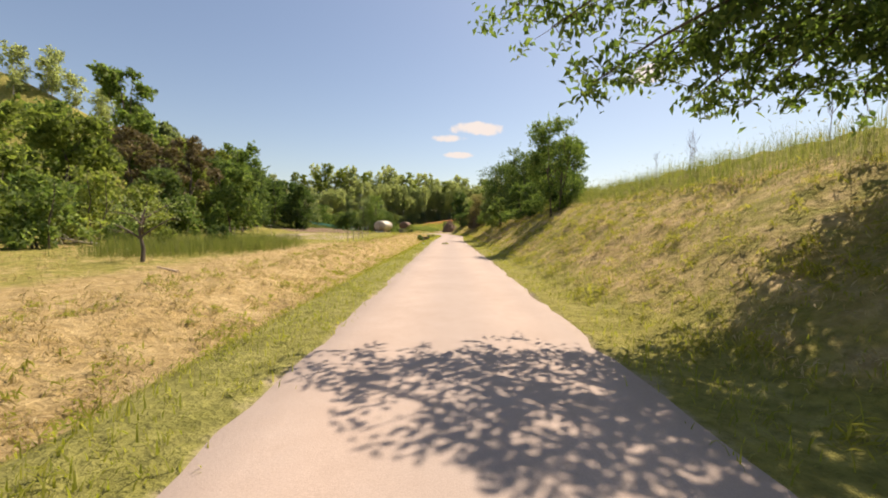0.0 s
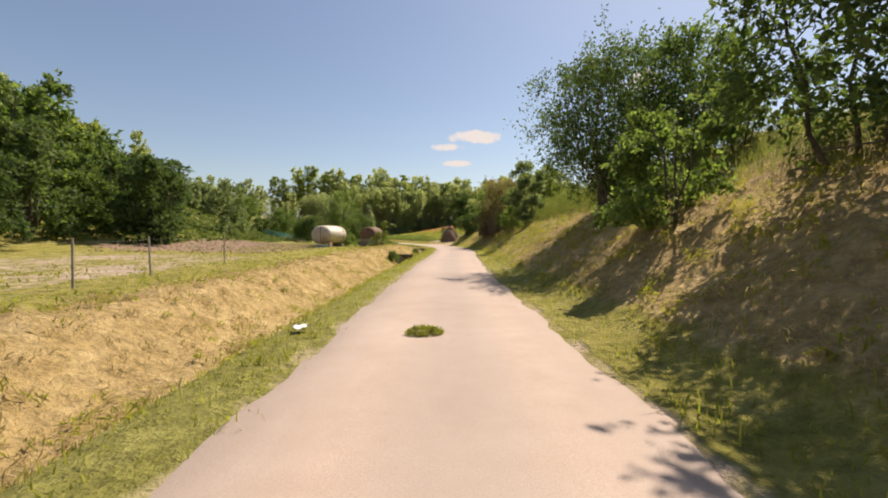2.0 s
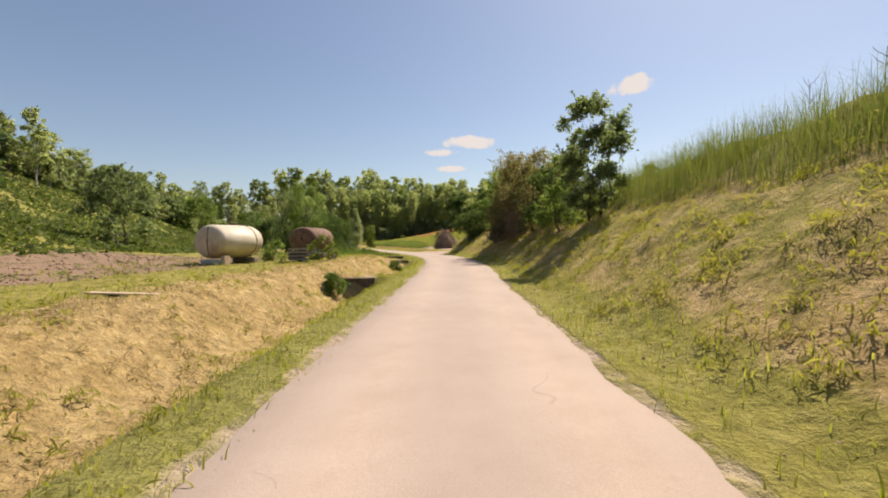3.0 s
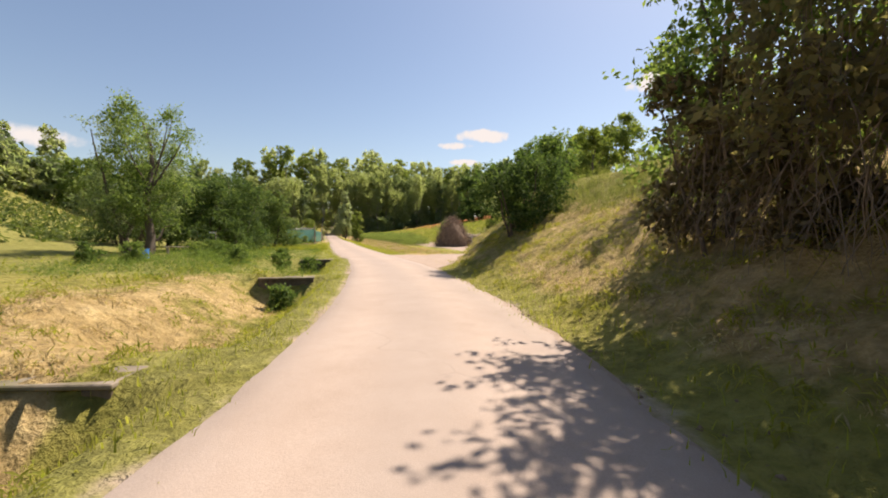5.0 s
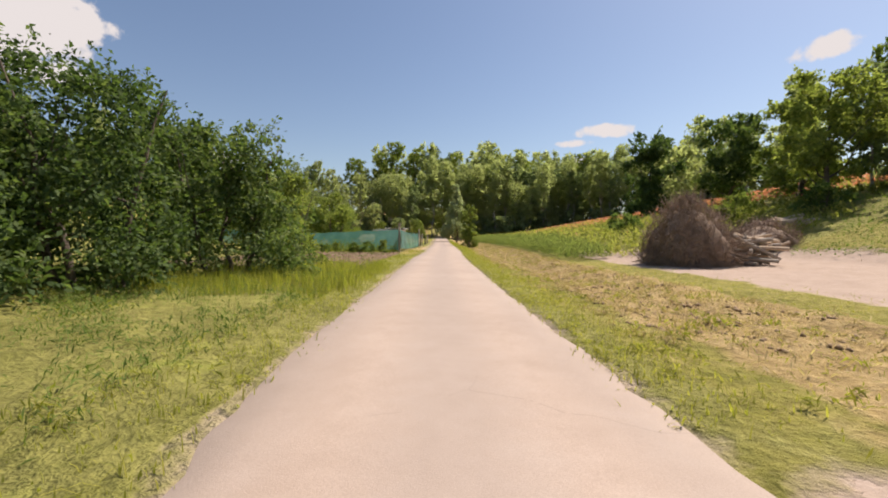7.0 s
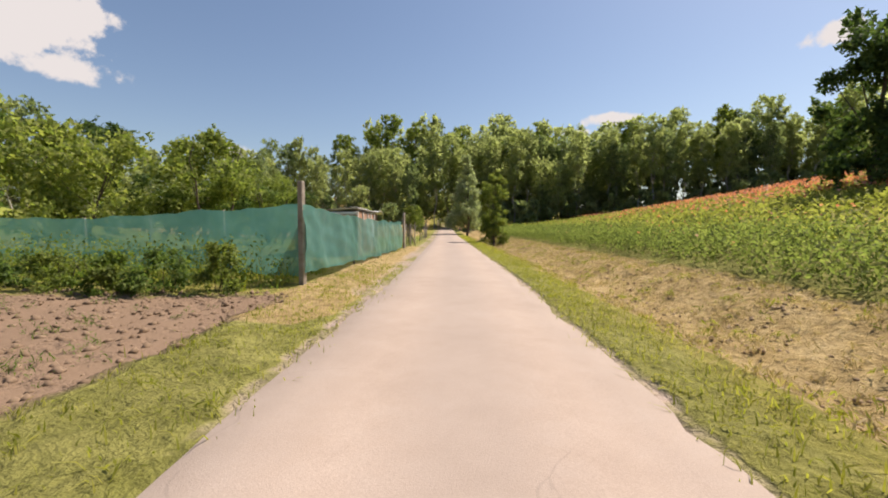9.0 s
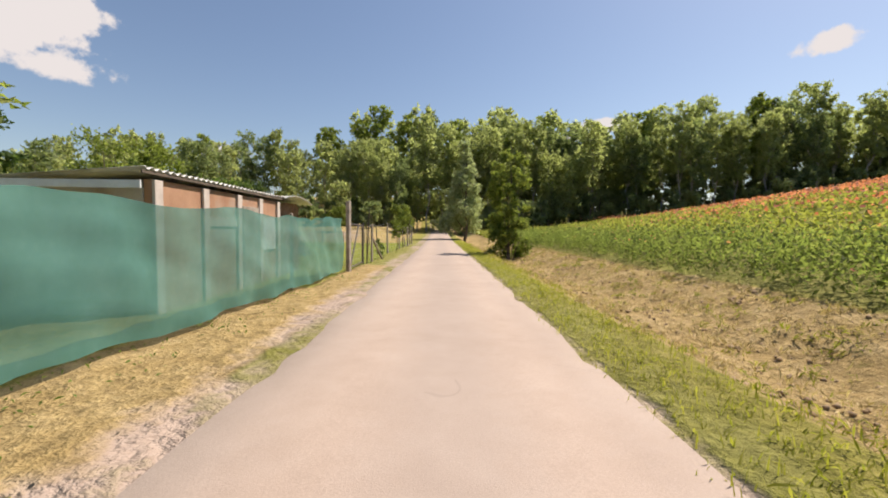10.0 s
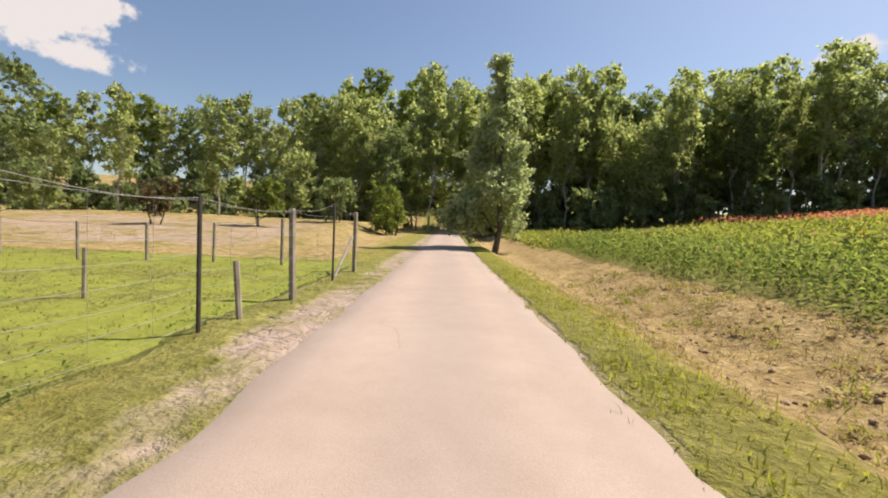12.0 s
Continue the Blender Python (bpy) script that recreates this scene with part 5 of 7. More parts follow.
tufts("verge_tufts", 68, 2600, (0, 124, -3.1, -1.65), 0.14, 0.12, 0.09, GRASS, "uneven grass tufts along the lane", keep=patchy(1.2, 0.0, 6.0), per=14)
tufts("verge_tufts", 69, 1600, (90, 160, 1.6, 2.7), 0.14, 0.12, 0.09, GRASS, "uneven grass tufts along the lane below the crop", keep=patchy(1.2, 0.0, 2.0), per=14)
tufts("leafy_weeds", 55, 5600, (76, 106, -11, -2.6), 0.30, 0.30, 0.10, CROP_LEAF, "leafy weed tufts on the verge", keep=patchy(1.2, 0.0, 8.0), category="weeds")
tufts("tall_weeds", 66, 260, (78, 90, -8.5, -4.6), 0.35, 0.85, 0.10, CROP_LEAF, "tall leafy weeds over the ditch", keep=patchy(1.6, 0.0, 5.0), per=70, category="weeds")
tufts("garden_crop", 56, 1500, (103.5, 118.3, -11, -3.4), 0.13, 0.16, 0.075, CROP_LEAF, "young vegetable plants in rows on the dug soil", keep=lambda s, u: np.where(np.abs(((u + 4.5) % 0.9) - 0.45) < 0.12, 0.75, 0.03), category="plants")
tufts("garden_weeds", 57, 700, (46, 66, -20, -9.5), 0.2, 0.12, 0.10, CROP_LEAF, "sparse weeds on the dug garden soil", keep=patchy(1.6, 0.1, 2.0), category="weeds")
CLOD = mat("soil_clods", grainy((0.15, 0.095, 0.056), (0.26, 0.175, 0.11), 5, 40, 0.4, 0.006), 0.95)


CRUMB = mat("mown_clods", grainy((0.22, 0.145, 0.08), (0.37, 0.26, 0.155), 5, 40, 0.4, 0.006), 0.95)


def clods(seed, count, area, size, label, keep=None, material=CLOD):
    """Lumps of dug earth: uneven eight-sided stones of soil."""
    rng = np.random.default_rng(seed)
    s, u = rng.uniform(area[0], area[1], count), rng.uniform(area[2], area[3], count)
    if keep is not None:
        ok = rng.random(count) < keep(s, u)
        s, u = s[ok], u[ok]
    x, y = place(s, u)
    n = len(x)
    c = np.stack([x, y, height(x, y)], 1)
    r = size * rng.uniform(0.3, 1.3, n) ** 1.5
    d = np.array([[1, 0, 0], [0, 1, 0], [-1, 0, 0], [0, -1, 0], [0, 0, 0.8], [0, 0, -0.8]], float)
    v = c[:, None] + d[None] * r[:, None, None] * rng.uniform(0.6, 1.4, (n, 6, 1)) + rng.normal(size=(n, 6, 3)) * (r * 0.15)[:, None, None]
    f = np.array([[0, 1, 4], [1, 2, 4], [2, 3, 4], [3, 0, 4], [1, 0, 5], [2, 1, 5], [3, 2, 5], [0, 3, 5]])
    q = (np.arange(n)[:, None, None] * 6 + f[None]).reshape(-1, 3)
    return tagged(new("soil_clods", np_mesh("soil_clods", v.reshape(-1, 3), q, material)), label, "soil", kind="stuff")


clods(58, 5500, (103.5, 118.3, -11, -3.1), 0.045, "brown clods of dug garden soil")
clods(59, 2500, (46, 66, -20, -9.5), 0.06, "brown clods on the dug field patch")
clods(67, 12000, (92, 160, 2.7, 6.2), 0.036, "brown crumbled clods in the mown ditch below the crop", keep=patchy(1.1, 0.0, 5.0), material=CRUMB)
clods(60, 450, (34, 72, 1.75, 2.4), 0.022, "crumbs of brown earth along the lane's edge")


def hanging_vines(seed, count):
    """Dry vine stems hanging over the thicket's face."""
    rng = np.random.default_rng(seed)
    pieces = []
    for k in range(count):
        s, u = rng.uniform(63.8, 70.2), rng.uniform(3.5, 4.4)
        x, y, z = put(s, u)
        top = z + rng.uniform(1.0, 3.0)
        a, b = rng.normal(size=2) * 0.2
        n = 5
        zs = np.linspace(top, z + rng.uniform(-0.05, 0.6), n)
        path = np.stack([x + 0.35 * np.linspace(0.6, 0, n) + a * np.linspace(-1, 1, n) + rng.normal(size=n) * 0.05, y + b * np.linspace(-1, 1, n) + rng.normal(size=n) * 0.05, zs], 1)
        pieces.append(tube(path, np.linspace(0.006, 0.003, n) * rng.uniform(0.7, 1.6), 4))
    v, f = joined(pieces)
    return tagged(new("dry_vines", np_mesh("dry_vines", v, f, VINE)), "dry brown vines hanging down the thicket and bank", "vines", kind="stuff")


VINE = mat("vine_stem", grainy((0.12, 0.085, 0.055), (0.28, 0.21, 0.15), 5, 30, 0.4, 0.004), 0.9)
hanging_vines(61, 420)

# ---- built things ----


def part(name, bm, material, parent, label=""):
    """Links a bmesh as one mesh object under a thing or part."""
    me = bpy.data.meshes.new(name)
    bm.to_mesh(me)
    bm.free()
    me.materials.append(material)
    ob = new(name, me)
    ob.parent = parent
    return tagged(ob, label)


def box(x0, x1, y0, y1, z0, z1, bevel=0.0):
    bm = bmesh.new()
    bmesh.ops.create_cube(bm, size=1, matrix=Matrix.Translation(((x0 + x1) / 2, (y0 + y1) / 2, (z0 + z1) / 2)) @ Matrix.Diagonal((x1 - x0, y1 - y0, z1 - z0, 1)))
    if bevel:
        bmesh.ops.bevel(bm, geom=bm.edges[:], offset=bevel, segments=1, affect="EDGES")
    return bm


def rod(a, b, r, sides=8, r2=None):
    """A round bar between two points."""
    a, b = Vector(a), Vector(b)
    bm = bmesh.new()
    m = Matrix.Translation((a + b) / 2) @ (b - a).to_track_quat("Z", "Y").to_matrix().to_4x4()
    bmesh.ops.create_cone(bm, cap_ends=True, segments=sides, radius1=r, radius2=r if r2 is None else r2, depth=(b - a).length, matrix=m)
    return bm


def post(x, y, z, tall, w, taper=0.9, lean=(0, 0), chamfer=0.012):
    """A square post with rubbed edges, slightly tapered and leaning."""
    bm = bmesh.new()
    bmesh.ops.create_cube(bm, size=1, matrix=Matrix.Translation((0, 0, tall / 2 - 0.15)) @ Matrix.Diagonal((w, w, tall + 0.3, 1)))
    bmesh.ops.bevel(bm, geom=bm.edges[:], offset=chamfer, segments=1, affect="EDGES")
    for v in bm.verts:
        f = max(0, v.co.z / tall)
        k = 1 - (1 - taper) * f
        v.co.x, v.co.y = v.co.x * k + lean[0] * f + x, v.co.y * k + lean[1] * f + y
        v.co.z += z
    return bm


def sheet(pts, rows, cols, material, name, parent, thick=0.0, label=""):
    """A sheet from a grid of points, given solid thickness where asked."""
    v = np.array(pts, float)
    me = np_mesh(name, v, grid_faces(rows, cols), material, True)
    ob = new(name, me)
    ob.parent = parent
    if thick:
        m = ob.modifiers.new("solid", "SOLIDIFY")
        m.thickness, m.offset = thick, 0
    return tagged(ob, label)


def heading(s):
    """The lane's bearing at s, as a turn about z that carries +y to its direction."""
    t = np.array([np.interp(s, MID_S, TAN[:, 0]), np.interp(s, MID_S, TAN[:, 1])])
    return math.atan2(-t[0], t[1])


def local(s, u, turn=0.0, dz=0.0):
    """Matrix at a place: x across the lane to the right, y along it."""
    x, y, z = put(s, u)
    return Matrix.Translation((x, y, z + dz)) @ Matrix.Rotation(heading(s) + turn, 4, "Z")


CONCRETE = mat("concrete", grainy((0.27, 0.225, 0.18), (0.41, 0.35, 0.285), 4, 40, 0.5, 0.008, (0.14, 0.115, 0.085)), 0.9)
WOOD_GREY = mat("weathered_wood", grainy((0.20, 0.16, 0.12), (0.38, 0.32, 0.26), 5, 45, 0.6, 0.006), 0.85)
WOOD_DARK = mat("dark_wood", grainy((0.06, 0.045, 0.035), (0.15, 0.11, 0.08), 6, 45, 0.6, 0.006), 0.85)
STEEL = mat("rusty_steel", grainy((0.035, 0.030, 0.028), (0.09, 0.07, 0.055), 9, 60, 0.3, 0.002), 0.65)
WIRE = mat("galvanised_wire", grainy((0.22, 0.21, 0.20), (0.36, 0.35, 0.33), 20, 80, 0.1, 0.001), 0.5)
TANKPAINT = mat("tank_paint", grainy((0.46, 0.39, 0.28), (0.62, 0.55, 0.42), 1.6, 30, 0.15, 0.003, (0.36, 0.24, 0.12)), 0.55)
RUST = mat("rust", grainy((0.10, 0.055, 0.035), (0.22, 0.125, 0.08), 5, 40, 0.4, 0.004), 0.85)
WHITE = mat("white_paint", grainy((0.62, 0.62, 0.60), (0.76, 0.76, 0.74), 5, 50, 0.1, 0.002), 0.6)
OCHRE = mat("ochre_render", grainy((0.62, 0.35, 0.11), (0.75, 0.45, 0.17), 1.2, 40, 0.3, 0.004, (0.42, 0.22, 0.08)), 0.85)
PLASTER = mat("brown_plaster", grainy((0.30, 0.15, 0.085), (0.44, 0.25, 0.15), 1.8, 36, 0.4, 0.005, (0.36, 0.30, 0.25)), 0.9)
PALE = mat("pale_render", grainy((0.46, 0.38, 0.33), (0.58, 0.50, 0.44), 3, 40, 0.3, 0.004, (0.36, 0.24, 0.18)), 0.9)
ROOFING = mat("corrugated_roofing", grainy((0.50, 0.48, 0.45), (0.68, 0.65, 0.62), 2.0, 40, 0.2, 0.003, (0.20, 0.17, 0.15)), 0.7)
PLANK = mat("plank", grainy((0.13, 0.065, 0.038), (0.27, 0.15, 0.09), 5, 45, 0.6, 0.006), 0.85)
TWIGS = mat("twigs", grainy((0.17, 0.115, 0.08), (0.36, 0.255, 0.18), 3, 30, 0.5, 0.01), 0.9)
CUTWOOD = mat("cut_wood", grainy((0.40, 0.28, 0.18), (0.58, 0.44, 0.31), 6, 40, 0.3, 0.004), 0.85)
BLUE = mat("blue_paint", grainy((0.03, 0.16, 0.50), (0.05, 0.24, 0.62), 6, 50, 0.1, 0.002), 0.55)
RED = mat("red_paint", grainy((0.50, 0.03, 0.03), (0.62, 0.06, 0.05), 6, 50, 0.1, 0.002), 0.55)
YELLOW = mat("yellow_paint", grainy((0.70, 0.48, 0.05), (0.80, 0.58, 0.09), 6, 50, 0.1, 0.002), 0.55)
PINK = mat("faded_red_paint", grainy((0.50, 0.30, 0.24), (0.60, 0.38, 0.30), 6, 50, 0.1, 0.002), 0.6)
# stone with the shade under the ditch slabs put into its colour
SHADED_STONE = mat("shaded_stone", grainy((0.05, 0.04, 0.03), (0.13, 0.10, 0.075), 5, 40, 0.5, 0.01), 0.9)
STONE = mat("stone", grainy((0.25, 0.20, 0.16), (0.42, 0.35, 0.29), 8, 40, 0.4, 0.006), 0.9)


def net_build(n, l, b, co):
    """Woven green shade netting: half open, so that light and the things behind show through."""
    fold = noise_tex(n, l, co, 1.4)
    fine = noise_tex(n, l, co, 130, 2)
    c = ramp(n, l, fold, [(0.3, (0.085, 0.24, 0.20)), (0.55, (0.115, 0.295, 0.25)), (0.75, (0.17, 0.36, 0.315))])
    l.new(c, b.inputs["Base Color"])
    bump(n, l, b, fine, 0.25, 0.004)
    tl = n.new("ShaderNodeBsdfTranslucent")
    l.new(c, tl.inputs["Color"])
    m1 = n.new("ShaderNodeMixShader")
    m1.inputs["Fac"].default_value = 0.4
    l.new(b.outputs[0], m1.inputs[1])
    l.new(tl.outputs[0], m1.inputs[2])
    tp = n.new("ShaderNodeBsdfTransparent")
    m2 = n.new("ShaderNodeMixShader")
    m2.inputs["Fac"].default_value = 0.18
    l.new(m1.outputs[0], m2.inputs[1])
    l.new(tp.outputs[0], m2.inputs[2])
    l.new(m2.outputs[0], n["Material Output"].inputs["Surface"])


NET = mat("green_netting", net_build, 0.6)


# the old tank on its blocks
def tank():
    thing = tagged(new("storage_tank"), "rounded cream storage tank with rust streaks, lying on blocks", "tank")
    thing.matrix_world = local(57.2, -9.9, radians(-24)) @ Matrix.Diagonal((0.9, 0.9, 0.9, 1))
    n, ring = 24, []
    prof = [(-1.22, 0.02), (-1.21, 0.40), (-1.17, 0.72), (-1.10, 0.88), (-0.98, 0.96), (0, 0.98), (0.9, 0.96), (1.05, 0.88), (1.15, 0.70), (1.2, 0.40), (1.22, 0.02)]
    for yy, r in prof:
        a = np.linspace(0, 2 * np.pi, n, endpoint=False)
        ring.append(np.stack([np.cos(a) * r * 1.16, np.full(n, yy), np.sin(a) * r * 0.82 + 1.10], 1))
    v = np.vstack(ring)
    i = np.arange((len(prof) - 1) * n).reshape(-1, n)
    f = np.stack([i, np.roll(i, -1, 1), np.roll(i, -1, 1) + n, i + n], -1).reshape(-1, 4)
    body = new("body", np_mesh("body", v, f, TANKPAINT, True))
    body.parent = thing
    for yy in (0.62,):
        a = np.linspace(0, 2 * np.pi, 33)
        v, f = tube(np.stack([np.cos(a) * 1.125, np.full(33, yy), np.sin(a) * 0.795 + 1.10], 1), np.full(33, 0.02), 6)
        new("hoop", np_mesh("hoop", v, f, RUST, True)).parent = thing
    v, f = tube([(0.1, -1.15, 0.42), (0.1, -1.235, 1.1), (0.1, -1.15, 1.78)], [0.03, 0.03, 0.03], 6)
    new("seam", np_mesh("seam", v, f, RUST, True)).parent = thing
    part("support", box(-0.85, 0.75, -0.95, -0.75, 0.05, 0.26, 0.02), WHITE, thing, "whitewashed beam")
    part("support", box(-0.8, 0.8, 0.7, 0.95, 0.05, 0.3, 0.02), WOOD_GREY, thing)
    part("block", box(0.72, 1.0, -1.05, -0.75, 0.0, 0.44, 0.02), CUTWOOD, thing, "upright wooden block")
    part("filler_cap", rod((0, 0.2, 1.88), (0, 0.2, 1.98), 0.18, 14), RUST, thing)


tank()


def cistern():
    """The rusty barrel tank on a slatted trailer frame."""
    thing = tagged(new("rusty_tank_trailer"), "rusty brown barrel tank on a slatted wooden frame, overgrown", "trailer")
    thing.matrix_world = local(59.4, -7.0, radians(-10))
    n = 18
    a = np.linspace(0, 2 * np.pi, n, endpoint=False)
    rings = [(-0.95, 0.05), (-0.95, 0.60), (-0.88, 0.68), (0.88, 0.68), (0.95, 0.60), (0.95, 0.05)]
    v = np.vstack([np.stack([np.cos(a) * r, np.full(n, yy), np.sin(a) * r * 0.8 + 1.12], 1) for yy, r in rings])
    i = np.arange((len(rings) - 1) * n).reshape(-1, n)
    f = np.stack([i, np.roll(i, -1, 1), np.roll(i, -1, 1) + n, i + n], -1).reshape(-1, 4)
    new("barrel", np_mesh("barrel", v, f, RUST)).parent = thing
    for k in range(4):
        part("slat", box(-0.7, 0.7, -1.0, -0.96, 0.12 + 0.16 * k, 0.22 + 0.16 * k, 0.008), WOOD_GREY, thing)
    for x in (-0.68, 0.68):
        part("frame_beam", box(x - 0.05, x + 0.05, -0.95, 0.95, 0.2, 0.45, 0.01), WOOD_DARK, thing)
        wheel = part("wheel", rod((x * 1.25 - 0.08, 0.4, 0.32), (x * 1.25 + 0.08, 0.4, 0.32), 0.33, 16), STEEL, thing)
        part("hub", rod((x * 1.25 - 0.1, 0.4, 0.32), (x * 1.25 + 0.1, 0.4, 0.32), 0.1, 10), RUST, wheel)


cistern()
stand(build_tree("elder_bush", 201, 1.3, 0.8, 0.03, 0.05, 900, 0.10, LEAF_LIGHT, "young elder bush growing before the rusty tank", "bush", shape="bush", stems=3, clumps=12), 58.0, -6.0)
stand(build_tree("elder_bush", 202, 1.1, 0.8, 0.03, 0.05, 900, 0.10, LEAF_MID, "green bush between the two tanks", "bush", shape="bush", stems=3, clumps=12), 59.0, -8.6)


SLAB = mat("dirty_slab", grainy((0.15, 0.12, 0.085), (0.27, 0.22, 0.165), 3, 40, 0.5, 0.008, (0.12, 0.11, 0.05)), 0.95)


# bridges over the ditch: a slab on two cheek walls, with a head wall
def ditch_bridge(s, u0, u1, label, deck=0.05, long=0.5):
    thing = tagged(new("ditch_bridge"), label, "culvert", group="ditch bridges")
    x, y, z = put(s, (u0 + u1) / 2)
    thing.matrix_world = Matrix.Translation((x, y, 0.012)) @ Matrix.Rotation(heading(s), 4, "Z")
    h = (u1 - u0) / 2
    part("slab", box(-h, h, -long * 0.5, long * 0.5, -deck, 0, 0.012), SLAB, thing)
    # walls coloured near black: the opening's shade is in their colour
    part("head_wall", box(-h + 0.12, h - 0.12, -long * 0.5 + 0.05, -long * 0.5 + 0.2, -0.95, -deck, 0.01), SHADED_STONE, thing, "stone wall coloured dark for the shaded opening")
    for sx in (-1, 1):
        part("cheek_wall", box(sx * (h - 0.14) - 0.12, sx * (h - 0.14) + 0.12, -long * 0.5 + 0.02, long * 0.5 - 0.02, -0.95, -deck, 0.01), SHADED_STONE, thing)


for s, a, b, lab in ((54.6, -5.5, -3.0, "low concrete slab bridge over the overgrown ditch"), (68.2, -4.5, -2.6, "concrete slab bridge over the ditch, edges broken"),
                     (77.0, -3.95, -2.4, "concrete slab bridge over the ditch with dark head wall"), (85.6, -3.5, -1.95, "small concrete slab bridge in long grass")):
    ditch_bridge(s, a, b, lab)
for k, (s, u, r) in enumerate([(53.6, -4.3, 0.55), (67.3, -3.6, 0.5), (76.0, -3.2, 0.5), (84.8, -3.05, 0.7), (84.0, -4.3, 0.6), (87.0, -4.4, 0.5), (81.8, -5.6, 0.5), (88.3, -7.6, 0.6), (87.2, -8.4, 0.6), (89.4, -6.8, 0.5), (85.0, -6.2, 0.5), (90.4, -8.4, 0.6), (86.2, -7.0, 0.5), (83.0, -9.6, 0.6), (82.2, -10.6, 0.6)]):
    stand(build_tree("ditch_weed", 210 + k, r * 1.5, r, 0.012, 0.02, 1700, 0.08, LEAF_MID, "leafy green weeds growing in the ditch", "weed", shape="bush", stems=4, clumps=26, limbs=3), s, u)


# wire fences
def wire(name, pts, r, parent):
    v, f = tube(pts, np.full(len(pts), r), 4)
    ob = new(name, np_mesh(name, v, f, WIRE))
    ob.parent = parent
    return ob


def mesh_wires(a, b, low, high, rows, upright, parent, r=0.0022, sag=0.03):
    """Wire mesh between two posts: level wires and uprights, each a part."""
    a, b = np.array(a), np.array(b)
    f = np.linspace(0, 1, 5)[:, None]
    for k in range(rows):
        z = low + (high - low) * k / (rows - 1)
        wire("level_wire", a + (b - a) * f + np.array([0, 0, 1.0]) * (z - sag * np.sin(np.pi * f)), r, parent)
    n = max(2, int(np.linalg.norm(b - a) / upright))
    for k in range(1, n):
        p = a + (b - a) * (k / n)
        wire("upright_wire", [p + [0, 0, low], p + [0, 0, high]], r * 0.8, parent)


def garden_fence():
    thing = tagged(new("garden_fence"), "low wire fence on thin pale stakes round a garden plot", "fence")
    line = [(27.9, -7.2), (31.0, -7.5), (34.0, -7.8), (36.4, -8.0), (40.5, -8.4)]
    back = [(28.5, -15.5), (29.5, -17.5), (32.0, -17.8), (34.5, -18.0), (37.5, -18.2), (41.0, -18.5)]
    for pts, tall in ((line, 1.05), (back, 0.95)):
        spots = [put(s, u) for s, u in pts]
        for k, (x, y, z) in enumerate(spots):
            part("stake", rod((x, y, z - 0.2), (x + 0.03 * (-1) ** k, y, z + tall), 0.028, 7, 0.022), WOOD_GREY, thing)
        for p, q in zip(spots, spots[1:]):
            mesh_wires(p, q, 0.08, tall - 0.08, 5, 0.6, thing, 0.0016)


garden_fence()


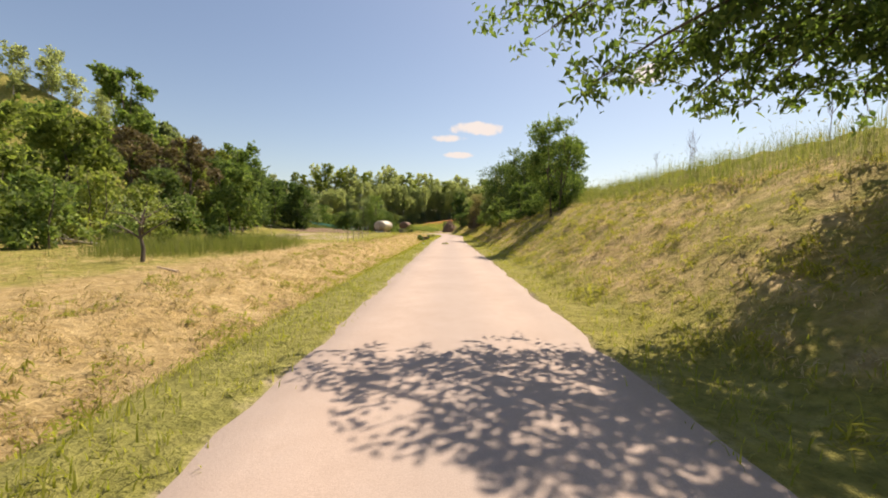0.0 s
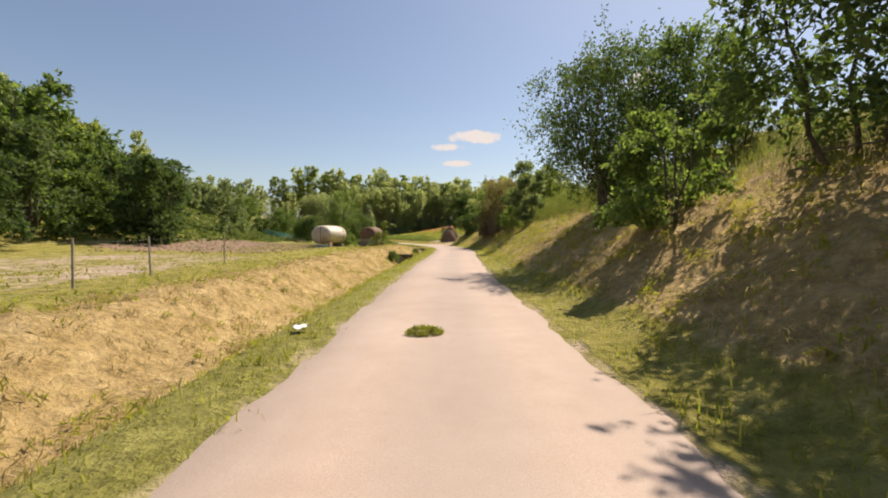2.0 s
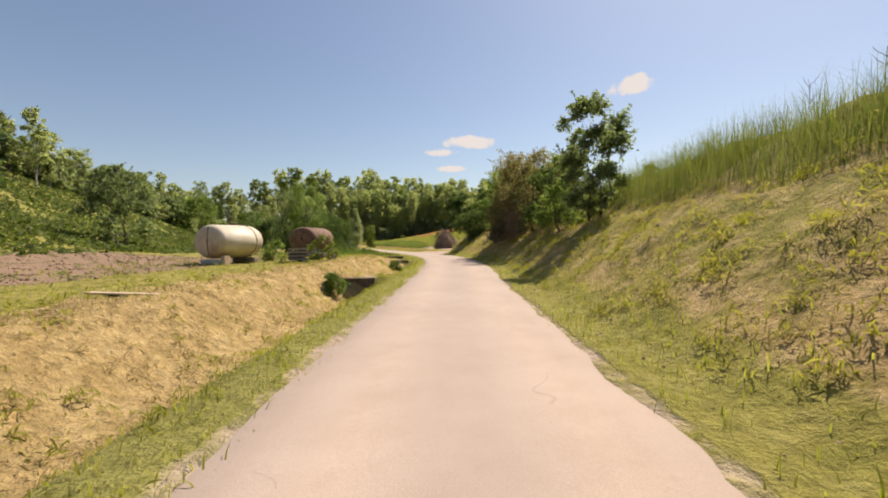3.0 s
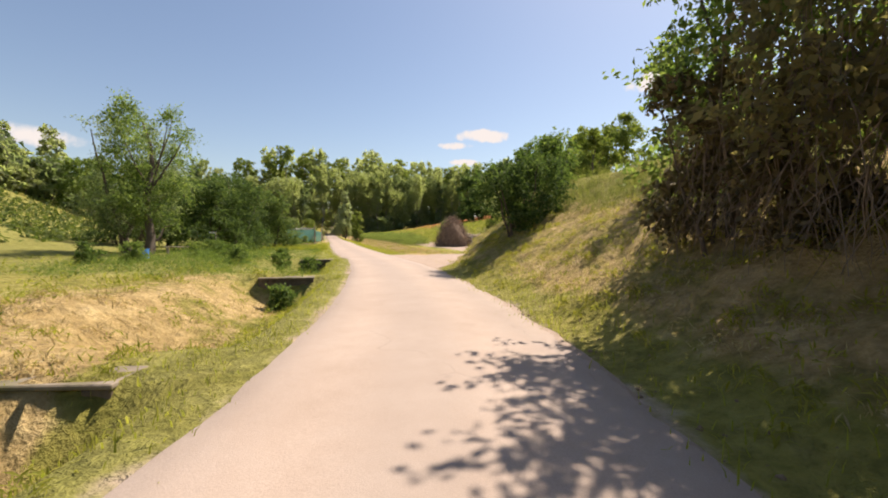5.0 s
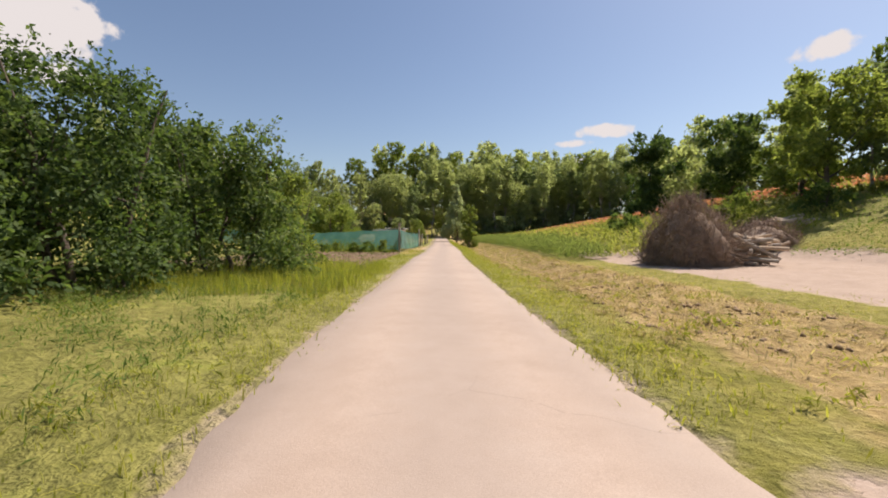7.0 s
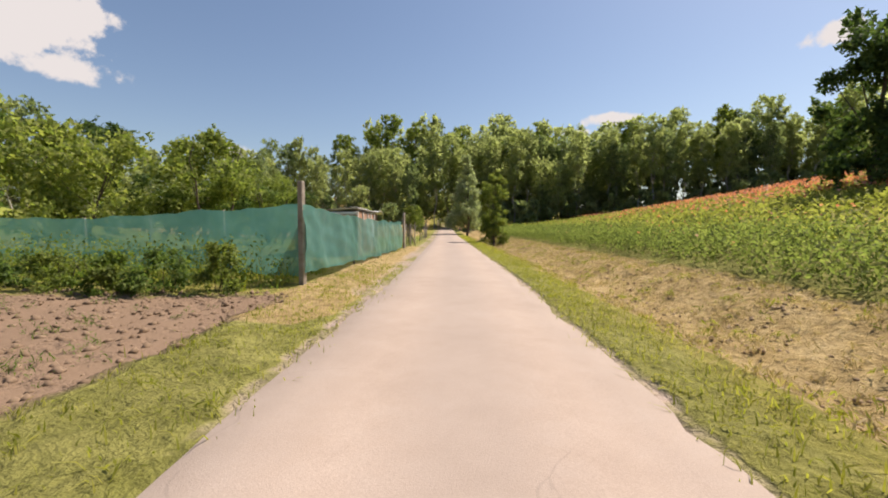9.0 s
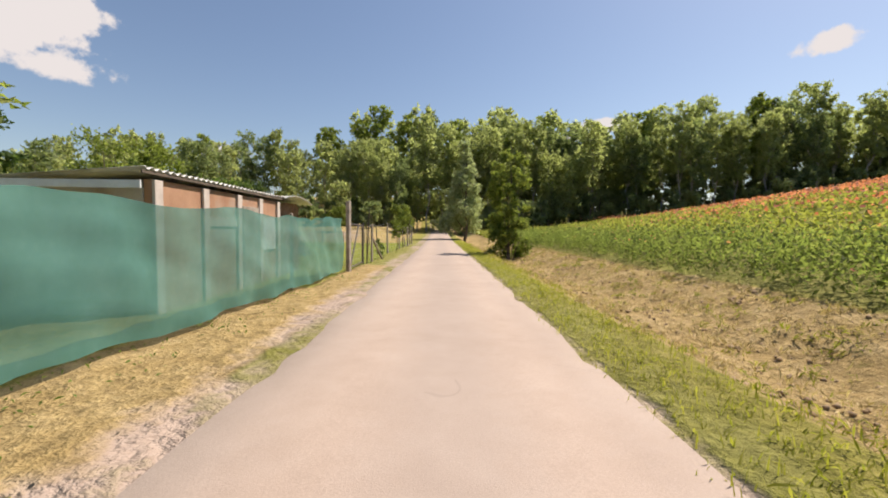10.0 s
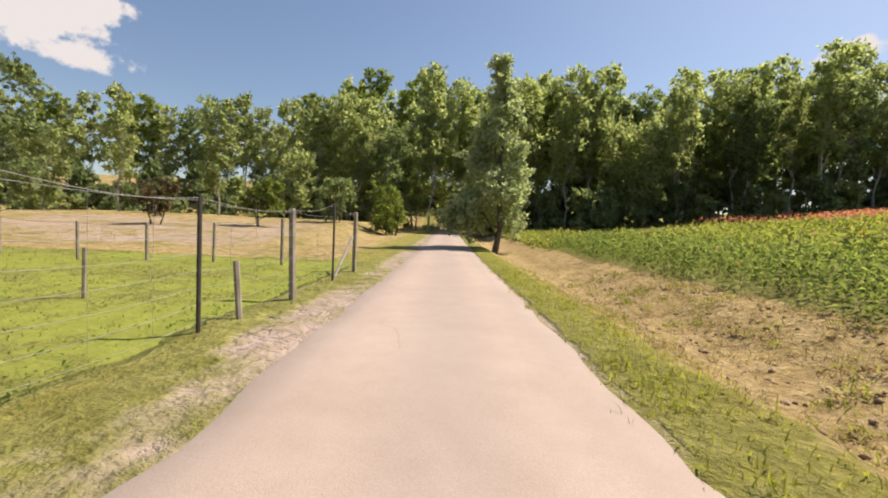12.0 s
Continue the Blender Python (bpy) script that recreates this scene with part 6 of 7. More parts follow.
def lane_fence():
    thing = tagged(new("lane_fence"), "wire mesh fence on mixed wooden, concrete and steel posts", "fence")
    rows = [(137.62, -2.88, 1.60, "steel", 0.02, (0, 0)), (138.5, -2.85, 1.52, "wood", 0.075, (0.02, 0.0)), (144.2, -2.95, 1.65, "concrete", 0.075, (-0.03, 0.0)), (149.0, -2.8, 1.55, "concrete", 0.075, (0.02, 0)),
            (151.0, -2.75, 1.52, "steel", 0.035, (0, 0)), (153.2, -2.55, 1.5, "wood", 0.09, (-0.05, 0)), (155.7, -2.6, 1.75, "steel", 0.035, (0, 0)), (157.6, -2.55, 1.62, "wood", 0.10, (0, 0)),
            (158.2, -4.8, 1.35, "wood", 0.08, (0, 0)), (158.2, -6.8, 1.15, "wood", 0.07, (0.03, 0)), (158.0, -8.6, 1.1, "wood", 0.07, (0, 0)), (157.8, -10.4, 1.1, "wood", 0.07, (-0.02, 0)),
            (157.6, -12.4, 1.1, "wood", 0.07, (0, 0)), (157.4, -14.6, 1.1, "wood", 0.07, (0, 0)), (157.0, -17.0, 1.1, "wood", 0.07, (0, 0))]
    spots = []
    for s, u, tall, kind, w, lean in rows:
        x, y, z = put(s, u)
        if kind == "steel":
            part("steel_post", rod((x, y, z - 0.2), (x, y, z + tall), w * 0.7, 8), STEEL, thing, "dark rusty steel post")
        else:
            part("wooden_post" if kind == "wood" else "concrete_post", post(x, y, z, tall, w, 0.92, lean), WOOD_GREY if kind == "wood" else CONCRETE, thing)
        spots.append((x, y, z, tall))
    for (x, y, z, t), (x2, y2, z2, t2) in zip(spots, spots[1:]):
        mesh_wires((x, y, z), (x2, y2, z2), 0.12, min(t, t2) - 0.06, 8, 0.5, thing, 0.0022)
        f = np.linspace(0, 1, 9)[:, None]
        a, b = np.array([x, y, z + t - 0.03]), np.array([x2, y2, z2 + t2 - 0.03])
        wire("top_wire", a + (b - a) * f - np.array([0, 0, 0.07]) * np.sin(np.pi * f), 0.0032, thing)
    # slanting braces and odd stakes
    x, y, z = put(138.55, -2.85)
    x2, y2, z2 = put(139.75, -2.6)
    part("brace", rod((x, y, z + 1.0), (x2, y2, z2), 0.045, 8), WOOD_GREY, thing)
    x, y, z = put(157.5, -2.6)
    x2, y2, z2 = put(156.2, -2.7)
    part("brace", rod((x, y, z + 0.95), (x2, y2, z2), 0.04, 8), WOOD_GREY, thing)
    x, y, z = put(143.4, -3.35)
    part("stake", rod((x, y, z - 0.1), (x - 0.12, y - 0.02, z + 1.5), 0.022, 7), STEEL, thing)
    x, y, z = put(151.7, -2.65)
    part("stake", rod((x, y, z - 0.1), (x - 0.08, y, z + 0.75), 0.04, 7), WOOD_GREY, thing)
    for s, u in ((144.5, -6.6), (149.5, -6.2), (152.5, -5.4)):
        x, y, z = put(s, u)
        part("stake", rod((x, y, z - 0.1), (x + 0.02, y, z + 0.75), 0.025, 6), WOOD_GREY, thing)


lane_fence()
stand(build_tree("sapling", 230, 1.95, 0.36, 0.025, 0.8, 900, 0.085, LEAF_LIGHT, "young staked fruit tree beside the fence", "tree", shape="tall", clumps=26, limbs=12), 146.6, -2.75)
stand(build_tree("climber", 231, 0.9, 0.35, 0.02, 0.05, 350, 0.10, LEAF_MID, "leafy plant at the foot of the thin stake", "plant", shape="bush", clumps=8, limbs=3), 143.2, -3.2)


def gate():
    thing = tagged(new("mesh_gate"), "dark steel-framed wire mesh gate with a slanting brace", "gate")
    a, b = np.array(put(134.95, -2.9)), np.array(put(137.1, -2.95))
    up = np.array([0, 0, 1.0])
    for name, p, q in (("top_rail", a + up * 1.45, b + up * 1.42), ("bottom_rail", a + up * 0.1, b + up * 0.07), ("stile", a + up * 0.08, a + up * 1.47), ("stile", b + up * 0.05, b + up * 1.44),
                       ("brace", a + up * 0.12, a * 0.35 + b * 0.65 + up * 1.43)):
        part(name, rod(p, q, 0.025, 8), STEEL, thing)
    mesh_wires(a, b, 0.12, 1.42, 9, 0.2, thing, 0.0022, 0.0)
    for k in range(2):
        p, q = a + up * (0.45 + 0.5 * k), a + up * (0.52 + 0.5 * k)
        part("hinge", rod(p, q, 0.036, 8), STEEL, thing)


gate()
for s, u, tall, w, m, lab in ((134.6, -2.88, 2.15, 0.13, CONCRETE, "tall square concrete gate post"),):
    x, y, z = put(s, u)
    thing = tagged(new("gate_post"), lab, "post")
    part("shaft", post(x, y, z, tall, w, 0.93), m, thing)
x, y, z = put(137.6, -2.88)
thing = tagged(new("steel_pole"), "tall thin dark steel pole at the gate", "post")
part("shaft", rod((x, y, z - 0.2), (x + 0.11, y, z + 2.10), 0.023, 8, 0.02), STEEL, thing)
part("cap", rod((x + 0.11, y, z + 2.10), (x + 0.111, y, z + 2.115), 0.024, 8), STEEL, thing)
x, y, z = put(137.25, -2.95)
thing = tagged(new("steel_pole"), "short dark steel pole at the gate", "post")
part("shaft", rod((x, y, z - 0.2), (x, y, z + 1.55), 0.028, 8), STEEL, thing)


# green netting on its posts
def net_fence():
    thing = tagged(new("netting_fence"), "green shade netting stretched on posts along the lane", "fence")
    rng = np.random.default_rng(5)

    def span(pts, tops, bottoms, cols):
        v, n = [], 17
        f = np.linspace(0, 1, cols)
        sk = np.linspace(0, 1, len(pts))
        us, ss = np.interp(f, sk, [p[1] for p in pts]), np.interp(f, sk, [p[0] for p in pts])
        tz, bz = np.interp(f, sk, tops), np.interp(f, sk, bottoms)
        x, y = place(ss, us)
        g = height(x, y)
        for r in range(n):
            t = r / (n - 1)
            push = 0.05 * np.sin(f * 33 + 2 * t) * math.sin(math.pi * t) + 0.02 * np.sin(f * 100 + 5 * t) + 0.016 * np.sin(f * 61 + 17 * t + 2 * np.sin(f * 23)) * np.sin(f * 9 + 6 * t)
            sag = -0.03 * np.abs(np.sin(f * len(pts) * 2.2)) * t
            v.append(np.stack([x + push, y + push * 0.3, g + bz + (tz - bz) * t + sag], 1))
        return np.vstack(v), n, cols
    v, n, c = span([(119.4, -3.44), (123.5, -3.36), (127.5, -3.2), (131, -3.05), (134.1, -2.95)], [1.82, 1.62, 1.58, 1.56, 1.62], [0.30, 0.16, 0.08, 0.08, 0.08], 150)
    sheet(v, n, c, NET, "netting", thing)
    v, n, c = span([(119.6, -3.5), (121.0, -6.5), (122.0, -11), (123.2, -18), (124.2, -26)], [1.82, 1.72, 1.5, 1.4, 1.4], [0.15] * 5, 50)
    sheet(v, n, c, NET, "netting", thing)
    for s, u, tall, w, m in ((119.6, -3.56, 2.33, 0.13, WOOD_GREY), (124.2, -3.5, 1.62, 0.06, WOOD_DARK), (130.8, -3.2, 1.6, 0.06, WOOD_GREY),
                             (121.8, -6.6, 1.75, 0.07, CONCRETE), (122.2, -9.0, 1.6, 0.06, WOOD_GREY), (122.6, -11.3, 1.5, 0.07, CONCRETE), (123.3, -17, 1.45, 0.07, WOOD_GREY)):
        x, y, z = put(s, u)
        part("post", post(x, y, z, tall, w, 0.95), m, thing)
    return thing


net_fence()


# the hut behind the netting
def corrugated(x0, x1, y0, y1, z_at, material, name, parent, pitch=0.16, amp=0.022, along_x=True, label=""):
    """Corrugated sheet over a rectangle; z_at(x, y) is its middle height; the ridges run along x or y."""
    nx = 5 if along_x else int((x1 - x0) / pitch * 6)
    ny = int((y1 - y0) / pitch * 6) if along_x else 5
    xs, ys = np.linspace(x0, x1, nx), np.linspace(y0, y1, ny)
    X, Y = np.meshgrid(xs, ys)
    w = np.sin((Y if along_x else X) / pitch * 2 * np.pi) * amp
    Z = np.vectorize(z_at)(X, Y) + w
    return sheet(np.stack([X.ravel(), Y.ravel(), Z.ravel()], 1), ny, nx, material, name, parent, 0.008, label)


def hut():
    thing = tagged(new("garden_hut"), "low brown plastered hut with a corrugated roof behind the netting", "hut")
    thing.matrix_world = local(128.3, -4.3, 0.02)
    # x: minus is away from the lane; y along the lane; four metres eighty long, two sixty deep
    part("wall", box(-0.12, 0, 0, 4.8, -0.1, 1.98, 0.01), PLASTER, thing, "brown plastered wall")
    part("wall", box(-2.6, -0.123, 0, 0.12, -0.1, 1.86, 0.01), PALE, thing, "pale rendered end wall")
    part("wall", box(-2.6, -0.123, 4.68, 4.8, -0.1, 1.86, 0.01), PALE, thing)
    part("wall", box(-2.72, -2.603, 0, 4.8, -0.1, 1.8, 0.01), PLASTER, thing)
    for y in (0.0, 1.25, 2.5, 3.55, 4.62):
        part("pilaster", box(0.002, 0.05, y, y + 0.18, -0.1, 1.97, 0.006), PALE, thing)
    part("band", box(0.003, 0.03, 1.44, 2.49, 1.30, 1.46, 0.006), PALE, thing)
    part("window_panel", box(0.004, 0.04, 3.75, 4.5, 0.75, 1.55, 0.006), WHITE, thing, "whitewashed boarded window")
    part("door", box(0.004, 0.05, 2.72, 3.5, 0.0, 1.75, 0.006), WOOD_GREY, thing, "grey plank door")
    part("panel", box(-1.5, -0.5, -0.03, -0.003, 0.2, 1.6, 0.005), WHITE, thing, "pale sheet leaning on the end wall")
    corrugated(-2.95, 0.10, -0.3, 5.0, lambda x, y: 2.10 + 0.075 * x, ROOFING, "roof", thing, label="pale corrugated roof, dark along the eaves")
    part("eaves_board", box(0.06, 0.085, -0.3, 5.0, 2.03, 2.075, 0.004), WOOD_DARK, thing)
    part("eaves_board", box(-2.9, 0.05, -0.30, -0.27, 1.82, 1.93, 0.004), WHITE, thing, "white painted edge board")


hut()


def plank_hut():
    thing = tagged(new("plank_hut"), "small hut of upright brown planks under a curved sheet roof", "hut")
    thing.matrix_world = local(133.4, -4.5, 0.02)
    part("core", box(-2.1, -0.03, 0.03, 1.5, -0.1, 2.04, 0.01), WOOD_DARK, thing)
    rng = random.Random(3)
    y = 0.0
    while y < 1.5:
        w = rng.uniform(0.10, 0.15)
        part("plank", box(-0.026, 0.0 + rng.uniform(0, 0.012), y, y + w - 0.008, -0.05, 2.06 + rng.uniform(-0.05, 0.03), 0.004), PLANK, thing)
        y += w
    x = -2.1
    while x < -0.05:
        w = rng.uniform(0.11, 0.16)
        part("plank", box(x, x + w - 0.008, -0.002, 0.026, -0.05, 2.06 + rng.uniform(-0.05, 0.03), 0.004), PLANK, thing)
        x += w
    corrugated(-2.3, 0.35, -0.25, 1.85, lambda x, y: 2.22 - 0.10 * (y - 0.6) ** 2 + 0.02 * x, ROOFING, "roof", thing, along_x=False, label="thin curved sheet roof")


plank_hut()


# beehives, wood piles and garden things
def beehive(colour, label, s, u, tall=0.62, w=0.38, base=0.18):
    thing = tagged(new("beehive"), label, "beehive", group="beehives")
    thing.matrix_world = local(s, u)
    h = (tall - 0.06) / 2
    for k in range(2):
        part("box", box(-w / 2, w / 2, -w / 2, w / 2, base + k * h + 0.004, base + (k + 1) * h, 0.008), colour, thing)
    part("lid", box(-w / 2 - 0.02, w / 2 + 0.02, -w / 2 - 0.02, w / 2 + 0.02, base + 2 * h + 0.002, base + 2 * h + 0.05, 0.006), ROOFING, thing, "grey sheet lid")
    part("entrance", box(-0.1, 0.1, -w / 2 - 0.012, -w / 2 - 0.001, base + 0.03, base + 0.06), WOOD_DARK, thing)
    part("stand", box(-w / 2, w / 2, -w / 2 + 0.02, w / 2 - 0.02, -0.03, base, 0.01), WOOD_GREY, thing)


for k, (col, lab) in enumerate(((RED, "red wooden beehive on a low stand"), (BLUE, "blue wooden beehive on a low stand"), (YELLOW, "yellow wooden beehive on a low stand"), (PINK, "faded pink beehive on a low stand"))):
    beehive(col, lab, 151.5 + 0.06 * k, -14.4 + 0.40 * k, 0.66, 0.33)
for k, (col, lab) in enumerate(((RED, "small red beehive on the lawn"), (BLUE, "small blue beehive on the lawn"), (WHITE, "small white beehive on the lawn"), (RED, "small red beehive at the row's end"))):
    beehive(col, lab, 151.9, -12.75 + 0.33 * k, 0.38, 0.28, 0.10)


def pile(name, label, s, u, n, length, r, wide, tall, material, ends=None, seed=1, messy=0.3, turn=0.0, category="wood pile"):
    """A heap of single logs or boards, each a bar of its own size and lie, in one mesh a kind."""
    rng = np.random.default_rng(seed)
    thing = tagged(new(name), label, category)
    thing.matrix_world = local(s, u, turn)
    for k in range(n):
        f = rng.random() ** 1.4
        z = tall * f * 0.95 + r
        x = rng.uniform(-1, 1) * wide * (1 - 0.8 * f)
        a = rng.normal() * messy
        l = length * rng.uniform(0.6, 1.1) / 2
        d = np.array([math.sin(a), math.cos(a), rng.normal() * messy * 0.35]) * l
        c = np.array([x, rng.normal() * 0.12 * length, z + abs(d[2])])
        part("log", rod(c - d, c + d, r * rng.uniform(0.6, 1.3), 7), material if rng.random() < 0.7 or ends is None else ends, thing)


pile("log_stack", "stack of split firewood beside the garden path", 142.4, -9.2, 46, 0.8, 0.06, 0.75, 0.75, WOOD_GREY, CUTWOOD, 3, 0.15)
pile("board_pile", "untidy pile of pale boards and offcuts on the grass", 144.6, -9.9, 26, 1.1, 0.04, 0.8, 0.45, CUTWOOD, WOOD_GREY, 4, 0.7)
thing = tagged(new("white_crate"), "white plastic crate with a red band on the grass", "crate")
thing.matrix_world = local(146.5, -13.5)
part("body", box(-0.35, 0.35, -0.3, 0.3, 0, 0.5, 0.03), WHITE, thing)
part("band", box(-0.355, 0.355, -0.305, 0.305, 0.3, 0.38, 0.004), RED, thing)


def brush_heap(name, label, s, u, tall, wide, twigs, seed, material, leafy=0, category="brushwood"):
    """A heap of thin branches thrown together, thick below and ragged above."""
    rng = np.random.default_rng(seed)
    thing = tagged(new(name), label, category)
    thing.matrix_world = local(s, u)
    n = 10
    th, hh = np.meshgrid(np.linspace(0, 2 * np.pi, 19), np.linspace(0, 1, n))
    rr = (1 - hh ** 2.4) ** 0.75 * (1 + 0.16 * np.sin(2 * th + seed) + 0.12 * np.sin(5 * th + 4 * hh)) * wide * 0.8
    core = np.stack([(np.cos(th) * rr).ravel(), (np.sin(th) * rr).ravel(), (hh * tall * 0.8 - 0.1).ravel()], 1)
    sheet(core, n, 19, material, "core", thing)
    pieces = []
    for k in range(twigs):
        a, h = rng.random() * 6.28, rng.random() ** 1.3
        r0 = (1 - h ** 2.4) ** 0.75 * wide * (0.86 + 0.15 * math.sin(2 * a + seed) + 0.12 * math.sin(5 * a + 4 * h))
        p = np.array([math.cos(a) * r0, math.sin(a) * r0, h * tall * 0.88])
        out = np.array([math.cos(a), math.sin(a), 0])
        d = out * rng.uniform(-0.2, 0.7) + np.array([0, 0, rng.choice([-1.0, 1.0]) * rng.uniform(0.3, 1.0)]) + rng.normal(size=3) * 0.45
        d /= np.linalg.norm(d)
        l = rng.uniform(0.25, 1.0) * wide * 0.4
        r = rng.uniform(0.005, 0.016)
        q = p + d * l
        q[2] = max(q[2], 0.02)
        pieces.append(tube([p - d * l * 0.6, p + rng.normal(size=3) * 0.04, q], [r, r * 0.8, r * 0.3], 4))
    v, f = joined(pieces)
    new("brushwood", np_mesh("brushwood", v, f, material)).parent = thing
    if leafy:
        pts = crown_points(rng, [(0, 0, tall * 0.45, wide * 0.8)], leafy, 0.8)
        v, f = leaf_quads(rng, pts[pts[:, 2] > 0.05], 0.07)
        new("leaves", np_mesh("leaves", v, f, LEAF_DRY)).parent = thing


brush_heap("brush_heap", "tall brown heap of cut branches at the yard's edge", 105.0, 10.9, 3.3, 2.0, 2600, 11, TWIGS)
pile("log_heap", "heap of pale cut trunks and branches beside the brushwood", 103.9, 12.9, 34, 1.9, 0.07, 1.1, 1.1, WOOD_GREY, CUTWOOD, 6, 0.6, 0.9)
brush_heap("brush_heap", "low brown heap of brushwood at the back of the yard", 110.4, 18.4, 1.5, 2.1, 1200, 12, TWIGS)
pile("log_heap", "felled pale trunks lying at the back of the yard", 112.0, 21.0, 9, 3.2, 0.13, 0.8, 0.4, CUTWOOD, WOOD_GREY, 8, 0.25, 1.4)
brush_heap("brush_heap", "grey-brown heap of garden cuttings on the lawn", 141.6, -7.2, 0.95, 0.75, 500, 13, TWIGS, 700)


def shed():
    thing = tagged(new("ochre_shed"), "long low ochre-rendered shed with a flat sheet roof", "shed")
    thing.matrix_world = local(108.2, 29.6, radians(0), -0.15)
    part("wall", box(0, 9.5, 0, 0.2, -0.6, 2.75, 0.01), OCHRE, thing, "ochre rendered long wall")
    part("wall", box(0, 0.2, 0.203, 4.5, -0.6, 2.75, 0.01), OCHRE, thing)
    part("wall", box(9.3, 9.5, 0.203, 4.5, -0.6, 2.75, 0.01), OCHRE, thing)
    part("wall", box(0.203, 9.297, 4.3, 4.5, -0.6, 2.75, 0.01), OCHRE, thing)
    part("plinth", box(-0.03, 9.53, -0.035, -0.003, -0.6, 0.12, 0.006), CONCRETE, thing)
    part("sign", box(1.75, 2.25, -0.03, -0.003, 1.35, 1.75, 0.004), WHITE, thing, "small white blank board")
    corrugated(-0.35, 9.85, -0.4, 4.9, lambda x, y: 2.84 + 0.02 * y, RUST, "roof", thing, along_x=False, label="rusty corrugated roof edge")


shed()

# small things by the fruit trees
thing = tagged(new("marker_post"), "thin pale post with a fluttering white strip", "post")
x, y, z = put(90.2, -8.2)
part("shaft", rod((x, y, z - 0.1), (x, y, z + 1.3), 0.018, 7), WOOD_GREY, thing)
part("strip", box(x - 0.38, x, y - 0.004, y + 0.004, z + 1.19, z + 1.27), WHITE, thing)
thing = tagged(new("bench"), "low weathered plank bench in the long grass", "bench")
thing.matrix_world = local(89.2, -9.6)
part("seat", box(-0.8, 0.8, -0.13, 0.13, 0.40, 0.44, 0.006), WOOD_GREY, thing)
for x in (-0.65, 0.65):
    part("leg", box(x - 0.04, x + 0.04, -0.1, 0.1, -0.05, 0.40, 0.006), WOOD_GREY, thing)
thing = tagged(new("blue_barrel"), "blue plastic barrel standing under the fruit tree", "barrel")
thing.matrix_world = local(86.1, -10.2)
part("body", rod((0, 0, 0), (0, 0, 0.42), 0.16, 16), BLUE, thing)
part("rim", rod((0, 0, 0.422), (0, 0, 0.44), 0.17, 16), BLUE, thing)
thing = tagged(new("plank"), "weathered plank lying in the cut grass", "plank")
thing.matrix_world = local(47.2, -6.3, radians(75), 0.06)
part("board", box(-0.08, 0.08, -0.9, 0.9, 0, 0.03, 0.004), CUTWOOD, thing)
thing = tagged(new("branch"), "pale bare branch lying in the mown meadow", "branch")
thing.matrix_world = local(10.5, -7.6, radians(60), 0.05)
part("stick", rod((0, -0.5, 0), (0, 0.6, 0.06), 0.035, 7, 0.02), CUTWOOD, thing)
for k, (s, u) in enumerate([(38.5, 1.95), (40.2, 2.0), (41.5, 2.05), (59, 2.0), (61.5, 2.05), (63.8, 1.98), (66, 2.05), (37.2, 2.1), (64.9, 2.2)]):
    thing = tagged(new("stone"), "loose brown stone at the lane's crumbling edge", "stone", group="edge stones")
    x, y, z = put(s, u)
    bm = bmesh.new()
    bmesh.ops.create_icosphere(bm, subdivisions=2, radius=0.045 + 0.015 * (k % 3))
    for v in bm.verts:
        v.co *= 1 + 0.25 * noise.noise(v.co * 9 + Vector((k, 0, 0)))
        v.co.z *= 0.6
    bm.transform(Matrix.Translation((x, y, z + 0.02)))
    part("body", bm, STONE, thing)


# ---- small things ----
def grass_clump():
    """A clod of cut grass dropped on the lane."""
    rng = np.random.default_rng(71)
    thing = tagged(new("grass_clump"), "clod of cut green grass lying on the lane", "grass")
    n = 420
    r, a = np.sqrt(rng.random(n)), rng.random(n) * 2 * np.pi
    p = np.stack([0.26 * r * np.cos(a), 0.16 * r * np.sin(a), 0.02 + 0.09 * (1 - r * r) * rng.uniform(0.4, 1.0, n)], 1)
    v, q = leaf_quads(rng, p, 0.11, 0.12, 0.0, 0.8)
    new("blades", np_mesh("blades", v, q, GRASS)).parent = thing
    x, y = place(31.1, -0.4)
    thing.matrix_world = Matrix.Translation((float(x[0]), float(y[0]), 0.02))


grass_clump()


def paper_scrap():
    thing = tagged(new("paper_scrap"), "crumpled white paper scrap at the lane's edge", "litter")
    rng = random.Random(5)
    pts = [(0.045 * i - 0.09 + rng.uniform(-0.01, 0.01), 0.045 * j - 0.09, 0.03 + rng.uniform(0, 0.035)) for i in range(5) for j in range(5)]
    thing.matrix_world = local(31.3, -2.1, 0.4, 0.03)
    sheet(pts, 5, 5, WHITE, "sheet", thing, 0.002)


paper_scrap()


def wooden_trestle():
    """Low weathered frame of poles in the meadow."""
    thing = tagged(new("wooden_trestle"), "low weathered wooden trestle standing in the meadow", "trestle")
    thing.matrix_world = local(32.4, -12.8, 0.2)
    for x in (-0.4, 0.4):
        part("leg", rod((x - 0.12, -0.12, -0.1), (x, 0, 0.42), 0.026, 7, 0.022), WOOD_GREY, thing)
        part("leg", rod((x + 0.12, 0.12, -0.1), (x, 0.02, 0.42), 0.026, 7, 0.022), WOOD_GREY, thing)
    part("rail", rod((-0.6, 0, 0.40), (0.6, 0.02, 0.36), 0.03, 8, 0.025), WOOD_GREY, thing)


wooden_trestle()


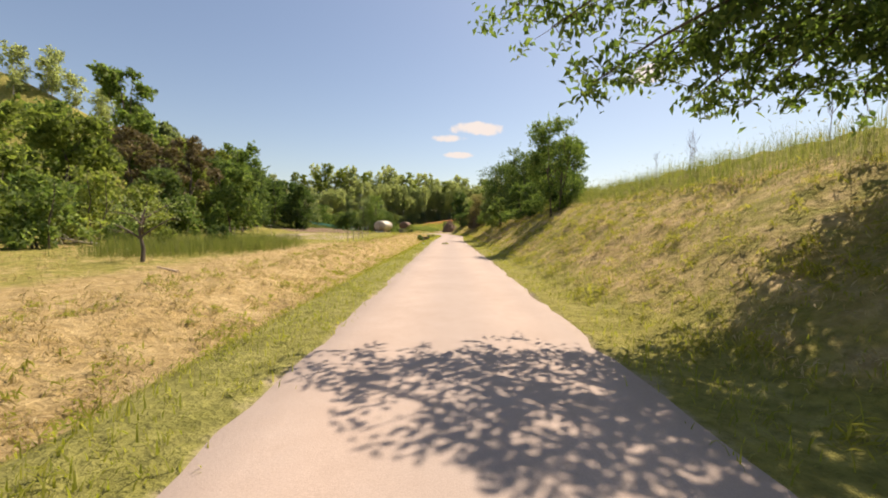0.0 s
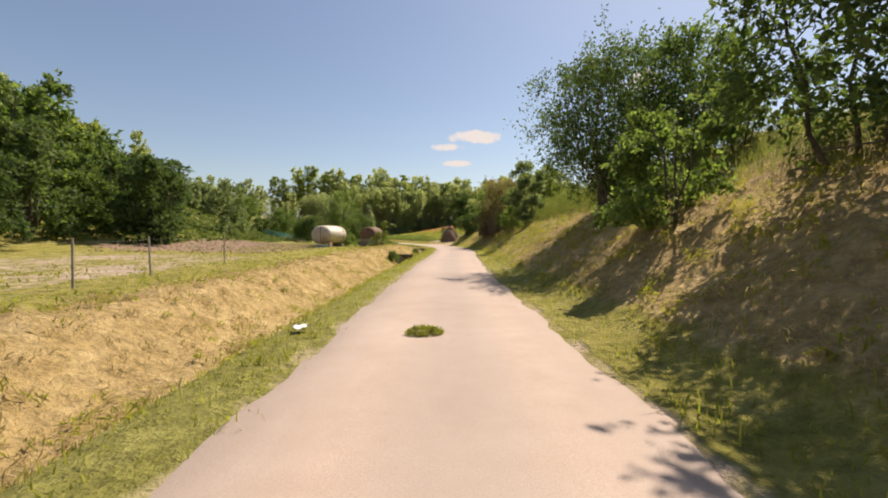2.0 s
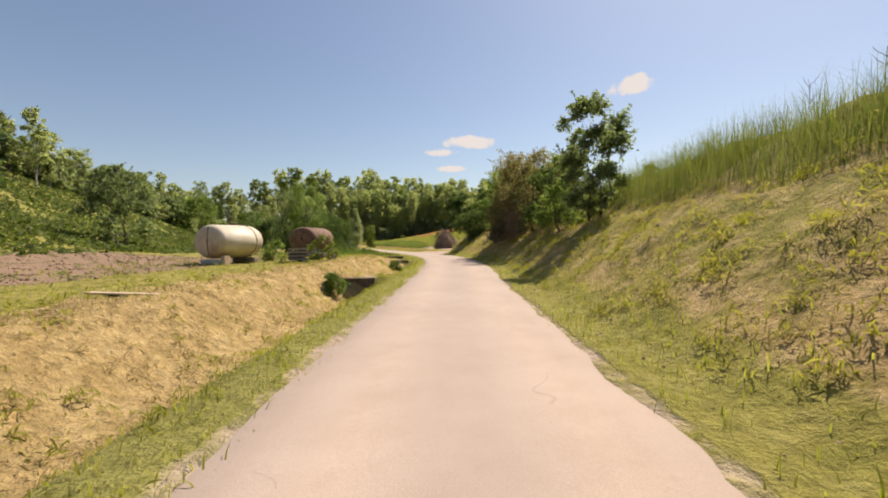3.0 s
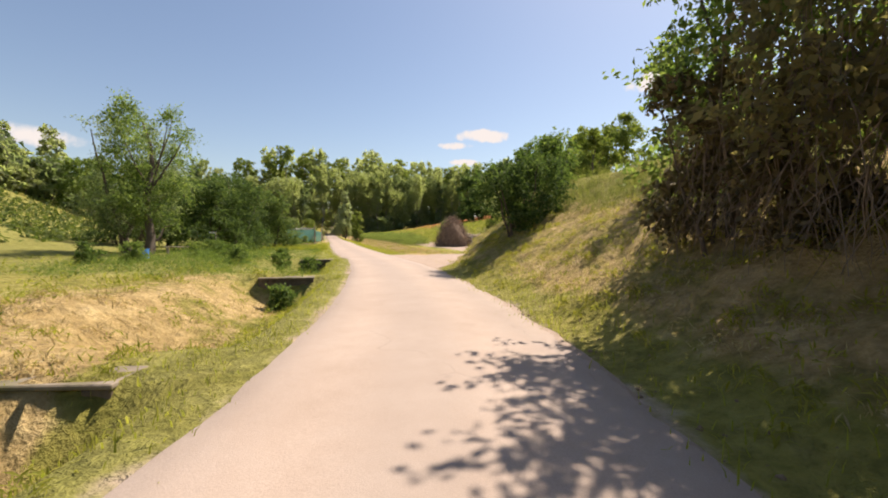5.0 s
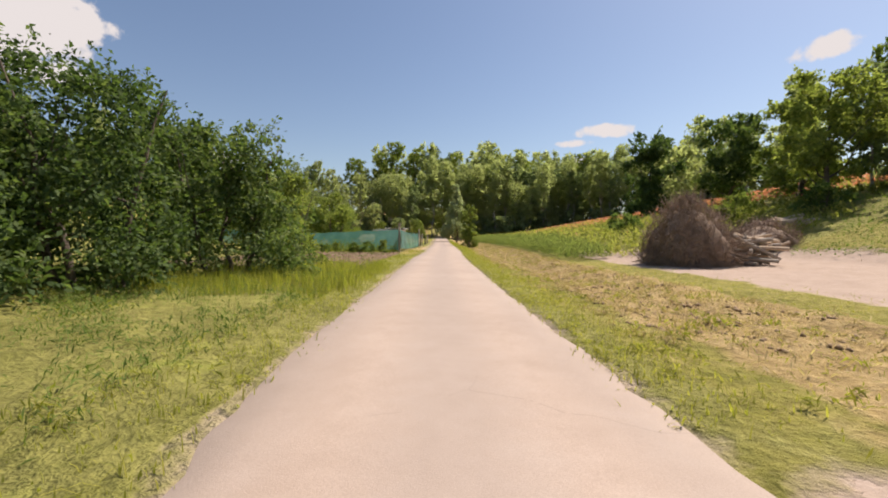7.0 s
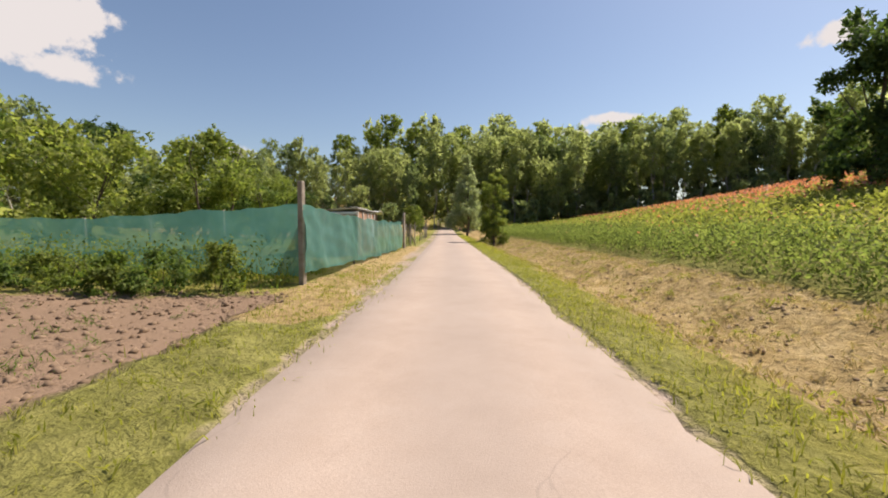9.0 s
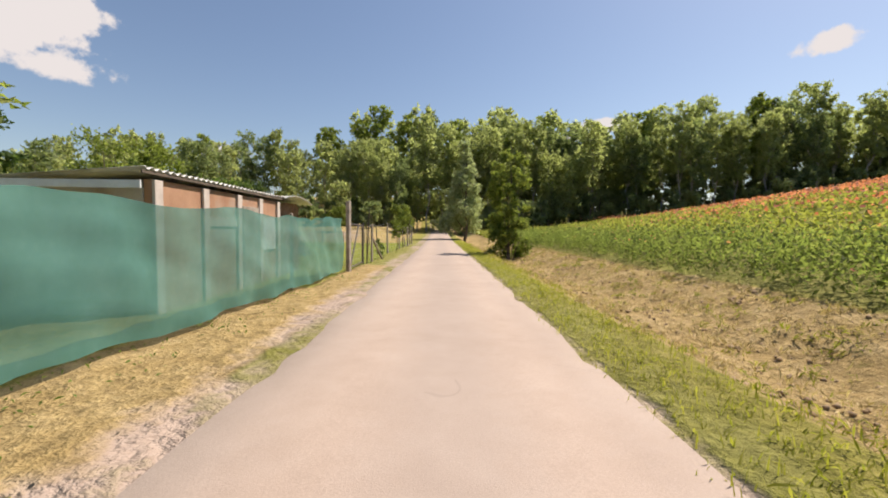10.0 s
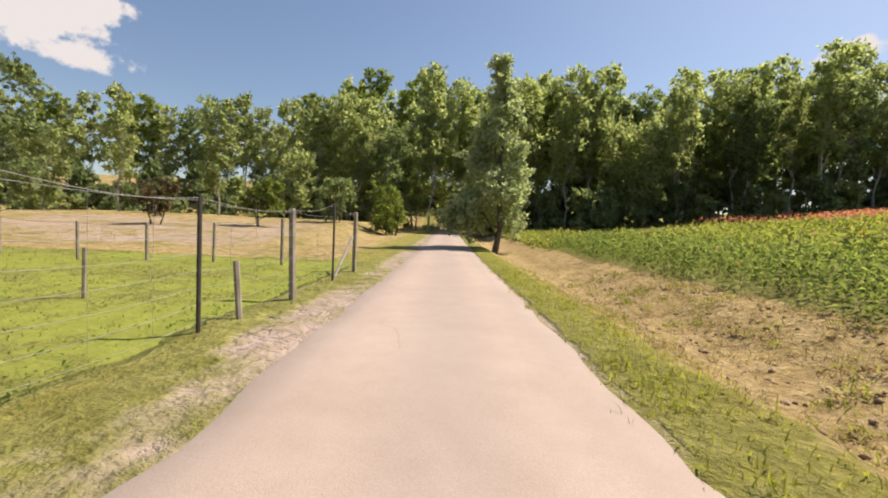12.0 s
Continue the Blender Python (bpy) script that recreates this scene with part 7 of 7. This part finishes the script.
def garden_marker():
    thing = tagged(new("garden_marker"), "thin stick with a tilted white board in the weeds", "marker")
    thing.matrix_world = local(92.6, -12.2, 0.3)
    part("stick", rod((0, 0, -0.2), (0.02, 0, 1.25), 0.016, 7), WOOD_GREY, thing)
    part("board", box(-0.42, 0.12, -0.03, -0.012, 1.16, 1.26, 0.004), WHITE, thing, "white painted board")


garden_marker()


def dry_stalk(s, u, tall, seed):
    """One dead stalk with short side twigs."""
    rng = np.random.default_rng(seed)
    thing = tagged(new("dry_stalk"), "bare dry weed stalk standing above the grass", "weed", group="dry stalks")
    pieces = [tube([(0, 0, -0.1), (0.02, 0.01, tall * 0.5), (0.0, 0.03, tall)], [0.009, 0.007, 0.003], 5)]
    for k in range(12):
        z, a = tall * rng.uniform(0.35, 0.95), rng.random() * 6.28
        l = rng.uniform(0.12, 0.3)
        pieces.append(tube([(0.01, 0.02, z), (l * 0.5 * math.cos(a), l * 0.5 * math.sin(a), z + l * 0.6), (l * 0.7 * math.cos(a), l * 0.7 * math.sin(a), z + l)], [0.005, 0.004, 0.002], 4))
    v, f = joined(pieces)
    new("stem", np_mesh("stem", v, f, VINE)).parent = thing
    stand(thing, s, u, rng.random() * 6)


for k, (s, u, tall) in enumerate([(13.0, 7.6, 1.5), (13.4, 7.9, 1.2), (12.7, 7.4, 1.0), (46.5, 7.8, 0.85), (47.5, 8.0, 0.8), (49.0, 7.9, 0.9), (9.0, 8.2, 1.1), (16.0, 8.0, 1.1)]):
    dry_stalk(s, u, tall, 80 + k)


def fallen_trunk(s, u, length, r, turn, seed):
    thing = tagged(new("fallen_branch"), "bare grey fallen branch at the meadow's edge", "branch", group="fallen branches")
    rng = np.random.default_rng(seed)
    pts = [np.array([0.08 * rng.normal(), y, r + 0.12 * rng.random() * y]) for y in np.linspace(0, length, 5)]
    pieces = [tube(pts, np.linspace(r, r * 0.3, 5), 7)]
    for k in range(7):
        b = pts[rng.integers(1, 5)]
        d = rng.normal(size=3) * [0.6, 0.5, 0.2] + [0, 0.3, 0.4]
        pieces.append(tube([b, b + d * 0.5, b + d + rng.normal(size=3) * 0.1], [r * 0.4, r * 0.28, r * 0.1], 5))
    v, f = joined(pieces)
    thing.matrix_world = local(s, u, turn)
    new("wood", np_mesh("wood", v, f, WOOD_GREY, True)).parent = thing


fallen_trunk(19.5, -17.5, 2.6, 0.08, 1.1, 1)
fallen_trunk(21.0, -18.6, 2.0, 0.07, 2.0, 2)
fallen_trunk(18.2, -19.0, 1.8, 0.06, 0.3, 3)


# bushy weeds in front of the netting
for k, (s, u, r, tall) in enumerate([(118.3, -4.7, 0.65, 1.1), (118.2, -5.8, 0.7, 0.95), (118.4, -7.2, 0.6, 0.9), (118.6, -8.3, 0.65, 0.85), (118.7, -9.3, 0.55, 0.7), (119.2, -10.6, 0.6, 0.7), (118.0, -6.6, 0.45, 0.6)]):
    stand(build_tree("weed_clump", 240 + k, tall, r, 0.015, 0.03, 1300, 0.085, (LEAF_LIGHT, LEAF_MID, CROP_LEAF)[k % 3], "tall bushy weeds before the green netting", "weeds", shape="bush", stems=4, clumps=14, limbs=4), s, u)
